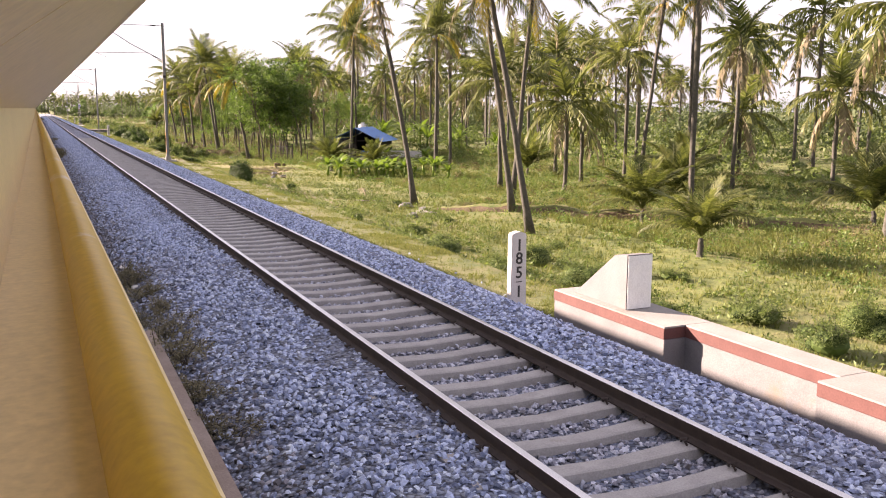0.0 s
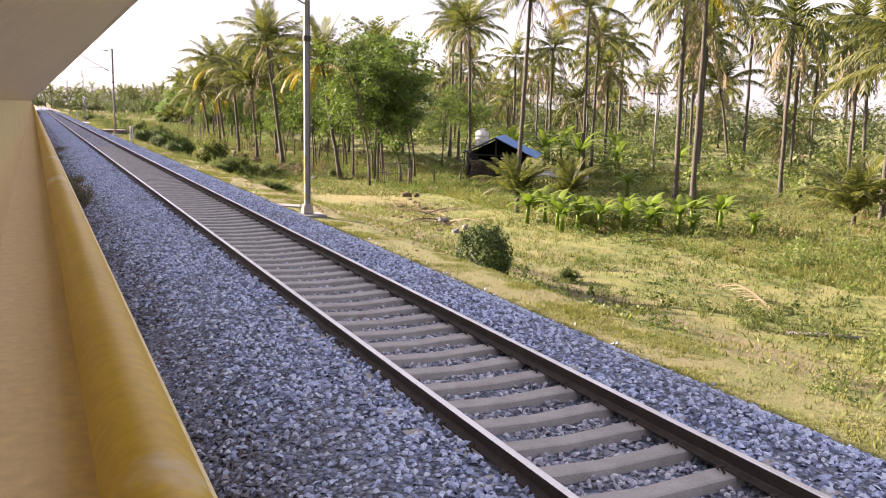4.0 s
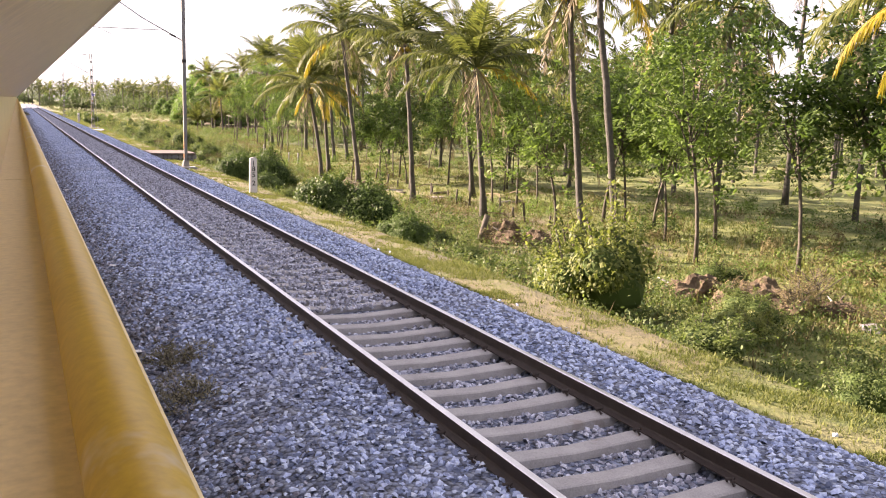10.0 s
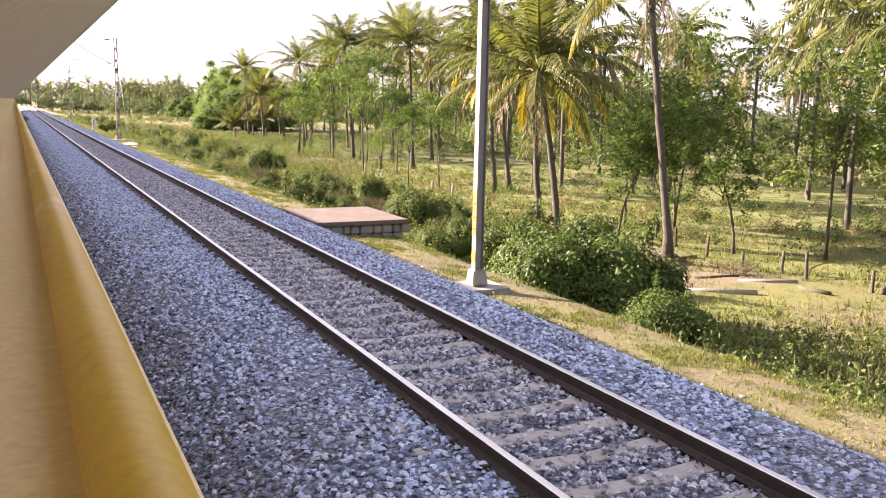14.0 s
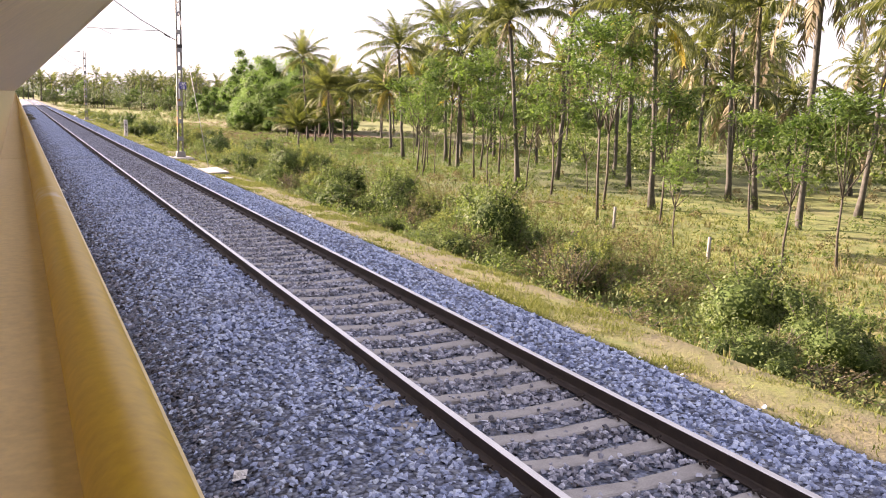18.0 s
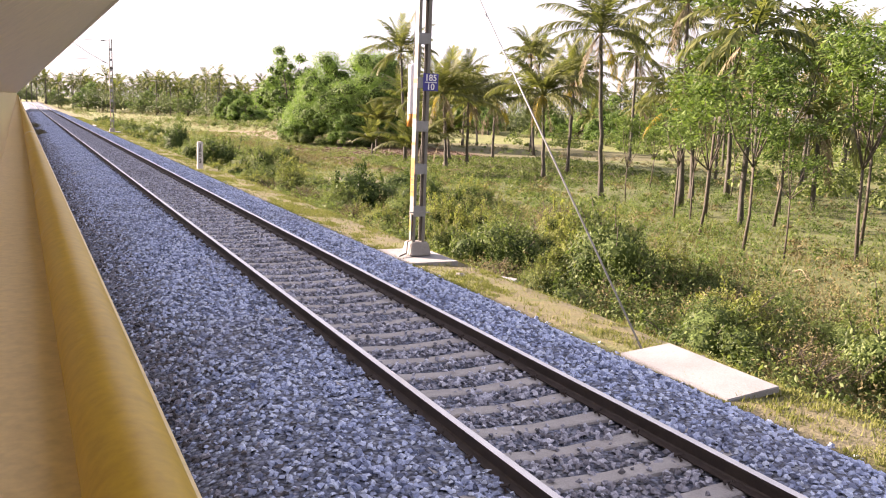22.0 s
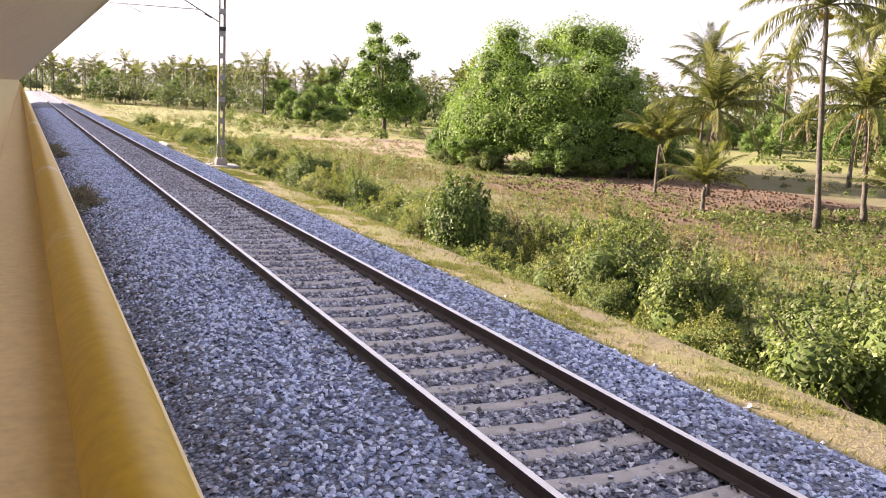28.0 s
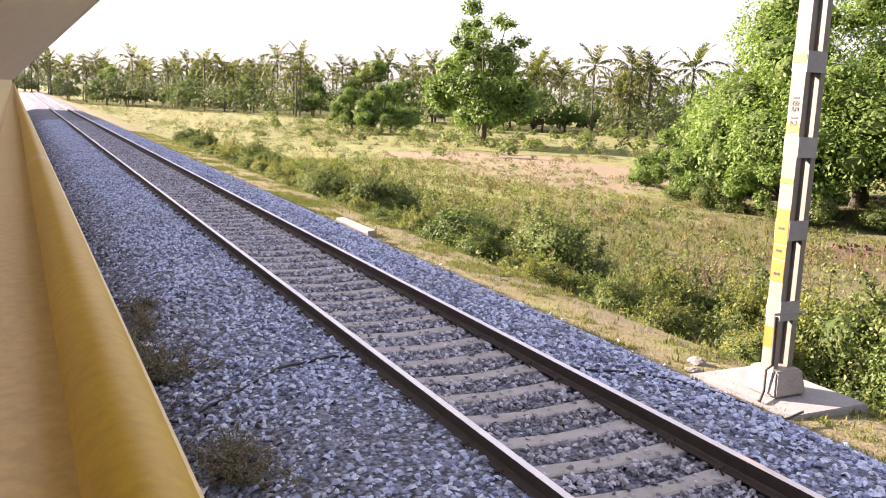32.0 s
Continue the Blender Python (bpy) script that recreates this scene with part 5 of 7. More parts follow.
for bx, by, bs in ((46.0, 380.0, 0.85), (49.5, 385.0, 0.9), (43.0, 384.0, 0.75)):
    big_tree(bx, by, ROUND[1], "dense dark broadleaf tree behind the fields", bs, bx * 9)
big_tree(68.0, 440.0, ROUND[1], "dark rounded broadleaf tree far off", 1.5, 80)
big_tree(70.0, 396.0, ROUND[0], "low rounded broadleaf tree in the distance", 0.8, 10)
umbrella(30.0, 205.5, 10.0, 2)

# the plantation behind, thinning towards the open fields
rng_far = random.Random(7)
n_far = 0
taken = [(r[0], r[1]) for rows in (PALMS_1, PALMS_2, PALMS_3, PALMS_4) for r in rows]
for gx in range(34, 150, 10):
    for gy in range(18, 330, 10):
        x, y = gx + rng_far.uniform(-3.5, 3.5), gy + rng_far.uniform(-3.5, 3.5)
        if gx > 70 and (gx // 10 + gy // 10) % 2:
            continue
        if y > 236 and x < 56 or y > 262 and x < 88 or (26 < x < 44 and 82 < y < 106):
            continue
        if any((x - a) ** 2 + (y - b) ** 2 < 22 for a, b in taken):
            continue
        n_far += 1
        far_palm(x, y, rng_far.uniform(9.5, 13.5 if y > 120 else 14.5) if rng_far.random() < 0.8 else rng_far.uniform(4, 7), rng_far.uniform(0.85, 1.05), n_far)
def belt_spot(depth):
    """A spot on the far tree line, or up to so many metres behind it."""
    s = rng_far.random() * 7
    pts = ((-130, 560), (-40, 545), (16, 520), (30, 478), (60, 432), (88, 384), (108, 330), (124, 262))
    i = min(6, int(s))
    (x0, y0), (x1, y1) = pts[i], pts[i + 1]
    d = rng_far.random() ** 1.3 * depth
    return x0 + (x1 - x0) * (s - i) + d * 0.75, y0 + (y1 - y0) * (s - i) + d * 0.66


far_spots = [(*belt_spot(90), rng_far.uniform(6.5, 12.0), rng_far.uniform(1.0, 1.25)) for i in range(240)]
vs, fs, ix = [], [], []
for i, (x, y, h, s) in enumerate(far_spots):
    for me, m in ((FAR_TRUNKS[i % 4][1], Matrix.Diagonal((1.2, 1.2, h, 1))), (BELT_CROWNS[i % 4], Matrix.Translation((0, 0, h)) @ Matrix.Scale(s, 4))):
        m = Matrix.Translation((x, y, profile(x))) @ pose(0, 0, 0, 0, 0, i * 53) @ m
        co = np.empty(len(me.vertices) * 3)
        me.vertices.foreach_get("co", co)
        co = co.reshape(-1, 3) @ np.array(m.to_3x3()).T + np.array(m.translation)
        o = len(vs)
        vs += co.tolist()
        fs += [tuple(q + o for q in p.vertices) for p in me.polygons]
        ix += [2 if me.materials[0] == M_BARK else p.material_index for p in me.polygons]
tagged(new("far_palms", make_mesh("far_palms", vs, fs, [M_FROND, M_FRONDD, M_BARK], ix)), "far line of coconut palms on the horizon", "palm trees", kind="stuff")
belt = [(rng_far.uniform(105, 240), rng_far.uniform(-40, 420), rng_far.uniform(2.4, 5.2)) for i in range(420)]
belt += [(*belt_spot(60), 1.8 + 4.6 * rng_far.random() ** 1.6) for i in range(640)]
rng_belt = random.Random(11)
belt += [(rng_belt.uniform(78, 125), rng_belt.uniform(10, 235), rng_belt.uniform(1.8, 4.0)) for i in range(170)]
tagged(new("far_thicket", woods_mesh(500, belt, 200, 0.55, M_HAZELEAF)), "far belt of hazy green trees and thickets", "trees", kind="stuff")
mid = [(x, y, rng_far.uniform(0.7, 2.1)) for x, y in ((rng_far.uniform(42, 115), rng_far.uniform(-10, 300)) for i in range(820)) if not (y > 236 and x < 64)]
mid += [(x, y, rng_far.uniform(0.6, 1.3)) for x, y in ((rng_far.uniform(24, 110), rng_far.uniform(335, 400)) for i in range(120))]
tagged(new("scrub", woods_mesh(501, mid, 150, 0.32, M_LEAFB)), "green scrub between the palms", "bushes", kind="stuff")
for i in range(26):
    big_tree(rng_far.uniform(88, 130), rng_far.uniform(268, 380), ROUND[i % 3], "distant rounded broadleaf tree", rng_far.uniform(0.45, 0.9), i * 70)
for i in range(34):
    bx, by = belt_spot(45)
    big_tree(bx, by, ROUND[i % 3], "distant rounded broadleaf tree", rng_far.uniform(0.75, 1.35), i * 50)

def open_field(x, y):
    """True where neither ploughed nor bare soil lies."""
    return not any(a - 0.5 < x < b + 0.5 and c - 0.5 < y < d + 0.5 for a, b, c, d, p, q in SOILS)


for name, seed, count, leaf, mat, lb in (("field_scrub", 502, 620, 0.12, M_LEAFB, "low green scrub over the fields"), ("field_weeds", 503, 620, 0.1, M_WEED, "dry tufts of weeds over the fields")):
    spots = [(rng_far.uniform(17, 62), rng_far.uniform(222, 400), rng_far.uniform(0.25, 0.75)) for i in range(count)]
    spots += [(rng_far.uniform(9.5, 60) if i % 3 else rng_far.uniform(-70, -9), rng_far.uniform(345, 520), rng_far.uniform(0.4, 1.5)) for i in range(330)]
    tagged(new(name, woods_mesh(seed, [s for s in spots if open_field(s[0], s[1]) or name == "field_weeds" and s[1] > 300], 110, leaf, mat)), lb, "scrub", kind="stuff")

for name, seed, mat, lb in (("field_scrub", 504, M_LEAFB, "low green scrub under the palms"), ("field_weeds", 505, M_WEED, "dry tufts of weeds under the palms")):
    spots = [(rng_far.uniform(23, 75), rng_far.uniform(20, 262), rng_far.uniform(0.2, 0.7)) for i in range(750)]
    tagged(new(name, woods_mesh(seed, [s for s in spots if open_field(s[0], s[1]) and not (26 < s[0] < 40 and 84 < s[1] < 100)], 90, 0.105, mat)), lb, "scrub", kind="stuff")

# more growth along the bank
for i in range(72):
    y = rng_far.uniform(148, 236)
    x = rng_far.uniform(10.9, 17.5)
    if y > 226 and x > 15:
        continue
    bush(x, y, rng_far.uniform(0.7, 1.4), rng_far.uniform(0.6, 1.5) if x > 12 else rng_far.uniform(0.45, 1.0), i, "dry" if rng_far.random() < (0.4 if y < 215 else 0.15) else "green")
# the thick growth along the brow of the bank
y = 226.0
i = 0
while y < 330:
    i += 1
    if not 268 < y < 276.5:
        bush(10.9 + rng_far.uniform(0, 0.7), y, rng_far.uniform(0.75, 1.2), rng_far.uniform(0.6, 1.15), i, "light" if i % 3 else "green")
    if not (228 < y < 245 or 281 < y < 296):
        bush(12.7 + rng_far.uniform(-0.3, 1.2), y + 0.6, rng_far.uniform(1.0, 1.6), rng_far.uniform(1.1, 1.9), i + 1, "light" if i % 4 else "dark")
    y += rng_far.uniform(1.7, 2.5)
for i, (x, y, w, h) in enumerate(((13.6, 210.4, 1.4, 1.7), (15.0, 209.4, 1.5, 1.9), (17.4, 208.2, 1.6, 2.0), (19.6, 208.0, 1.4, 1.7), (12.2, 212.6, 1.0, 1.0), (12.0, 206.4, 1.1, 1.1), (16.0, 204.8, 1.3, 1.5), (13.8, 202.8, 1.3, 1.3), (18.6, 203.6, 1.2, 1.4), (20.9, 217.8, 1.2, 1.1), (17.0, 216.0, 1.5, 1.5), (12.4, 215.0, 1.1, 1.0), (11.4, 199.6, 0.9, 0.8), (14.9, 197.4, 1.4, 1.4), (12.6, 194.4, 1.1, 1.1), (15.8, 193.0, 1.3, 1.4), (13.0, 188.6, 1.1, 1.0), (16.2, 184.4, 1.3, 1.3), (13.6, 176.8, 1.1, 1.1), (15.6, 171.6, 1.3, 1.4))):
    bush(x, y, w, h, i, "light")
for i, (x, y, w, h, kind) in enumerate(((16.4, 258.0, 1.6, 1.5, "green"), (18.2, 258.6, 1.7, 1.6, "green"), (17.4, 255.4, 1.5, 1.4, "light"), (19.6, 256.8, 1.6, 1.4, "light"), (21.6, 260.0, 1.7, 1.5, "green"), (16.0, 262.0, 1.4, 1.4, "light"), (18.8, 262.4, 1.5, 1.3, "green"), (15.2, 254.6, 1.3, 1.2, "light"), (22.8, 263.0, 1.4, 1.0, "light"), (20.6, 253.6, 1.2, 1.0, "light"),
                                         (18.8, 226.2, 1.9, 2.0, "dark"), (20.8, 228.0, 1.9, 1.9, "dark"), (17.0, 223.4, 1.7, 1.6, "dark"), (22.6, 225.4, 1.7, 1.6, "green"), (24.0, 227.6, 1.5, 1.3, "light"), (20.6, 222.4, 1.5, 1.4, "light"), (21.8, 230.8, 1.2, 1.1, "light"),
                                         (19.6, 101.4, 1.4, 1.0, "dry"), (21.8, 102.6, 1.4, 1.0, "dry"), (14.6, 98.8, 1.1, 0.8, "light"), (16.6, 100.2, 1.2, 1.0, "green"))):
    bush(x, y, w, h, i, kind)
# more young trees behind the front row
for i in range(7):
    sapling(rng_far.uniform(25, 40), rng_far.uniform(96, 160), rng_far.uniform(6.5, 9.5), i * 2 + i // 3)
for i in range(5):
    umbrella(rng_far.uniform(27, 46), rng_far.uniform(166, 236), rng_far.uniform(5, 8.5), i)
for i in range(26):
    x, y, w, h = rng_far.uniform(10.5, 19), rng_far.uniform(20, 148), rng_far.uniform(0.35, 0.8), rng_far.uniform(0.3, 0.6)
    if not 56 < y < 92:
        bush(x, y, w, h, i, "green")

# grass and low growth
verge = [verge_tile(470 + i, 12.0) for i in range(3)]
verge_green = [verge_tile(474 + i, 12.0, -0.12) for i in range(2)]
turf = [grass_tile(400 + i, 7.5, 34, 12.0, 5200, 0.06, 0.26) for i in range(3)]
track_turf = [grass_tile(403 + i, 7.5, 34, 12.0, 5200, 0.06, 0.26, bare=[(16.6, 24.2, 0, 12 if not i else 5)]) for i in range(2)]
foot_turf = [grass_tile(406 + i, 7.5, 34, 12.0, 5200, 0.06, 0.24, bare=[(8.2, 13.0, 0, 12)] + ([(14.0, 18.5, 6, 12)] if i else [])) for i in range(2)]
bank_scrub = [scrub_tile(440 + i, 10.9, 20.5, 12.0, 58, 0.072, M_LEAFB, 0.4, 1.35) for i in range(2)]
bank_dry = [scrub_tile(445 + i, 11.2, 22.5, 12.0, 50, 0.06, M_WEED, 0.5, 1.3) for i in range(2)]
floor_dry = [scrub_tile(460 + i, 17.5, 40, 12.0, 24, 0.07, M_WEED, 0.2, 0.6) for i in range(2)]
floor_green = [scrub_tile(463 + i, 17.5, 42, 12.0, 24, 0.09, M_LEAF, 0.2, 0.7) for i in range(2)]
low_scrub = [scrub_tile(455 + i, 10.8, 18.0, 12.0, 20, 0.066, M_LEAFB, 0.15, 0.6) for i in range(3)]
edge_scrub = [scrub_tile(450 + i, 10.6, 14.8, 12.0, 52, 0.07, M_LEAFB, 0.3, 0.95) for i in range(3)]
tall_turf = [grass_tile(410 + i, 10.0, 30, 12.0, 420, 0.25, 0.6, 7, M_WEED) for i in range(2)]
meadow = [grass_tile(415 + i, 23.5, 56, 12.0, 4200, 0.12, 0.34, 6) for i in range(2)]
low_weeds = [weed_tile(420 + i, 10.2, 40, 12.0, 230, 0.5, 0.12, M_LEAFB) for i in range(3)]
bank_weeds = [weed_tile(425 + i, 10.4, 21, 12.0, 420, 0.75, 0.1, M_LEAFB) for i in range(3)]
lush = [weed_tile(430 + i, 22, 60, 12.0, 300, 0.8, 0.105, M_LEAF, 52) for i in range(2)]
for i in range(29):
    y = -12 + 12.0 * i
    for name, me, lb in [q for q in (("grass", foot_turf[0] if y in (48, 60) else foot_turf[1] if y == 72 else track_turf[0] if y == 228 else track_turf[1] if y == 240 else turf[i % 3], "short sunlit grass"), ("grass", verge[(i * 4 + i // 3) % 3] if y > 90 or 58 < y < 80 else verge_green[i % 2], "patchy short grass beside the ballast"), ("low_weeds", low_weeds[(i * 2) % 3], "low green weeds")) if q[0] == "grass" or y not in (60, 72, 132, 228)]:
        o = new(name, me)
        o.location.y = y
        tagged(o, lb, "grass" if name == "grass" else "weeds", kind="stuff")
    if y > 95 and y not in (132, 228, 240):
        o = new("bank_weeds", bank_weeds[(i * 5) % 3])
        o.location.y = y
        tagged(o, "leafy green weeds covering the bank", "weeds", kind="stuff")
        o = new("tall_grass", tall_turf[i % 2])
        o.location.y = y
        tagged(o, "dry tall grass on the bank", "grass", kind="stuff")
    if 95 < y < 165 and y != 132:
        for me, lb in ((floor_dry[i % 2], "dry brush on the plantation floor"), (floor_green[(i + 1) % 2], "green brush on the plantation floor")):
            o = new("brush", me)
            o.location.y = y
            tagged(o, lb, "scrub", kind="stuff")
    if y < 150 and y not in (60, 72, 132):
        o = new("scrub", low_scrub[(i * 5 + i // 2) % 3])
        o.location.y = y
        tagged(o, "low green scrub scattered over the bank", "scrub", kind="stuff")
    if 160 < y < 218:
        for me, lb in ((bank_scrub[i % 2], "tangled green scrub covering the bank"), (bank_dry[(i + 1) % 2], "dry brown scrub on the bank")):
            o = new("scrub", me)
            o.location.y = y
            tagged(o, lb, "scrub", kind="stuff")
    elif y > 215:
        o = new("scrub", edge_scrub[i % 3])
        o.location.y = y
        tagged(o, "leafy scrub along the edge of the bank", "scrub", kind="stuff")
    if 195 < y < 238 or y < 100:
        o = new("undergrowth", lush[(i + 1) % 2])
        o.location.y = y
        tagged(o, "low leafy undergrowth between the palms", "weeds", kind="stuff")
    if y < 100:
        o = new("meadow_grass", meadow[i % 2])
        o.location.y = y
        tagged(o, "soft tall green grass under the palms", "grass", kind="stuff")

# ---- railway things ----


def letters(text, size, material, parent, m, depth=0.002):
    cu = bpy.data.curves.new("lettering", "FONT")
    cu.body, cu.size, cu.extrude = text, size, depth
    cu.align_x, cu.align_y = "CENTER", "CENTER"
    cu.offset = 0.018 * size
    cu.materials.append(material)
    ob = new("lettering", cu)
    ob.parent = parent
    ob.matrix_basis = m
    return ob


def km_post(x, y, z, digits):
    p = thing("kilometre_post", (x, y, z), "whitewashed concrete kilometre post with black numerals", "kilometre post", "kilometre posts")
    bm = bmesh.new()
    prof = [(-0.15, 0), (0.15, 0), (0.135, 1.36), (0.0, 1.4), (-0.135, 1.36)]
    vs = [[bm.verts.new((px, yy, pz - (0.08 if pz == 0 else 0))) for px, pz in prof] for yy in (-0.075, 0.075)]
    bm.faces.new(vs[0])
    bm.faces.new(vs[1][::-1])
    for i in range(5):
        bm.faces.new((vs[0][i], vs[1][i], vs[1][(i + 1) % 5], vs[0][(i + 1) % 5]))
    bmesh.ops.bevel(bm, geom=bm.edges[:], offset=0.012, segments=2, affect="EDGES")
    bmesh.ops.recalc_face_normals(bm, faces=bm.faces)
    part("shaft", bm, M_WHITE, p)
    for d, zc in zip(digits, (1.165, 0.945, 0.71, 0.56, 0.39)):
        if d == "-":
            part("dash", box_bm(-0.06, 0.06, -0.079, -0.07, zc - 0.006, zc + 0.008), M_BLACK, p)
        else:
            letters(d, 0.27, M_BLACK, p, pose(0, -0.077, zc, 90, 0, 0), 0.002)
    return p


km_post(7.06, 11.6, -0.58, ["1", "8", "5", "-", "1"])
km_post(8.18, 117.95, -0.68, ["1", "8", "5", "-", "2"])
km_post(8.24, 227.2, -0.7, ["1", "8", "5", "-", "3"])


def mast_base(p, slab, wide):
    part("foundation_slab", box_bm(*slab, -0.14, 0.03, 0.012), M_PALE, p, "pale weathered concrete foundation slab")
    bm = bmesh.new()
    bmesh.ops.create_cone(bm, cap_ends=True, segments=4, radius1=0.38 * wide, radius2=0.3 * wide, depth=0.3, matrix=Matrix.Translation((0, 0, 0.2)) @ Matrix.Rotation(radians(45), 4, "Z"))
    bmesh.ops.bevel(bm, geom=bm.edges[:], offset=0.02, segments=2, affect="EDGES")
    part("muff", bm, M_CONCRETE, p, "concrete muff round the mast's foot")


def cantilever(p, z_low, z_top, x_face):
    """Bracket tube, stay tube, their insulators and steady arm towards the track."""
    tube("bracket_tube", [(x_face, 0, z_low), (-2.0, 0, z_low + 1.0), (-3.9, 0, z_top + 0.05)], 0.026, M_GALV, p)
    tube("stay_tube", [(x_face, 0, z_top), (-3.9, 0, z_top)], 0.018, M_GALV, p)
    tube("register_arm", [(-0.95, 0, z_low + 0.45), (-4.75, 0, z_low + 0.4)], 0.018, M_GALV, p)
    tube("steady_arm", [(-4.1, 0, z_low + 0.4), (-3.45, 0, z_low + 0.1)], 0.012, M_GALV, p)
    for q, d in (((x_face - 0.45, 0, z_low + 0.22), (-0.9, 0, 0.45)), ((x_face - 0.5, 0, z_top), (-1, 0, 0))):
        pts, rad = [], []
        for i in range(13):
            s = (i - 6) * 0.03
            pts.append((q[0] + d[0] * s, q[1], q[2] + d[2] * s))
            rad.append(0.055 if i % 2 else 0.03)
        tube("insulator", pts, rad, M_DARK, p, 10, "ribbed brown insulator")


def beam_mast(x, y, z):
    p = thing("overhead_line_mast", (x, y, z), "rolled-steel overhead line mast with yellow bands on a concrete base", "railway mast", "overhead line masts")
    mast_base(p, (-0.36, 0.5, -0.45, 0.5), 0.62)
    for fx in (-0.085, 0.073):
        part("flange", box_bm(fx, fx + 0.012, -0.08, 0.08, 0.2, 8.9), M_FLANGE, p)
    part("web", box_bm(-0.073, 0.073, -0.006, 0.006, 0.2, 8.9), M_GALV, p)
    for z0, z1 in ((1.0, 1.25), (1.27, 1.42), (1.44, 1.86), (0.5, 0.7)):
        part("yellow_band", box_bm(-0.089, -0.085, -0.078, 0.078, z0, z1), M_YELLOW, p)
    for zz in (1.12, 1.34, 1.6):
        part("marking", box_bm(-0.092, -0.0885, -0.04, 0.04, zz, zz + 0.03), M_BLACK, p)
    part("clamp", box_bm(-0.11, 0.11, -0.1, 0.1, 5.4, 5.56, 0.01), M_DARK, p)
    cantilever(p, 6.52, 8.72, -0.085)
    return p


def lattice_mast(x, y, z, weight, slab):
    p = thing("overhead_line_mast", (x, y, z), "battened twin-channel galvanised mast on a concrete slab", "railway mast", "overhead line masts")
    mast_base(p, slab, 1.0)
    for s in (-1, 1):
        prof = [(0.156, -0.1), (0.156, 0.1), (0.085, 0.1), (0.085, 0.088), (0.144, 0.088), (0.144, -0.088), (0.085, -0.088), (0.085, -0.1)]
        bm = bmesh.new()
        rings = [[bm.verts.new((s * px, py, pz)) for px, py in prof] for pz in (0.25, 8.9)]
        for q in range(8):
            bm.faces.new((rings[0][q], rings[0][(q + 1) % 8], rings[1][(q + 1) % 8], rings[1][q]))
        bm.faces.new(rings[0])
        bm.faces.new(rings[1])
        bmesh.ops.recalc_face_normals(bm, faces=bm.faces[:])
        part("channel", bm, M_FLANGE, p)
    zz = 0.95
    while zz < 8.6:
        for yy in (-0.108, 0.1):
            part("batten", box_bm(-0.155, 0.155, yy, yy + 0.008, zz, zz + 0.24), M_GALV, p)
        zz += 0.98
    for z0, z1 in ((1.42, 1.68), (1.7, 1.86), (1.88, 2.3), (0.6, 0.86), (2.6, 2.66), (3.2, 3.3), (4.0, 4.1)):
        part("yellow_band", box_bm(-0.16, -0.156, -0.098, 0.098, z0, z1), M_YELLOW, p)
    for q in (1.5, 1.78, 2.05):
        part("marking", box_bm(-0.163, -0.1595, -0.04, 0.05, q, q + 0.03), M_BLACK, p)
    tube("earth_strap", [(-0.17, -0.06, 1.0), (-0.18, -0.09, 0.4), (-0.28, -0.1, 0.36), (-0.3, -0.12, 0.1), (-0.55, -0.3, 0.07)], 0.018, M_BLACK, p, 6)
    part("step_plate", box_bm(-0.26, 0.26, -0.12, -0.1, 1.03, 1.06), M_GALV, p)
    part("number_clamp", box_bm(-0.1, 0.17, -0.13, 0.13, 6.1, 6.28, 0.01), M_DARK, p)
    cantilever(p, 6.5, 8.75, -0.16)
    if weight:
        pl = part("number_plate", box_bm(-0.02, 0.36, -0.118, -0.112, 3.83, 4.22), M_BLUESIGN, p, "dark blue enamel mast number plate")
        letters("185", 0.2, M_SIGNWHITE, pl, pose(0.17, -0.12, 4.12, 90, 0, 0))
        part("rule", box_bm(0.02, 0.32, -0.1205, -0.1185, 4.015, 4.03), M_SIGNWHITE, pl)
        letters("10", 0.2, M_SIGNWHITE, pl, pose(0.17, -0.12, 3.92, 90, 0, 0))
        pts = [(0.02, 0.56, 3.0 + 0.06 * i) for i in range(25)]
        tube("balance_weight", pts, [0.105 if i % 2 else 0.1 for i in range(25)], M_TANK, p, 14, "pale stacked balance weight")
        tube("weight_band", [(0.02, 0.56, 3.0), (0.02, 0.56, 3.3)], 0.109, M_YELLOW, p, 14)
        tube("weight_wire", [(0.02, 0.56, 4.43), (0.02, 0.4, 8.6)], 0.008, M_GALV, p, 5)
        part("weight_hanger", box_bm(-0.01, 0.05, 0.06, 0.66, 8.55, 8.62), M_GALV, p)
        tube("guy_wire", [(0.0, -0.1, 8.1), (-0.05, -8.37, 0.02)], 0.017, M_GALV, p, 5, "taut steel guy wire")
    else:
        letters("185 12", 0.13, M_BLACK, p, Matrix(((0, 0, -1, -0.16), (0, 1, 0, 0), (1, 0, 0, 3.45), (0, 0, 0, 1))) @ pose(0, 0, 0, 0, 0, 180))
    return p


beam_mast(7.78, 59.55, -0.62)
beam_mast(7.84, 131.25, -0.62)
lattice_mast(8.3, 200.3, -0.66, True, (-0.6, 0.6, -1.0, 0.95))
lattice_mast(8.3, 273.9, -0.66, False, (-0.55, 0.75, -0.75, 0.9))


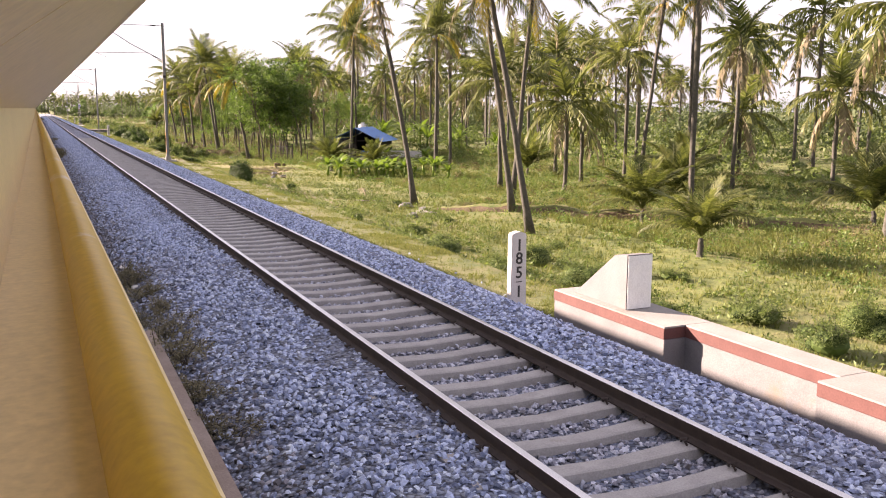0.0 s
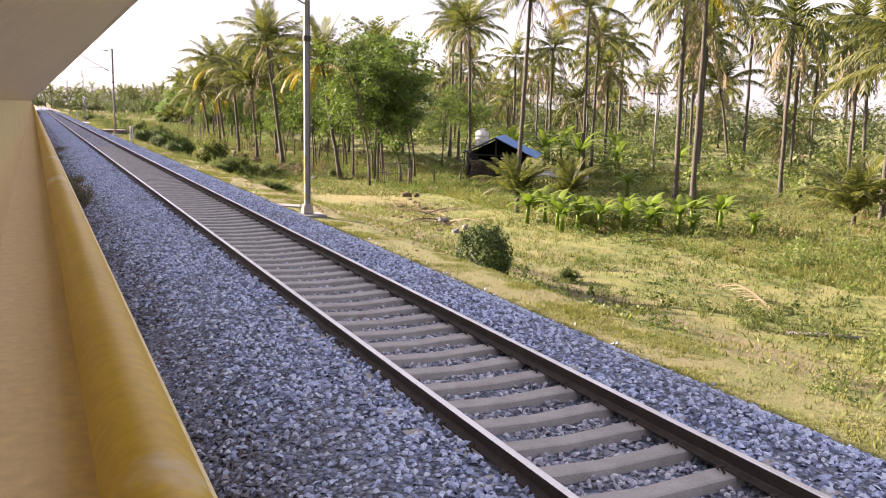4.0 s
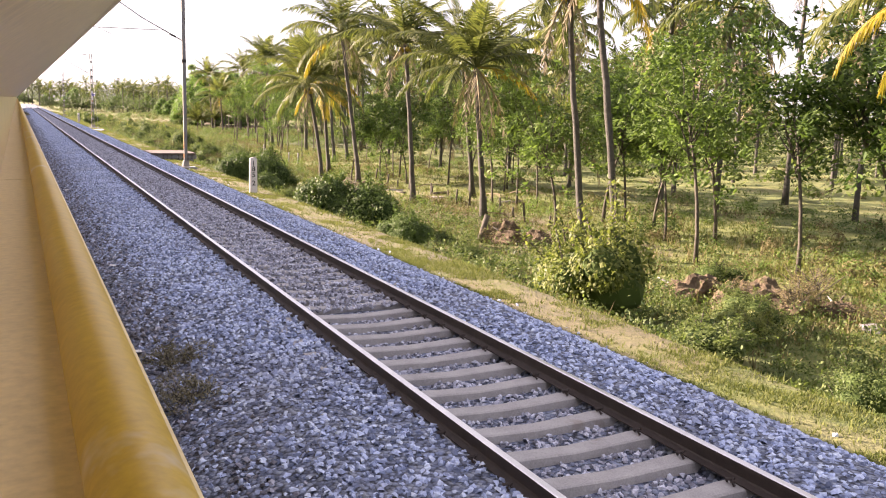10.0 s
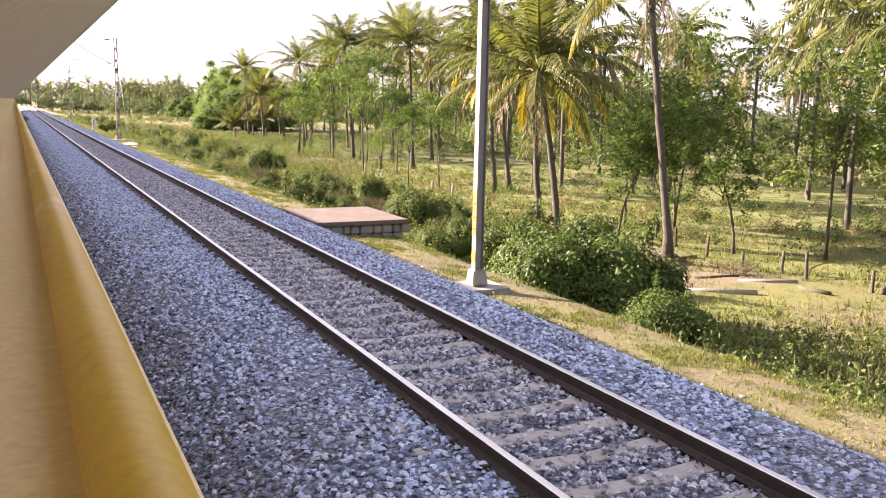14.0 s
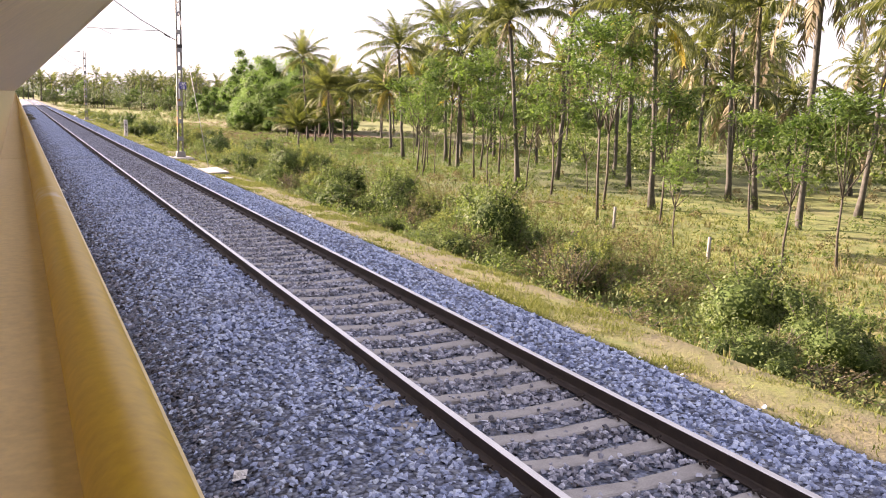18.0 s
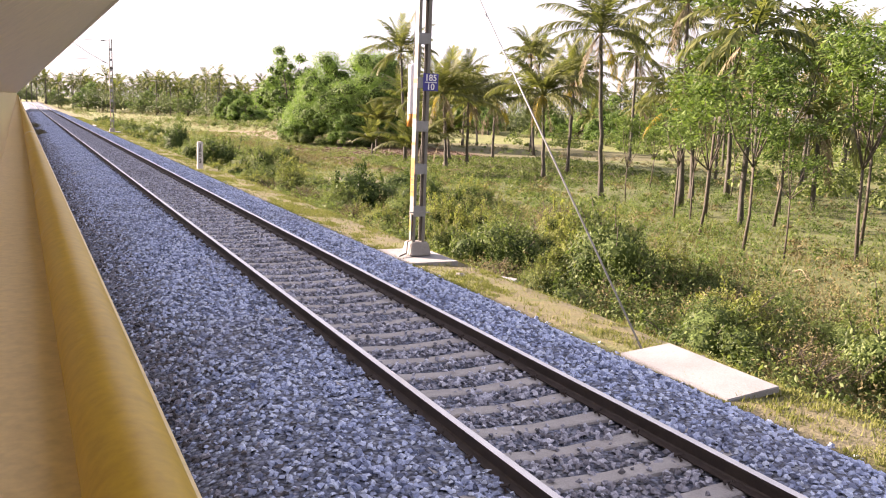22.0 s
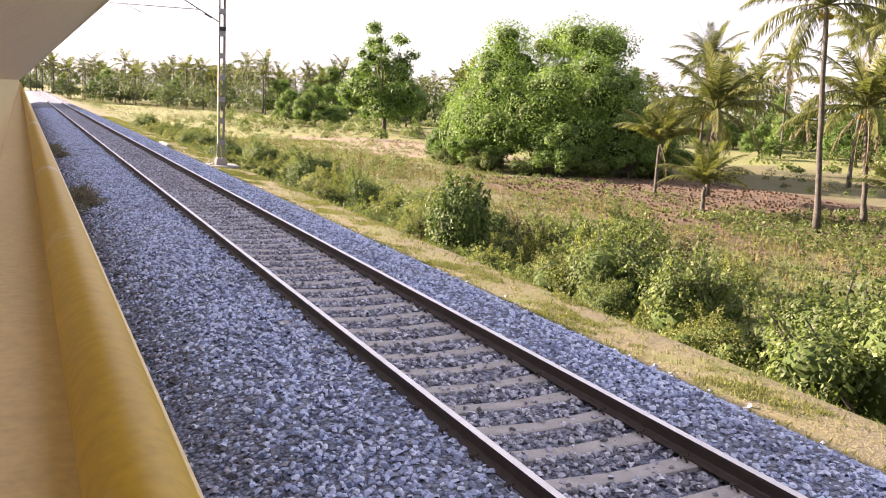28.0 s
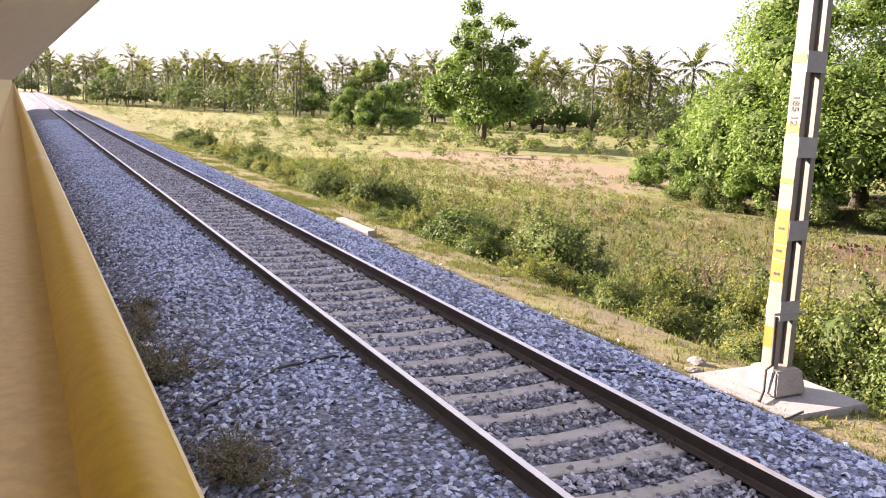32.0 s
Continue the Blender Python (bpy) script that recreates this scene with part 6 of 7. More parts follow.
def parapet():
    """Low bridge wall with set-back middle, red band, flat coping and an end block."""
    w = thing("bridge_parapet", (0, 0, 0), "low whitewashed bridge parapet with red-oxide band", "parapet wall")
    for x0, y0, y1 in ((6.97, 7.72, 10.3), (7.3, 5.35, 7.72), (6.97, 2.9, 5.35), (7.3, 0.4, 2.9), (6.97, -2.2, 0.4)):
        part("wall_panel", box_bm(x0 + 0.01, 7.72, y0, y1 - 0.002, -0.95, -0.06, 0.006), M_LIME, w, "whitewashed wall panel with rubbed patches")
        part("red_band", box_bm(x0, 7.724, y0 - 0.004, y1 + (0.004 if y1 > 10 else -0.006), -0.06, 0.078, 0.006), M_REDBAND, w, "red-oxide painted band")
        part("coping", box_bm(x0 + 0.006, 7.72, y0, y1 - 0.006, 0.078, 0.1, 0.004), M_CONCRETE, w)
    bm = bmesh.new()
    prof = [(8.68, 0.1), (9.95, 0.1), (8.98, 0.82), (8.68, 0.86)]
    vs = [[bm.verts.new((xx, yy, zz)) for yy, zz in prof] for xx in (7.1, 7.52)]
    bm.faces.new(vs[0])
    bm.faces.new(vs[1][::-1])
    for i in range(4):
        bm.faces.new((vs[0][i], vs[1][i], vs[1][(i + 1) % 4], vs[0][(i + 1) % 4]))
    bmesh.ops.recalc_face_normals(bm, faces=bm.faces)
    bmesh.ops.bevel(bm, geom=bm.edges[:], offset=0.012, segments=2, affect="EDGES")
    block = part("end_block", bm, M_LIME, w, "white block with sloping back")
    # end face in a much brighter white than the block's other sides
    part("painted_face", box_bm(7.112, 7.508, 8.676, 8.6805, 0.112, 0.845), M_SIGNWHITE, block, "brighter white end face")


parapet()

gd = thing("bridge_girder", (0, 0, 0), "dusty brown steel edge girder of a short bridge", "girder")
part("top_flange", box_bm(1.1, 1.26, -24, 11.3, -0.2, -0.175, 0.004), M_GIRDER, gd)
part("web", box_bm(1.13, 1.16, -24, 11.28, -0.62, -0.2), M_GIRDER, gd)
for ky in range(16):
    part("stiffener", box_bm(1.16, 1.23, 10.6 - 2.1 * ky, 10.62 - 2.1 * ky, -0.62, -0.2), M_GIRDER, gd)

cv = thing("culvert", (0, 0, 0), "dusty slab over a rough stone culvert head beside the ballast", "culvert")
part("slab", box_bm(7.0, 9.7, 138.7, 141.95, -0.42, -0.3, 0.02), M_SLABRED, cv, "dusty brown-grey concrete slab")
part("core", box_bm(7.1, 9.5, 138.9, 141.8, -1.4, -0.42), M_DIRT, cv)
rs = random.Random(3)
for row in range(3):
    xx = 7.2
    while xx < 9.55:
        ww = rs.uniform(0.22, 0.42)
        bm = box_bm(xx, xx + ww - 0.03, 138.74 + rs.uniform(0, 0.05), 139.0, -0.66 - 0.25 * row, -0.43 - 0.25 * row, 0.03)
        part("stone", bm, M_PALE if rs.random() < 0.7 else M_CONCRETE, cv)
        xx += ww
for row in range(3):
    yy = 138.95
    while yy < 141.7:
        ww = rs.uniform(0.24, 0.42)
        part("stone", box_bm(9.4, 9.58 + rs.uniform(0, 0.06), yy, yy + ww - 0.03, -0.66 - 0.25 * row, -0.43 - 0.25 * row, 0.03), M_CONCRETE, cv)
        yy += ww


def rock(x, y, s, k, label="pale rounded rock in the grass", mat=None):
    bm = bmesh.new()
    bmesh.ops.create_icosphere(bm, subdivisions=3, radius=1.0)
    for v in bm.verts:
        q = v.co.copy()
        v.co *= 1 + 0.35 * noise.noise(q * 1.3 + Vector((k * 5.0, 0, 0))) + 0.2 * noise.noise(q * 3.7 + Vector((k * 3.0, 1, 0)))
        v.co.z *= 0.55
    ob = part("rock", bm, mat or M_LIME)
    ob.matrix_world = pose(x, y, ground_at(x, y) + 0.1 * s, 0, 0, k * 47) @ Matrix.Diagonal((s, s * 0.7, s, 1))
    tagged(ob, label, "rock")


def flat_slab(name, x, y, z, w, l, t, turn, label, mat=None):
    s = tagged(part(name, box_bm(-w / 2, w / 2, -l / 2, l / 2, 0, t, 0.012), mat or M_PALE), label, "concrete slab")
    s.matrix_world = pose(x, y, z, 2, -3, turn)
    return s


flat_slab("cover_slab", 8.2, 190.7, -0.68, 0.95, 2.0, 0.09, 4, "pale concrete cover slab on the grass verge")
flat_slab("cover_slab", 8.05, 186.9, -0.68, 0.35, 0.5, 0.07, 20, "small broken piece of pale concrete slab")
flat_slab("anchor_slab", 10.36, 200.04, -1.33, 0.42, 0.95, 0.1, 40, "weathered concrete anchor block in the grass")
flat_slab("concrete_beam", 7.66, 287.0, -0.7, 0.22, 1.9, 0.24, 5, "pale concrete beam lying beside the ballast", M_CONCRETE)
rock(8.35, 275.3, 0.14, 33, "broken concrete lump by the mast")
rock(8.0, 275.0, 0.1, 34, "broken concrete lump by the mast")
flat_slab("flat_stone", 7.9, 62.4, -0.7, 0.5, 0.9, 0.09, 70, "pale flat stone beside the mast foundation")

# black cable across the ballast
cr = random.Random(8)


def laid_cable(name, pts, label):
    """A cable that dips between the stones it lies on."""
    fine = []
    for a, b in zip(pts, pts[1:]):
        for q in range(6):
            t = q / 6
            fine.append(tuple(u + (v - u) * t + cr.uniform(-0.012, 0.012) for u, v in zip(a, b)))
    fine.append(pts[-1])
    return tagged(tube(name, fine, 0.015, M_BLACK, None, 6), label, "cable")


laid_cable("track_cable", [(0.75, 274.9, -0.41), (0.94, 274.98, -0.405), (1.34, 274.79, -0.42), (1.79, 274.88, -0.27), (2.43, 275.31, -0.16), (3.01, 275.52, -0.155), (3.4, 275.43, -0.15)], "black cable lying across the ballast")
laid_cable("cable_end", [(5.4, 274.3, -0.15), (6.09, 273.88, -0.15), (6.48, 273.58, -0.2), (6.9, 273.1, -0.32), (7.4, 272.95, -0.56), (7.9, 273.1, -0.57)], "black earthing cable leading to the mast foot")

# weeds and litter between the tracks
rw = random.Random(12)
WEEDS = [(1.3, 66.5), (1.4, 69.8), (1.25, 61.6), (1.4, 69.6), (1.15, 70.3), (1.45, 258.2), (1.6, 257.4), (1.3, 276.4), (1.5, 273.2), (1.4, 10.2), (1.55, 13.1), (1.4, 7.6), (1.5, 279.0), (1.45, 93.3),
         (1.55, 94.6), (1.4, 15.7), (1.35, 8.8), (1.45, 11.6), (1.3, 63.3), (1.35, 259.4), (1.4, 278.0), (1.2, 256.6), (1.5, 14.5), (1.1, 85.2), (1.3, 64.8), (1.2, 277.2), (1.1, 12.6)]
WEEDS += [(1.29, 65.4), (1.2, 67.9), (1.38, 63.0), (1.2, 69.2), (1.65, 257.0), (1.5, 258.9), (1.55, 273.4), (1.32, 276.0), (1.45, 15.9)]
TRACK_WEEDS = [bush_mesh(225 + i, 1.0, 1.0, 12, 2400, 0.055, M_DUSTWEED, 30) for i in range(2)]
for i, (x, y) in enumerate(WEEDS):
    fol, stems, core = TRACK_WEEDS[i % 2]
    b = thing("trackside_weed", (x, y, bed_z(x) - 0.04), "low dusty weed growing between the tracks", "weed", "weeds between the tracks", turn=i * 71 % 360)
    b.scale = (rw.uniform(0.28, 0.44), rw.uniform(0.4, 0.65), rw.uniform(0.26, 0.46))
    part("foliage", fol, None, b)
    part("twig_frame", stems, None, b)


def litter(x, y, k, size):
    bm = bmesh.new()
    bmesh.ops.create_grid(bm, x_segments=5, y_segments=4, size=0.5)
    for v in bm.verts:
        v.co.z = 0.22 * noise.noise((v.co.x * 4, v.co.y * 4, k * 3.1))
        v.co.x += 0.12 * noise.noise((v.co.x * 3, v.co.y * 3, k + 9.0))
    geom = bmesh.ops.solidify(bm, geom=bm.faces[:], thickness=0.02)
    ob = part("litter", bm, M_PAPER)
    ob.matrix_world = pose(x, y, bed_z(x) + 0.05, 8, 5, k * 61) @ Matrix.Diagonal((size, size * 0.7, size, 1))
    tagged(ob, "crumpled scrap of white plastic or paper", "litter", "litter on the ballast")


for i, (x, y) in enumerate([(1.41, 117.0), (1.5, 101.5), (1.44, 83.5), (1.27, 84.8), (1.86, 218.6), (1.29, 256.7), (1.36, 277.4), (1.18, 273.2), (1.29, 72.9), (1.45, 72.3), (1.54, 156.1), (1.02, 166.5), (1.25, 180.9), (1.27, 180.4), (1.1, 199.6), (1.35, 35.3), (1.2, 257.5), (1.3, 10.6), (1.38, 8.9), (0.98, 123.9), (1.04, 125.8), (1.46, 133.1), (1.4, 15.4), (1.39, 17.5), (1.58, 65.8), (1.46, 65.5), (1.53, 67.8), (1.42, 36.5), (1.5, 67.4), (1.36, 65.2), (1.5, 65.6), (1.25, 95.6)]):
    litter(x, y, i, 0.24 if y in (256.7, 273.2, 123.9) else 0.13 + 0.03 * (i % 3))

# ---- the farm ----


def hut():
    h = thing("farm_hut", (30.4, 93.4, -2.7), "dark open-fronted farm hut with blue sheet roof and white side wall", "hut", turn=-33.9)
    wid, dep, ridge, rh = 4.7, 7.6, 2.24, 3.46
    for (u0, z0), (u1, z1), lb in (((-0.3, 2.26), (ridge, rh), "ribbed blue roof sheet"), ((ridge, rh), (wid + 0.75, 1.95), "ribbed blue roof sheet with sagging eave")):
        nu, nv = 7, 72
        top = []
        for j in range(nv + 1):
            v = -0.45 + (dep + 0.75) * j / nv
            for i in range(nu + 1):
                t = i / nu
                z = z0 + (z1 - z0) * t - 0.05 * math.sin(math.pi * t) + (0.022 if j % 3 == 0 else 0.0) + 0.02 * noise.noise((u0 + t * 3, v * 1.3, 5.0))
                top.append((u0 + (u1 - u0) * t, v, z))
        m, w = len(top), nu + 1
        faces = []
        for j in range(nv):
            for i in range(nu):
                a, b, c, d = j * w + i, j * w + i + 1, (j + 1) * w + i + 1, (j + 1) * w + i
                faces += [(a, b, c, d), (m + d, m + c, m + b, m + a)]
        for i in range(nu):
            faces += [(i, m + i, m + i + 1, i + 1), (nv * w + i + 1, m + nv * w + i + 1, m + nv * w + i, nv * w + i)]
        for j in range(nv):
            faces += [(j * w, (j + 1) * w, m + (j + 1) * w, m + j * w), (j * w + nu, m + j * w + nu, m + (j + 1) * w + nu, (j + 1) * w + nu)]
        part("roof_sheet", make_mesh("roof_sheet", top + [(x, y, z - 0.025) for x, y, z in top], faces, M_TARP), None, h, lb)
    part("back_wall", box_bm(0.1, wid - 0.1, dep - 0.1, dep, 0, 2.1), M_PLANK, h)
    part("side_wall", box_bm(0.0, 0.1, 0.35, dep, 0, 2.22), M_TANK, h, "white painted side wall")
    for v0 in (1.5, 4.9):
        # dark panel on the wall, the opening's shade put into its colour
        wd = part("window", box_bm(-0.012, 0.0, v0, v0 + 0.75, 1.15, 1.95), M_PLANK, h, "dark panel painted for a shaded window opening")
        for vv in (v0 - 0.06, v0 + 0.75):
            part("frame", box_bm(-0.03, 0.0, vv, vv + 0.06, 1.1, 2.0), M_TWIG, wd)
    part("side_wall", box_bm(wid - 0.1, wid, 0.2, dep, 0, 1.98), M_PLANK, h, "dark boarded side wall")
    for v in (dep - 0.1,):
        bm = bmesh.new()
        vs = [bm.verts.new(q) for q in ((0.1, v, 2.1), (wid - 0.1, v, 2.1), (wid - 0.1, v, 2.2), (ridge, v, rh - 0.12), (0.1, v, 2.28))]
        r = bmesh.ops.extrude_face_region(bm, geom=[bm.faces.new(vs)])
        bmesh.ops.translate(bm, verts=[e for e in r["geom"] if isinstance(e, bmesh.types.BMVert)], vec=(0, 0.08, 0))
        bmesh.ops.recalc_face_normals(bm, faces=bm.faces[:])
        part("gable", bm, M_PLANK, h)
    for u, zt in ((0.06, 2.3), (ridge, rh - 0.05), (wid - 0.05, 2.1)):
        tube("post", [(u, 0, -0.1), (u + 0.03, 0, zt)], 0.07, M_PLANK, h, 7)
    for q0, q1 in (((-0.25, -0.3, 2.22), (ridge, -0.3, rh - 0.06)), ((ridge, -0.3, rh - 0.06), (wid + 0.6, -0.3, 1.95)), ((0.05, -0.05, 2.1), (wid, -0.05, 2.0))):
        tube("rafter", [q0, q1], 0.045, M_PLANK, h, 6)
    tube("rail", [(-1.5, 4.0, 1.6), (-0.15, 1.0, 1.25)], 0.05, M_PLANK, h, 6)
    tube("brace", [(-1.3, 3.4, 0.0), (-0.5, 1.8, 1.3)], 0.03, M_PLANK, h, 6)
    rb = random.Random(4)
    row = 0
    while row < 15:
        u = 0.3 + rb.uniform(0, 0.08)
        z = 0.06 + 0.108 * row
        while u < 2.1 and z < 1.75 - 0.12 * math.sin(u * 2.2 + 1):
            r = rb.uniform(0.042, 0.066)
            u += r
            v0 = 0.12 + rb.uniform(-0.05, 0.12)
            tube("firewood", [(u, v0, z + rb.uniform(-0.015, 0.015)), (u + rb.uniform(-0.05, 0.05), v0 + 0.6, z)], [r, r * 0.95], rb.choice((M_TWIG, M_BRICK, M_BARK)), h, 7)
            u += r + 0.006
        row += 1
    return h


hut()


def drum(x, y):
    d = thing("plastic_drum", (x, y, ground_at(x, y) - 0.02), "blue plastic drum standing in the hut", "drum")
    pts = [(0, 0, z) for z in (0, 0.06, 0.3, 0.33, 0.36, 0.6, 0.63, 0.66, 0.88, 0.92)]
    tube("body", pts, [0.27, 0.29, 0.29, 0.305, 0.29, 0.29, 0.305, 0.29, 0.28, 0.24], M_BLUEPL, d, 18)
    tube("lid", [(0, 0, 0.92), (0, 0, 0.95)], 0.25, M_BLUEPL, d, 18)


drum(33.14, 92.28)
drum(33.8, 91.9)
box = tagged(part("white_crate", box_bm(-0.6, 0.6, -0.4, 0.4, 0, 0.75, 0.03), M_TANK), "white rectangular tub beside the hut", "tub")
box.matrix_world = pose(35.1, 90.0, ground_at(35.1, 90.0) - 0.02, 0, 0, -34)


def low_wall():
    w = thing("low_wall", (36.0, 91.2, ground_at(36.0, 91.2) - 0.05), "low whitewashed block wall beside the hut", "wall", turn=-30)
    for i in range(4):
        for r in range(3):
            part("block", box_bm(i * 0.9 + 0.004, i * 0.9 + 0.895, 0, 0.2, 0.3 * r + 0.004, 0.3 * r + 0.296, 0.01), M_WHITE, w)


low_wall()
rr_ = random.Random(31)
for i in range(26):
    px, py = 31.2 + rr_.uniform(0, 3.6), 0
    py = 93.0 - 0.66 * (px - 31.2) - rr_.uniform(0.2, 1.6)
    bl = tagged(part("loose_brick", box_bm(-0.115, 0.115, -0.055, 0.055, -0.035, 0.035, 0.006), M_BRICK), "loose dark brick in the heap by the hut", "brick", "heap of bricks")
    bl.matrix_world = pose(px, py, ground_at(px, py) + rr_.uniform(0.04, 0.3), rr_.uniform(-40, 40), rr_.uniform(-40, 40), rr_.uniform(0, 180)) @ Matrix.Scale(1.5, 4)


def water_tank(x, y):
    t = thing("water_tank", (x, y, ground_at(x, y)), "white plastic water tank on a steel stand", "water tank")
    for dx in (-0.6, 0.6):
        for dy in (-0.6, 0.6):
            tube("leg", [(dx, dy, -0.1), (dx * 0.95, dy * 0.95, 2.2)], 0.04, M_DARK, t, 6)
    part("platform", box_bm(-0.75, 0.75, -0.75, 0.75, 2.2, 2.28), M_DARK, t)
    tube("barrel", [(0, 0, z) for z in (2.28, 2.34, 2.7, 2.74, 2.78, 3.15, 3.19, 3.23, 3.5, 3.68, 3.76)], [0.6, 0.64, 0.64, 0.66, 0.64, 0.64, 0.66, 0.64, 0.6, 0.38, 0.2], M_TANK, t, 20)
    tube("cap", [(0, 0, 3.76), (0, 0, 3.84)], 0.2, M_TANK, t, 14)


water_tank(37.6, 104.6)


def gate():
    g = thing("iron_gate", (22.9, 93.0, ground_at(22.9, 93.0) - 0.03), "black iron barred gate between posts", "gate", turn=-50)
    for u in (0, 2.75):
        part("post", box_bm(u - 0.06, u + 0.06, -0.06, 0.06, 0, 1.9), M_DARK, g)
    for z in (0.15, 0.85, 1.6):
        part("rail", box_bm(0.06, 2.69, -0.02, 0.02, z, z + 0.05), M_DARK, g)
    for i in range(14):
        tube("bar", [(0.2 + 0.18 * i, 0, 0.1), (0.2 + 0.18 * i, 0, 1.7)], 0.02, M_DARK, g, 5)


gate()


def stub(name, x, y, h, r, label, lean=0.0, mat=None, k=0):
    rr = random.Random(k)
    pts = [(lean * s * h, 0.3 * lean * s * h, h * s - 0.1) for s in (0, 0.35, 0.7, 1.0)]
    ob = tube(name, pts, [r * 1.15, r, r * rr.uniform(0.9, 1.05), r * 0.9], mat or M_TWIG, None, 8)
    ob.location = (x, y, ground_at(x, y))
    return tagged(ob, label, "post" if "post" in name else "stump")


rp = random.Random(9)
for i in range(16):
    s = i / 15
    stub("fence_post", 22.6 + 1.6 * s + rp.uniform(-0.3, 0.3), 119 + 27 * s + rp.uniform(-0.5, 0.5), rp.uniform(0.6, 1.15), 0.06, "rough wooden fence post in the grass", rp.uniform(-0.15, 0.15), None, i)
for x, y in ((23.1, 165.5), (23.3, 163.1), (24.9, 181.9), (22.9, 173.5)):
    stub("stone_post", x, y, 1.1, 0.07, "grey stone fence post standing in grass", 0.02, M_CONCRETE, int(y))
for x, y in ((25.9, 89.6), (28.4, 90.4), (24.4, 90.7)):
    stub("wood_post", x, y, 1.4, 0.06, "thin wooden post near the hut", 0.05, None, int(x))
stub("tree_stump", 16.6, 114.8, 1.2, 0.13, "broken leaning tree stump on the bank", 0.35, None, 3)
stub("tree_stump", 21.2, 179.7, 0.5, 0.2, "short dark cut stump in grass", 0.1, None, 5)


def log(x, y, l, r, turn, label, mat=None):
    ob = tube("log", [(0, 0, r * 0.8), (l * 0.5, 0.05, r * 0.9), (l, -0.05, r * 0.75)], [r, r * 0.95, r * 0.85], mat or M_TWIG, None, 9)
    ob.matrix_world = pose(x, y, ground_at(x, y) - 0.03, 0, 0, turn)
    return tagged(ob, label, "log")


log(20.7, 82.9, 0.55, 0.19, -20, "dark brown cut log on the grass", M_ROOTS)
log(21.5, 82.5, 0.3, 0.15, 60, "short dark cut log", M_ROOTS)
log(20.0, 135.8, 2.6, 0.1, 150, "pale fallen branch by the palms", M_CONCRETE)
log(21.2, 141.4, 2.2, 0.09, 20, "fallen dry branch by a palm")
for q, (lx, ly, ll, lt) in enumerate(((21.6, 138.2, 1.6, 170), (22.6, 136.6, 1.9, 155), (23.8, 134.4, 1.4, 30), (24.6, 131.6, 2.0, 160), (22.0, 134.8, 1.1, 100), (25.6, 128.8, 1.7, 15), (21.2, 127.6, 1.5, 140), (17.4, 67.6, 1.2, 60))):
    log(lx, ly, ll, 0.06 + 0.015 * (q % 3), lt, "pale dry branch lying on the ground", M_CONCRETE if q % 2 else None)
log(16.9, 48.4, 2.0, 0.05, -35, "thin pale fallen branch", M_CONCRETE)
log(18.1, 41.6, 1.3, 0.12, -60, "pale twisted driftwood piece", M_CONCRETE)


for k, (x, y, s) in enumerate(((18.7, 44.5, 0.42), (17.0, 39.7, 0.4), (18.9, 42.6, 0.3), (24.6, 86.7, 0.5), (17.6, 70.4, 0.35), (16.6, 66.8, 0.25), (17.6, 259.8, 0.3), (8.3, 198.0, 0.12), (9.0, 191.5, 0.1), (19.4, 97.5, 0.3), (20.0, 99.2, 0.35))):
    rock(x, y, s, k, mat=M_HUSK if y == 86.7 else None, label="brown weathered boulder in the grass" if y == 86.7 else "pale rounded rock in the grass")
for k, (x, y, s) in enumerate(((18.4, 102.6, 0.9), (19.2, 101.4, 0.7), (17.6, 113.9, 0.8), (33.0, 90.8, 0.5), (34.6, 90.5, 0.6))):
    rock(x, y, s, k + 20, "heap of earth, roots and rubble", M_ROOTS)


def earth_heap(x, y, w, h, k):
    """A heap of dug earth with roots and stones sticking out."""
    e = thing("earth_heap", (x, y, ground_at(x, y) - 0.1), "heap of dug earth with dry roots and stones", "earth heap", "earth heaps", turn=k * 40)
    bm = bmesh.new()
    bmesh.ops.create_icosphere(bm, subdivisions=4, radius=1.0)
    for v in bm.verts:
        q = v.co.copy()
        g = 1 + 0.4 * noise.noise(q * 1.6 + Vector((k * 7.0, 0, 0))) + 0.22 * noise.noise(q * 5.0 + Vector((k, 2, 0)))
        v.co = Vector((q.x * w * g, q.y * w * 0.75 * g, max(-0.05, q.z) * h * g))
    part("soil", bm, M_ROOTS, e, "clotted brown earth")
    rr = random.Random(k + 60)
    for i in range(9):
        a, r = rr.uniform(0, 6.28), rr.uniform(0.2, 0.85) * w
        p0 = Vector((r * math.cos(a), r * 0.75 * math.sin(a), h * 0.5 * (1 - r / w)))
        p1 = p0 + Vector((rr.uniform(-0.7, 0.7), rr.uniform(-0.5, 0.5), rr.uniform(0.1, 0.55)))
        tube("root", [p0, (p0 + p1) / 2 + Vector((0, 0, 0.1)), p1], [0.05, 0.035, 0.015], M_CONCRETE if i % 3 == 0 else M_TWIG, e, 6)
    return e


for k, (x, y, w, h) in enumerate(((18.2, 103.9, 1.0, 0.75), (19.6, 102.6, 1.15, 0.8), (20.9, 101.0, 0.9, 0.5), (17.5, 114.4, 0.8, 0.9), (18.4, 113.2, 0.7, 0.7), (21.3, 141.6, 0.9, 0.4), (33.6, 89.4, 1.1, 0.5), (35.4, 88.4, 1.2, 0.45))):
    earth_heap(x, y, w, h, k)


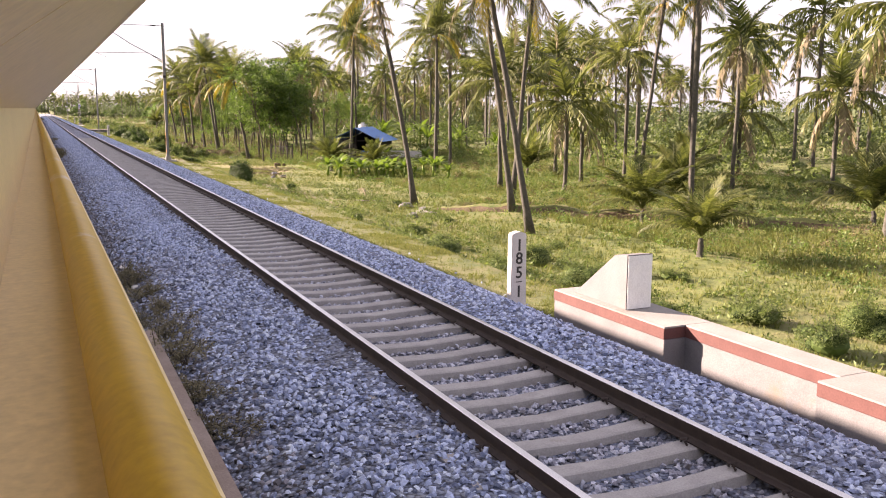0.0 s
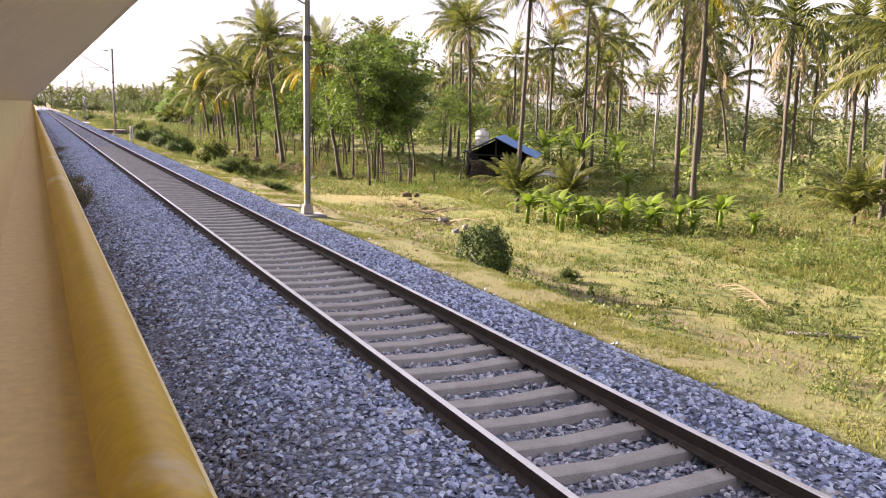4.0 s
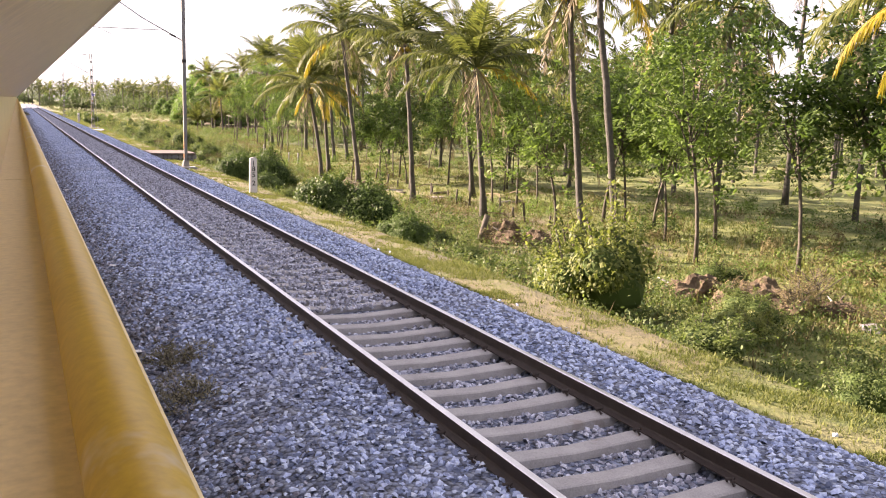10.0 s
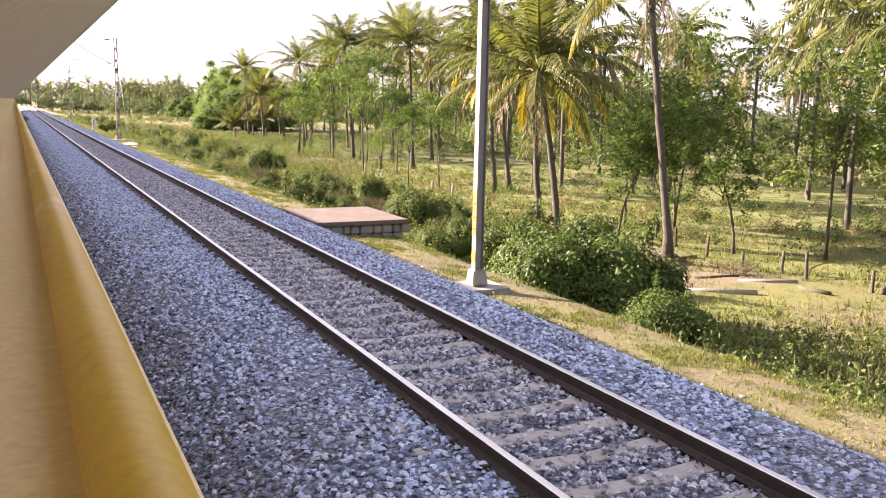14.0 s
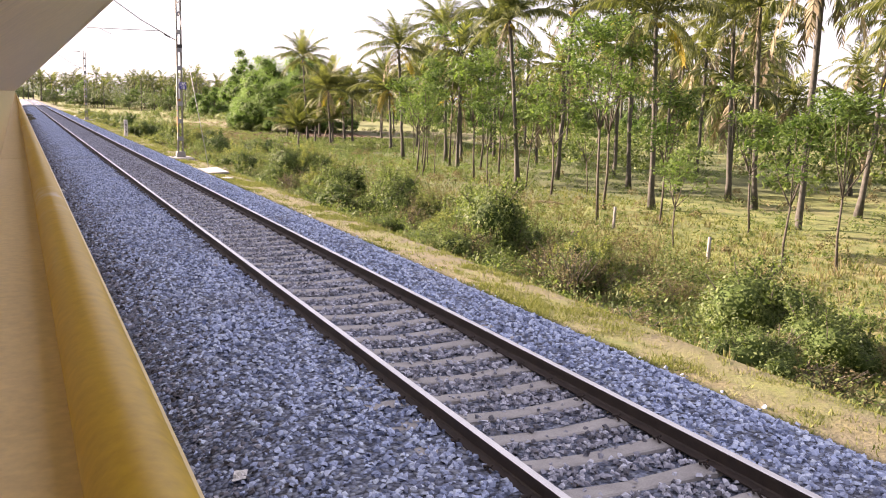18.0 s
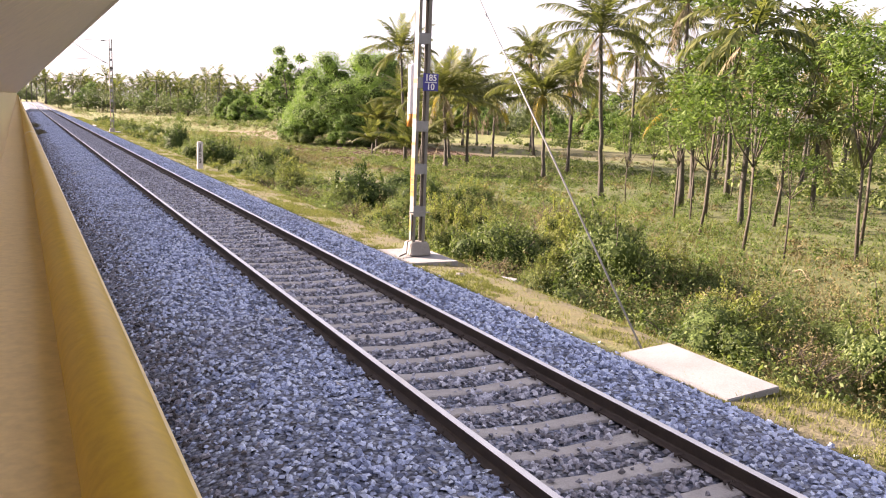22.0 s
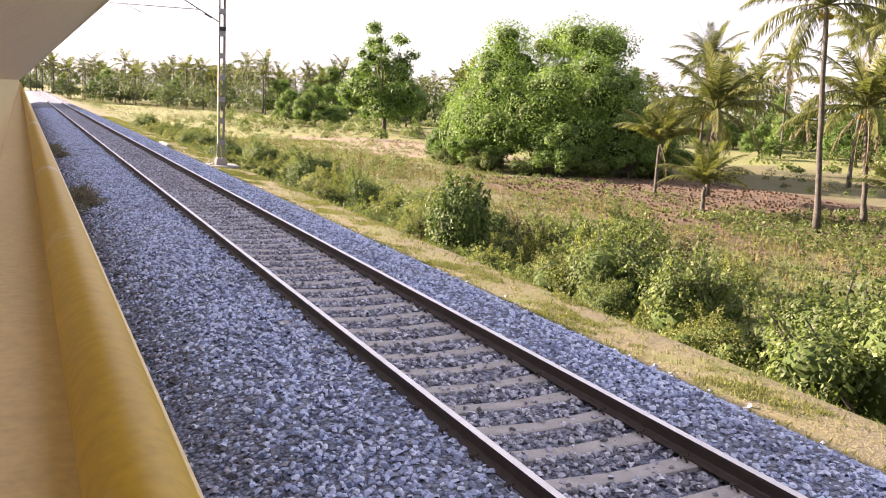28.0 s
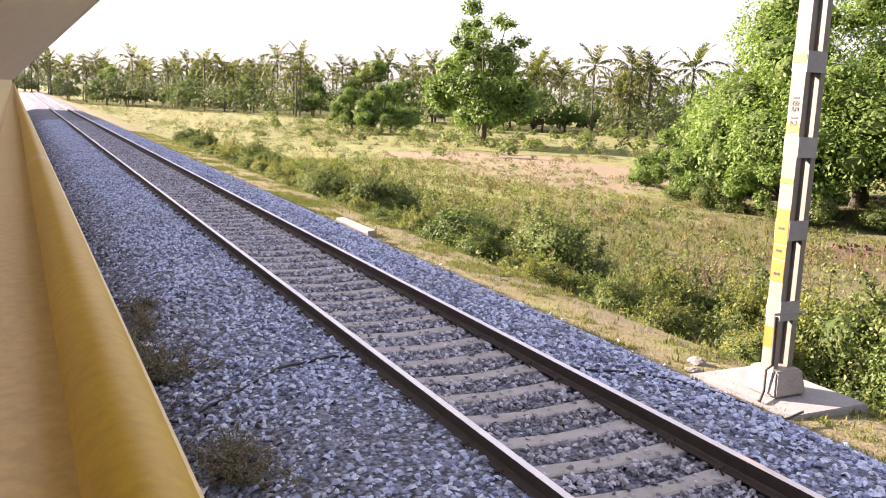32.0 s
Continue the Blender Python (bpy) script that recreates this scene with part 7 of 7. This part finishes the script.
def fallen_frond(x, y, turn, k):
    f = part("fallen_frond", FROND_DRY[k % 2], None)
    f.matrix_world = pose(x, y, ground_at(x, y) + 0.15, 8 * (k % 3) - 8, -62 + 4 * (k % 3) + (-12 if k % 2 else 0), turn) @ Matrix.Scale(0.8, 4)
    tagged(f, "dry fallen palm frond on the ground", "palm frond", "fallen palm fronds")


FALLEN = [(17.6, 72.4), (18.3, 71.4), (17.3, 70.2), (17.5, 69.2), (27.6, 251.2), (28.4, 250.6), (29.2, 250.0), (28.8, 251.4), (30.0, 249.6), (18.0, 72.1), (19.1, 77.0), (22.5, 62.0), (18.3, 50.3), (22.5, 122.8), (26.6, 132.7), (23.6, 137.4), (20.6, 140.2), (23.6, 149.0), (28.6, 133.0), (24.0, 36.0), (27.5, 190.0), (25.0, 204.0), (33.0, 250.0)]
for k, (x, y) in enumerate(FALLEN):
    fallen_frond(x, y, k * 97, k)


def husk(x, y, k, s):
    """A split coconut husk: a hollow, ragged half shell of fibre."""
    bm = bmesh.new()
    bmesh.ops.create_icosphere(bm, subdivisions=2, radius=1.0)
    for v in bm.verts:
        q = v.co.copy()
        v.co *= 1 + 0.25 * noise.noise(q * 2.2 + Vector((k * 4.0, 0, 0)))
        v.co.x *= 1.35
        if q.z > 0.3:
            v.co.z = 0.3 - 0.55 * (q.z - 0.3)
    ob = part("coconut_husk", bm, M_HUSK)
    ob.matrix_world = pose(x, y, ground_at(x, y) + 0.45 * s, 12 * (k % 4) - 18, 9 * (k % 3) - 9, k * 67) @ Matrix.Diagonal((s, s * 0.9, s * 0.85, 1))
    tagged(ob, "dry brown coconut husk lying in the grass", "coconut husk", "coconut husks in the grass")


for k, (x, y, s) in enumerate(((18.2, 77.2, 0.16), (18.5, 77.5, 0.13), (19.1, 76.1, 0.2), (19.4, 76.4, 0.17), (18.9, 75.7, 0.14), (19.8, 75.2, 0.18), (17.4, 77.5, 0.15), (20.3, 80.8, 0.14), (20.0, 79.2, 0.13), (15.9, 72.5, 0.15), (16.1, 72.0, 0.13), (17.2, 69.0, 0.16), (16.9, 71.0, 0.14), (17.3, 66.5, 0.17), (16.1, 67.5, 0.13), (18.7, 78.6, 0.15), (20.9, 78.2, 0.14))):
    husk(x, y, k, s)
# leaf litter and clods about the husks
rng_bits = np.random.default_rng(88)
bits = np.stack([rng_bits.normal(18.9, 0.9, 700), rng_bits.normal(77.0, 1.5, 700), np.zeros(700)], 1)
bits = np.concatenate([bits, np.stack([rng_bits.normal(17.4, 0.6, 400), rng_bits.normal(70.6, 1.2, 400), np.zeros(400)], 1), np.stack([rng_bits.uniform(8.2, 13.0, 700), rng_bits.uniform(52, 84, 700), np.zeros(700)], 1)])
bits[:, 2] = [ground_at(a, b) + 0.06 for a, b, c in bits]
v, f = leaf_cloud(rng_bits, bits, 0.15, 0.4, 0.9)
tagged(new("leaf_litter", make_mesh("leaf_litter", v, f, M_FRONDD)), "dry brown leaf litter and husk scraps on the grass", "litter", kind="stuff")


def banana(x, y, h, k, lb="banana plant with broad bright leaves behind the hut"):
    b = thing("banana_plant", (x, y, ground_at(x, y) - 0.05), lb, "banana plant", "banana plants", turn=k * 83)
    tube("stem", [(0, 0, 0), (0.05, 0, h * 0.5)], [0.13, 0.09], M_BANANA, b, 8)
    for i in range(10):
        a, e = i * 137.5, 78 - 6 * i
        verts, faces, r, z = [], [], 0.0, h * 0.45
        n = 9
        for j in range(n + 1):
            s = j / n
            w = 0.27 * min(1.0, 0.25 + h / 5) * math.sin(math.pi * min(0.98, 0.06 + 0.92 * s)) ** 0.7
            verts += [(r, -w, z - 0.3 * w), (r, 0, z), (r, w, z - 0.3 * w)]
            g = radians(e - 85 * s ** 1.4)
            r += math.cos(g) * h * 0.62 / n
            z += math.sin(g) * h * 0.62 / n
        for j in range(n):
            o = 3 * j
            faces += [(o, o + 1, o + 4, o + 3), (o + 1, o + 2, o + 5, o + 4)]
        lf = part("leaf", make_mesh("leaf", verts, faces, M_BANANA, None, True), None, b)
        lf.rotation_euler.z = radians(a)


for k, (x, y, h) in enumerate(((38.5, 100.5, 5.2), (41.0, 99.0, 5.0), (43.0, 96.5, 4.8), (45.0, 94.0, 3.4), (40.0, 103.5, 5.4), (47.5, 97.0, 4.5), (44.0, 101.0, 5.2), (50.0, 92.0, 3.4), (32.0, 82.0, 2.2), (35.0, 79.0, 2.2))):
    banana(x, y, h, k)

pole = thing("utility_pole", (52.3, 98.1, ground_at(52.3, 98.1) - 0.1), "thin grey utility pole with cross-arm", "utility pole")
tube("shaft", [(0, 0, 0), (0, 0, 8.2)], [0.13, 0.09], M_CONCRETE, pole, 8)
part("cross_arm", box_bm(-0.9, 0.9, -0.05, 0.05, 7.3, 7.4), M_DARK, pole)
for dx in (-0.8, 0, 0.8):
    tube("insulator", [(dx, 0, 7.4), (dx, 0, 7.6)], [0.05, 0.03], M_WHITE, pole, 8)

# young banana plants in rows on the sunny side of the hut
rk = random.Random(21)
for i in range(22):
    banana(22.4 + (i % 8) * 1.05 + rk.uniform(-0.5, 0.5), 66.5 - (i % 8) * 0.45 + (i // 8) * 1.7 + rk.uniform(-0.7, 0.7), rk.uniform(1.2, 2.3), 40 + i, "young banana plant in a planted row")


def crop_rows():
    """Rows of young crop on ridged red soil."""
    rng = np.random.default_rng(77)
    cs = []
    for r in range(24):
        n = 150
        u = np.linspace(0, 32, n) + rng.normal(0, 0.12, n)
        x = 27.6 + r * 1.1 + 0.12 * u + rng.normal(0, 0.07, n)
        y = 237 + u
        ok = rng.random(n) < 0.85
        z = np.array([ground_at(a, b) for a, b in zip(x, y)])
        for a, b, c in zip(x[ok], y[ok], z[ok]):
            m = 12
            cs.append(np.array((a, b, c + 0.08)) + rng.normal(0, 0.12, (m, 3)) * (1, 1, 0.9) + (0, 0, 0.12))
    v, f = leaf_cloud(rng, np.concatenate(cs), 0.17, 0.5, 0.6)
    tagged(new("crop_rows", make_mesh("crop_rows", v, f, M_LEAFB)), "rows of young green crop on ploughed soil", "crops", kind="stuff")
    n = 3200
    y = rng.uniform(265, 291, n)
    x = 27 + 1.1 * rng.integers(0, 20, n) + 0.12 * (y - 265) + rng.normal(0, 0.16, n)
    base = np.array([(-1, -0.7, -0.5), (1, -0.6, -0.5), (0.9, 0.7, -0.5), (-0.9, 0.8, -0.5), (-0.3, 0, 0.6), (0.4, 0, 0.5)])
    v = base[None] * rng.uniform(0.5, 1.4, (n, 6, 3)) * rng.uniform(0.06, 0.2, n)[:, None, None]
    v += np.stack([x, y, [ground_at(a, b) for a, b in zip(x, y)]], 1)[:, None]
    fs = []
    for i in range(n):
        o = 6 * i
        fs += [(o, o + 1, o + 5, o + 4), (o + 2, o + 3, o + 4, o + 5), (o + 1, o + 2, o + 5), (o + 3, o, o + 4)]
    tagged(new("clods", make_mesh("clods", v.reshape(-1, 3), fs, M_SOIL)), "red-brown clods of ploughed earth", "soil", kind="stuff")


crop_rows()
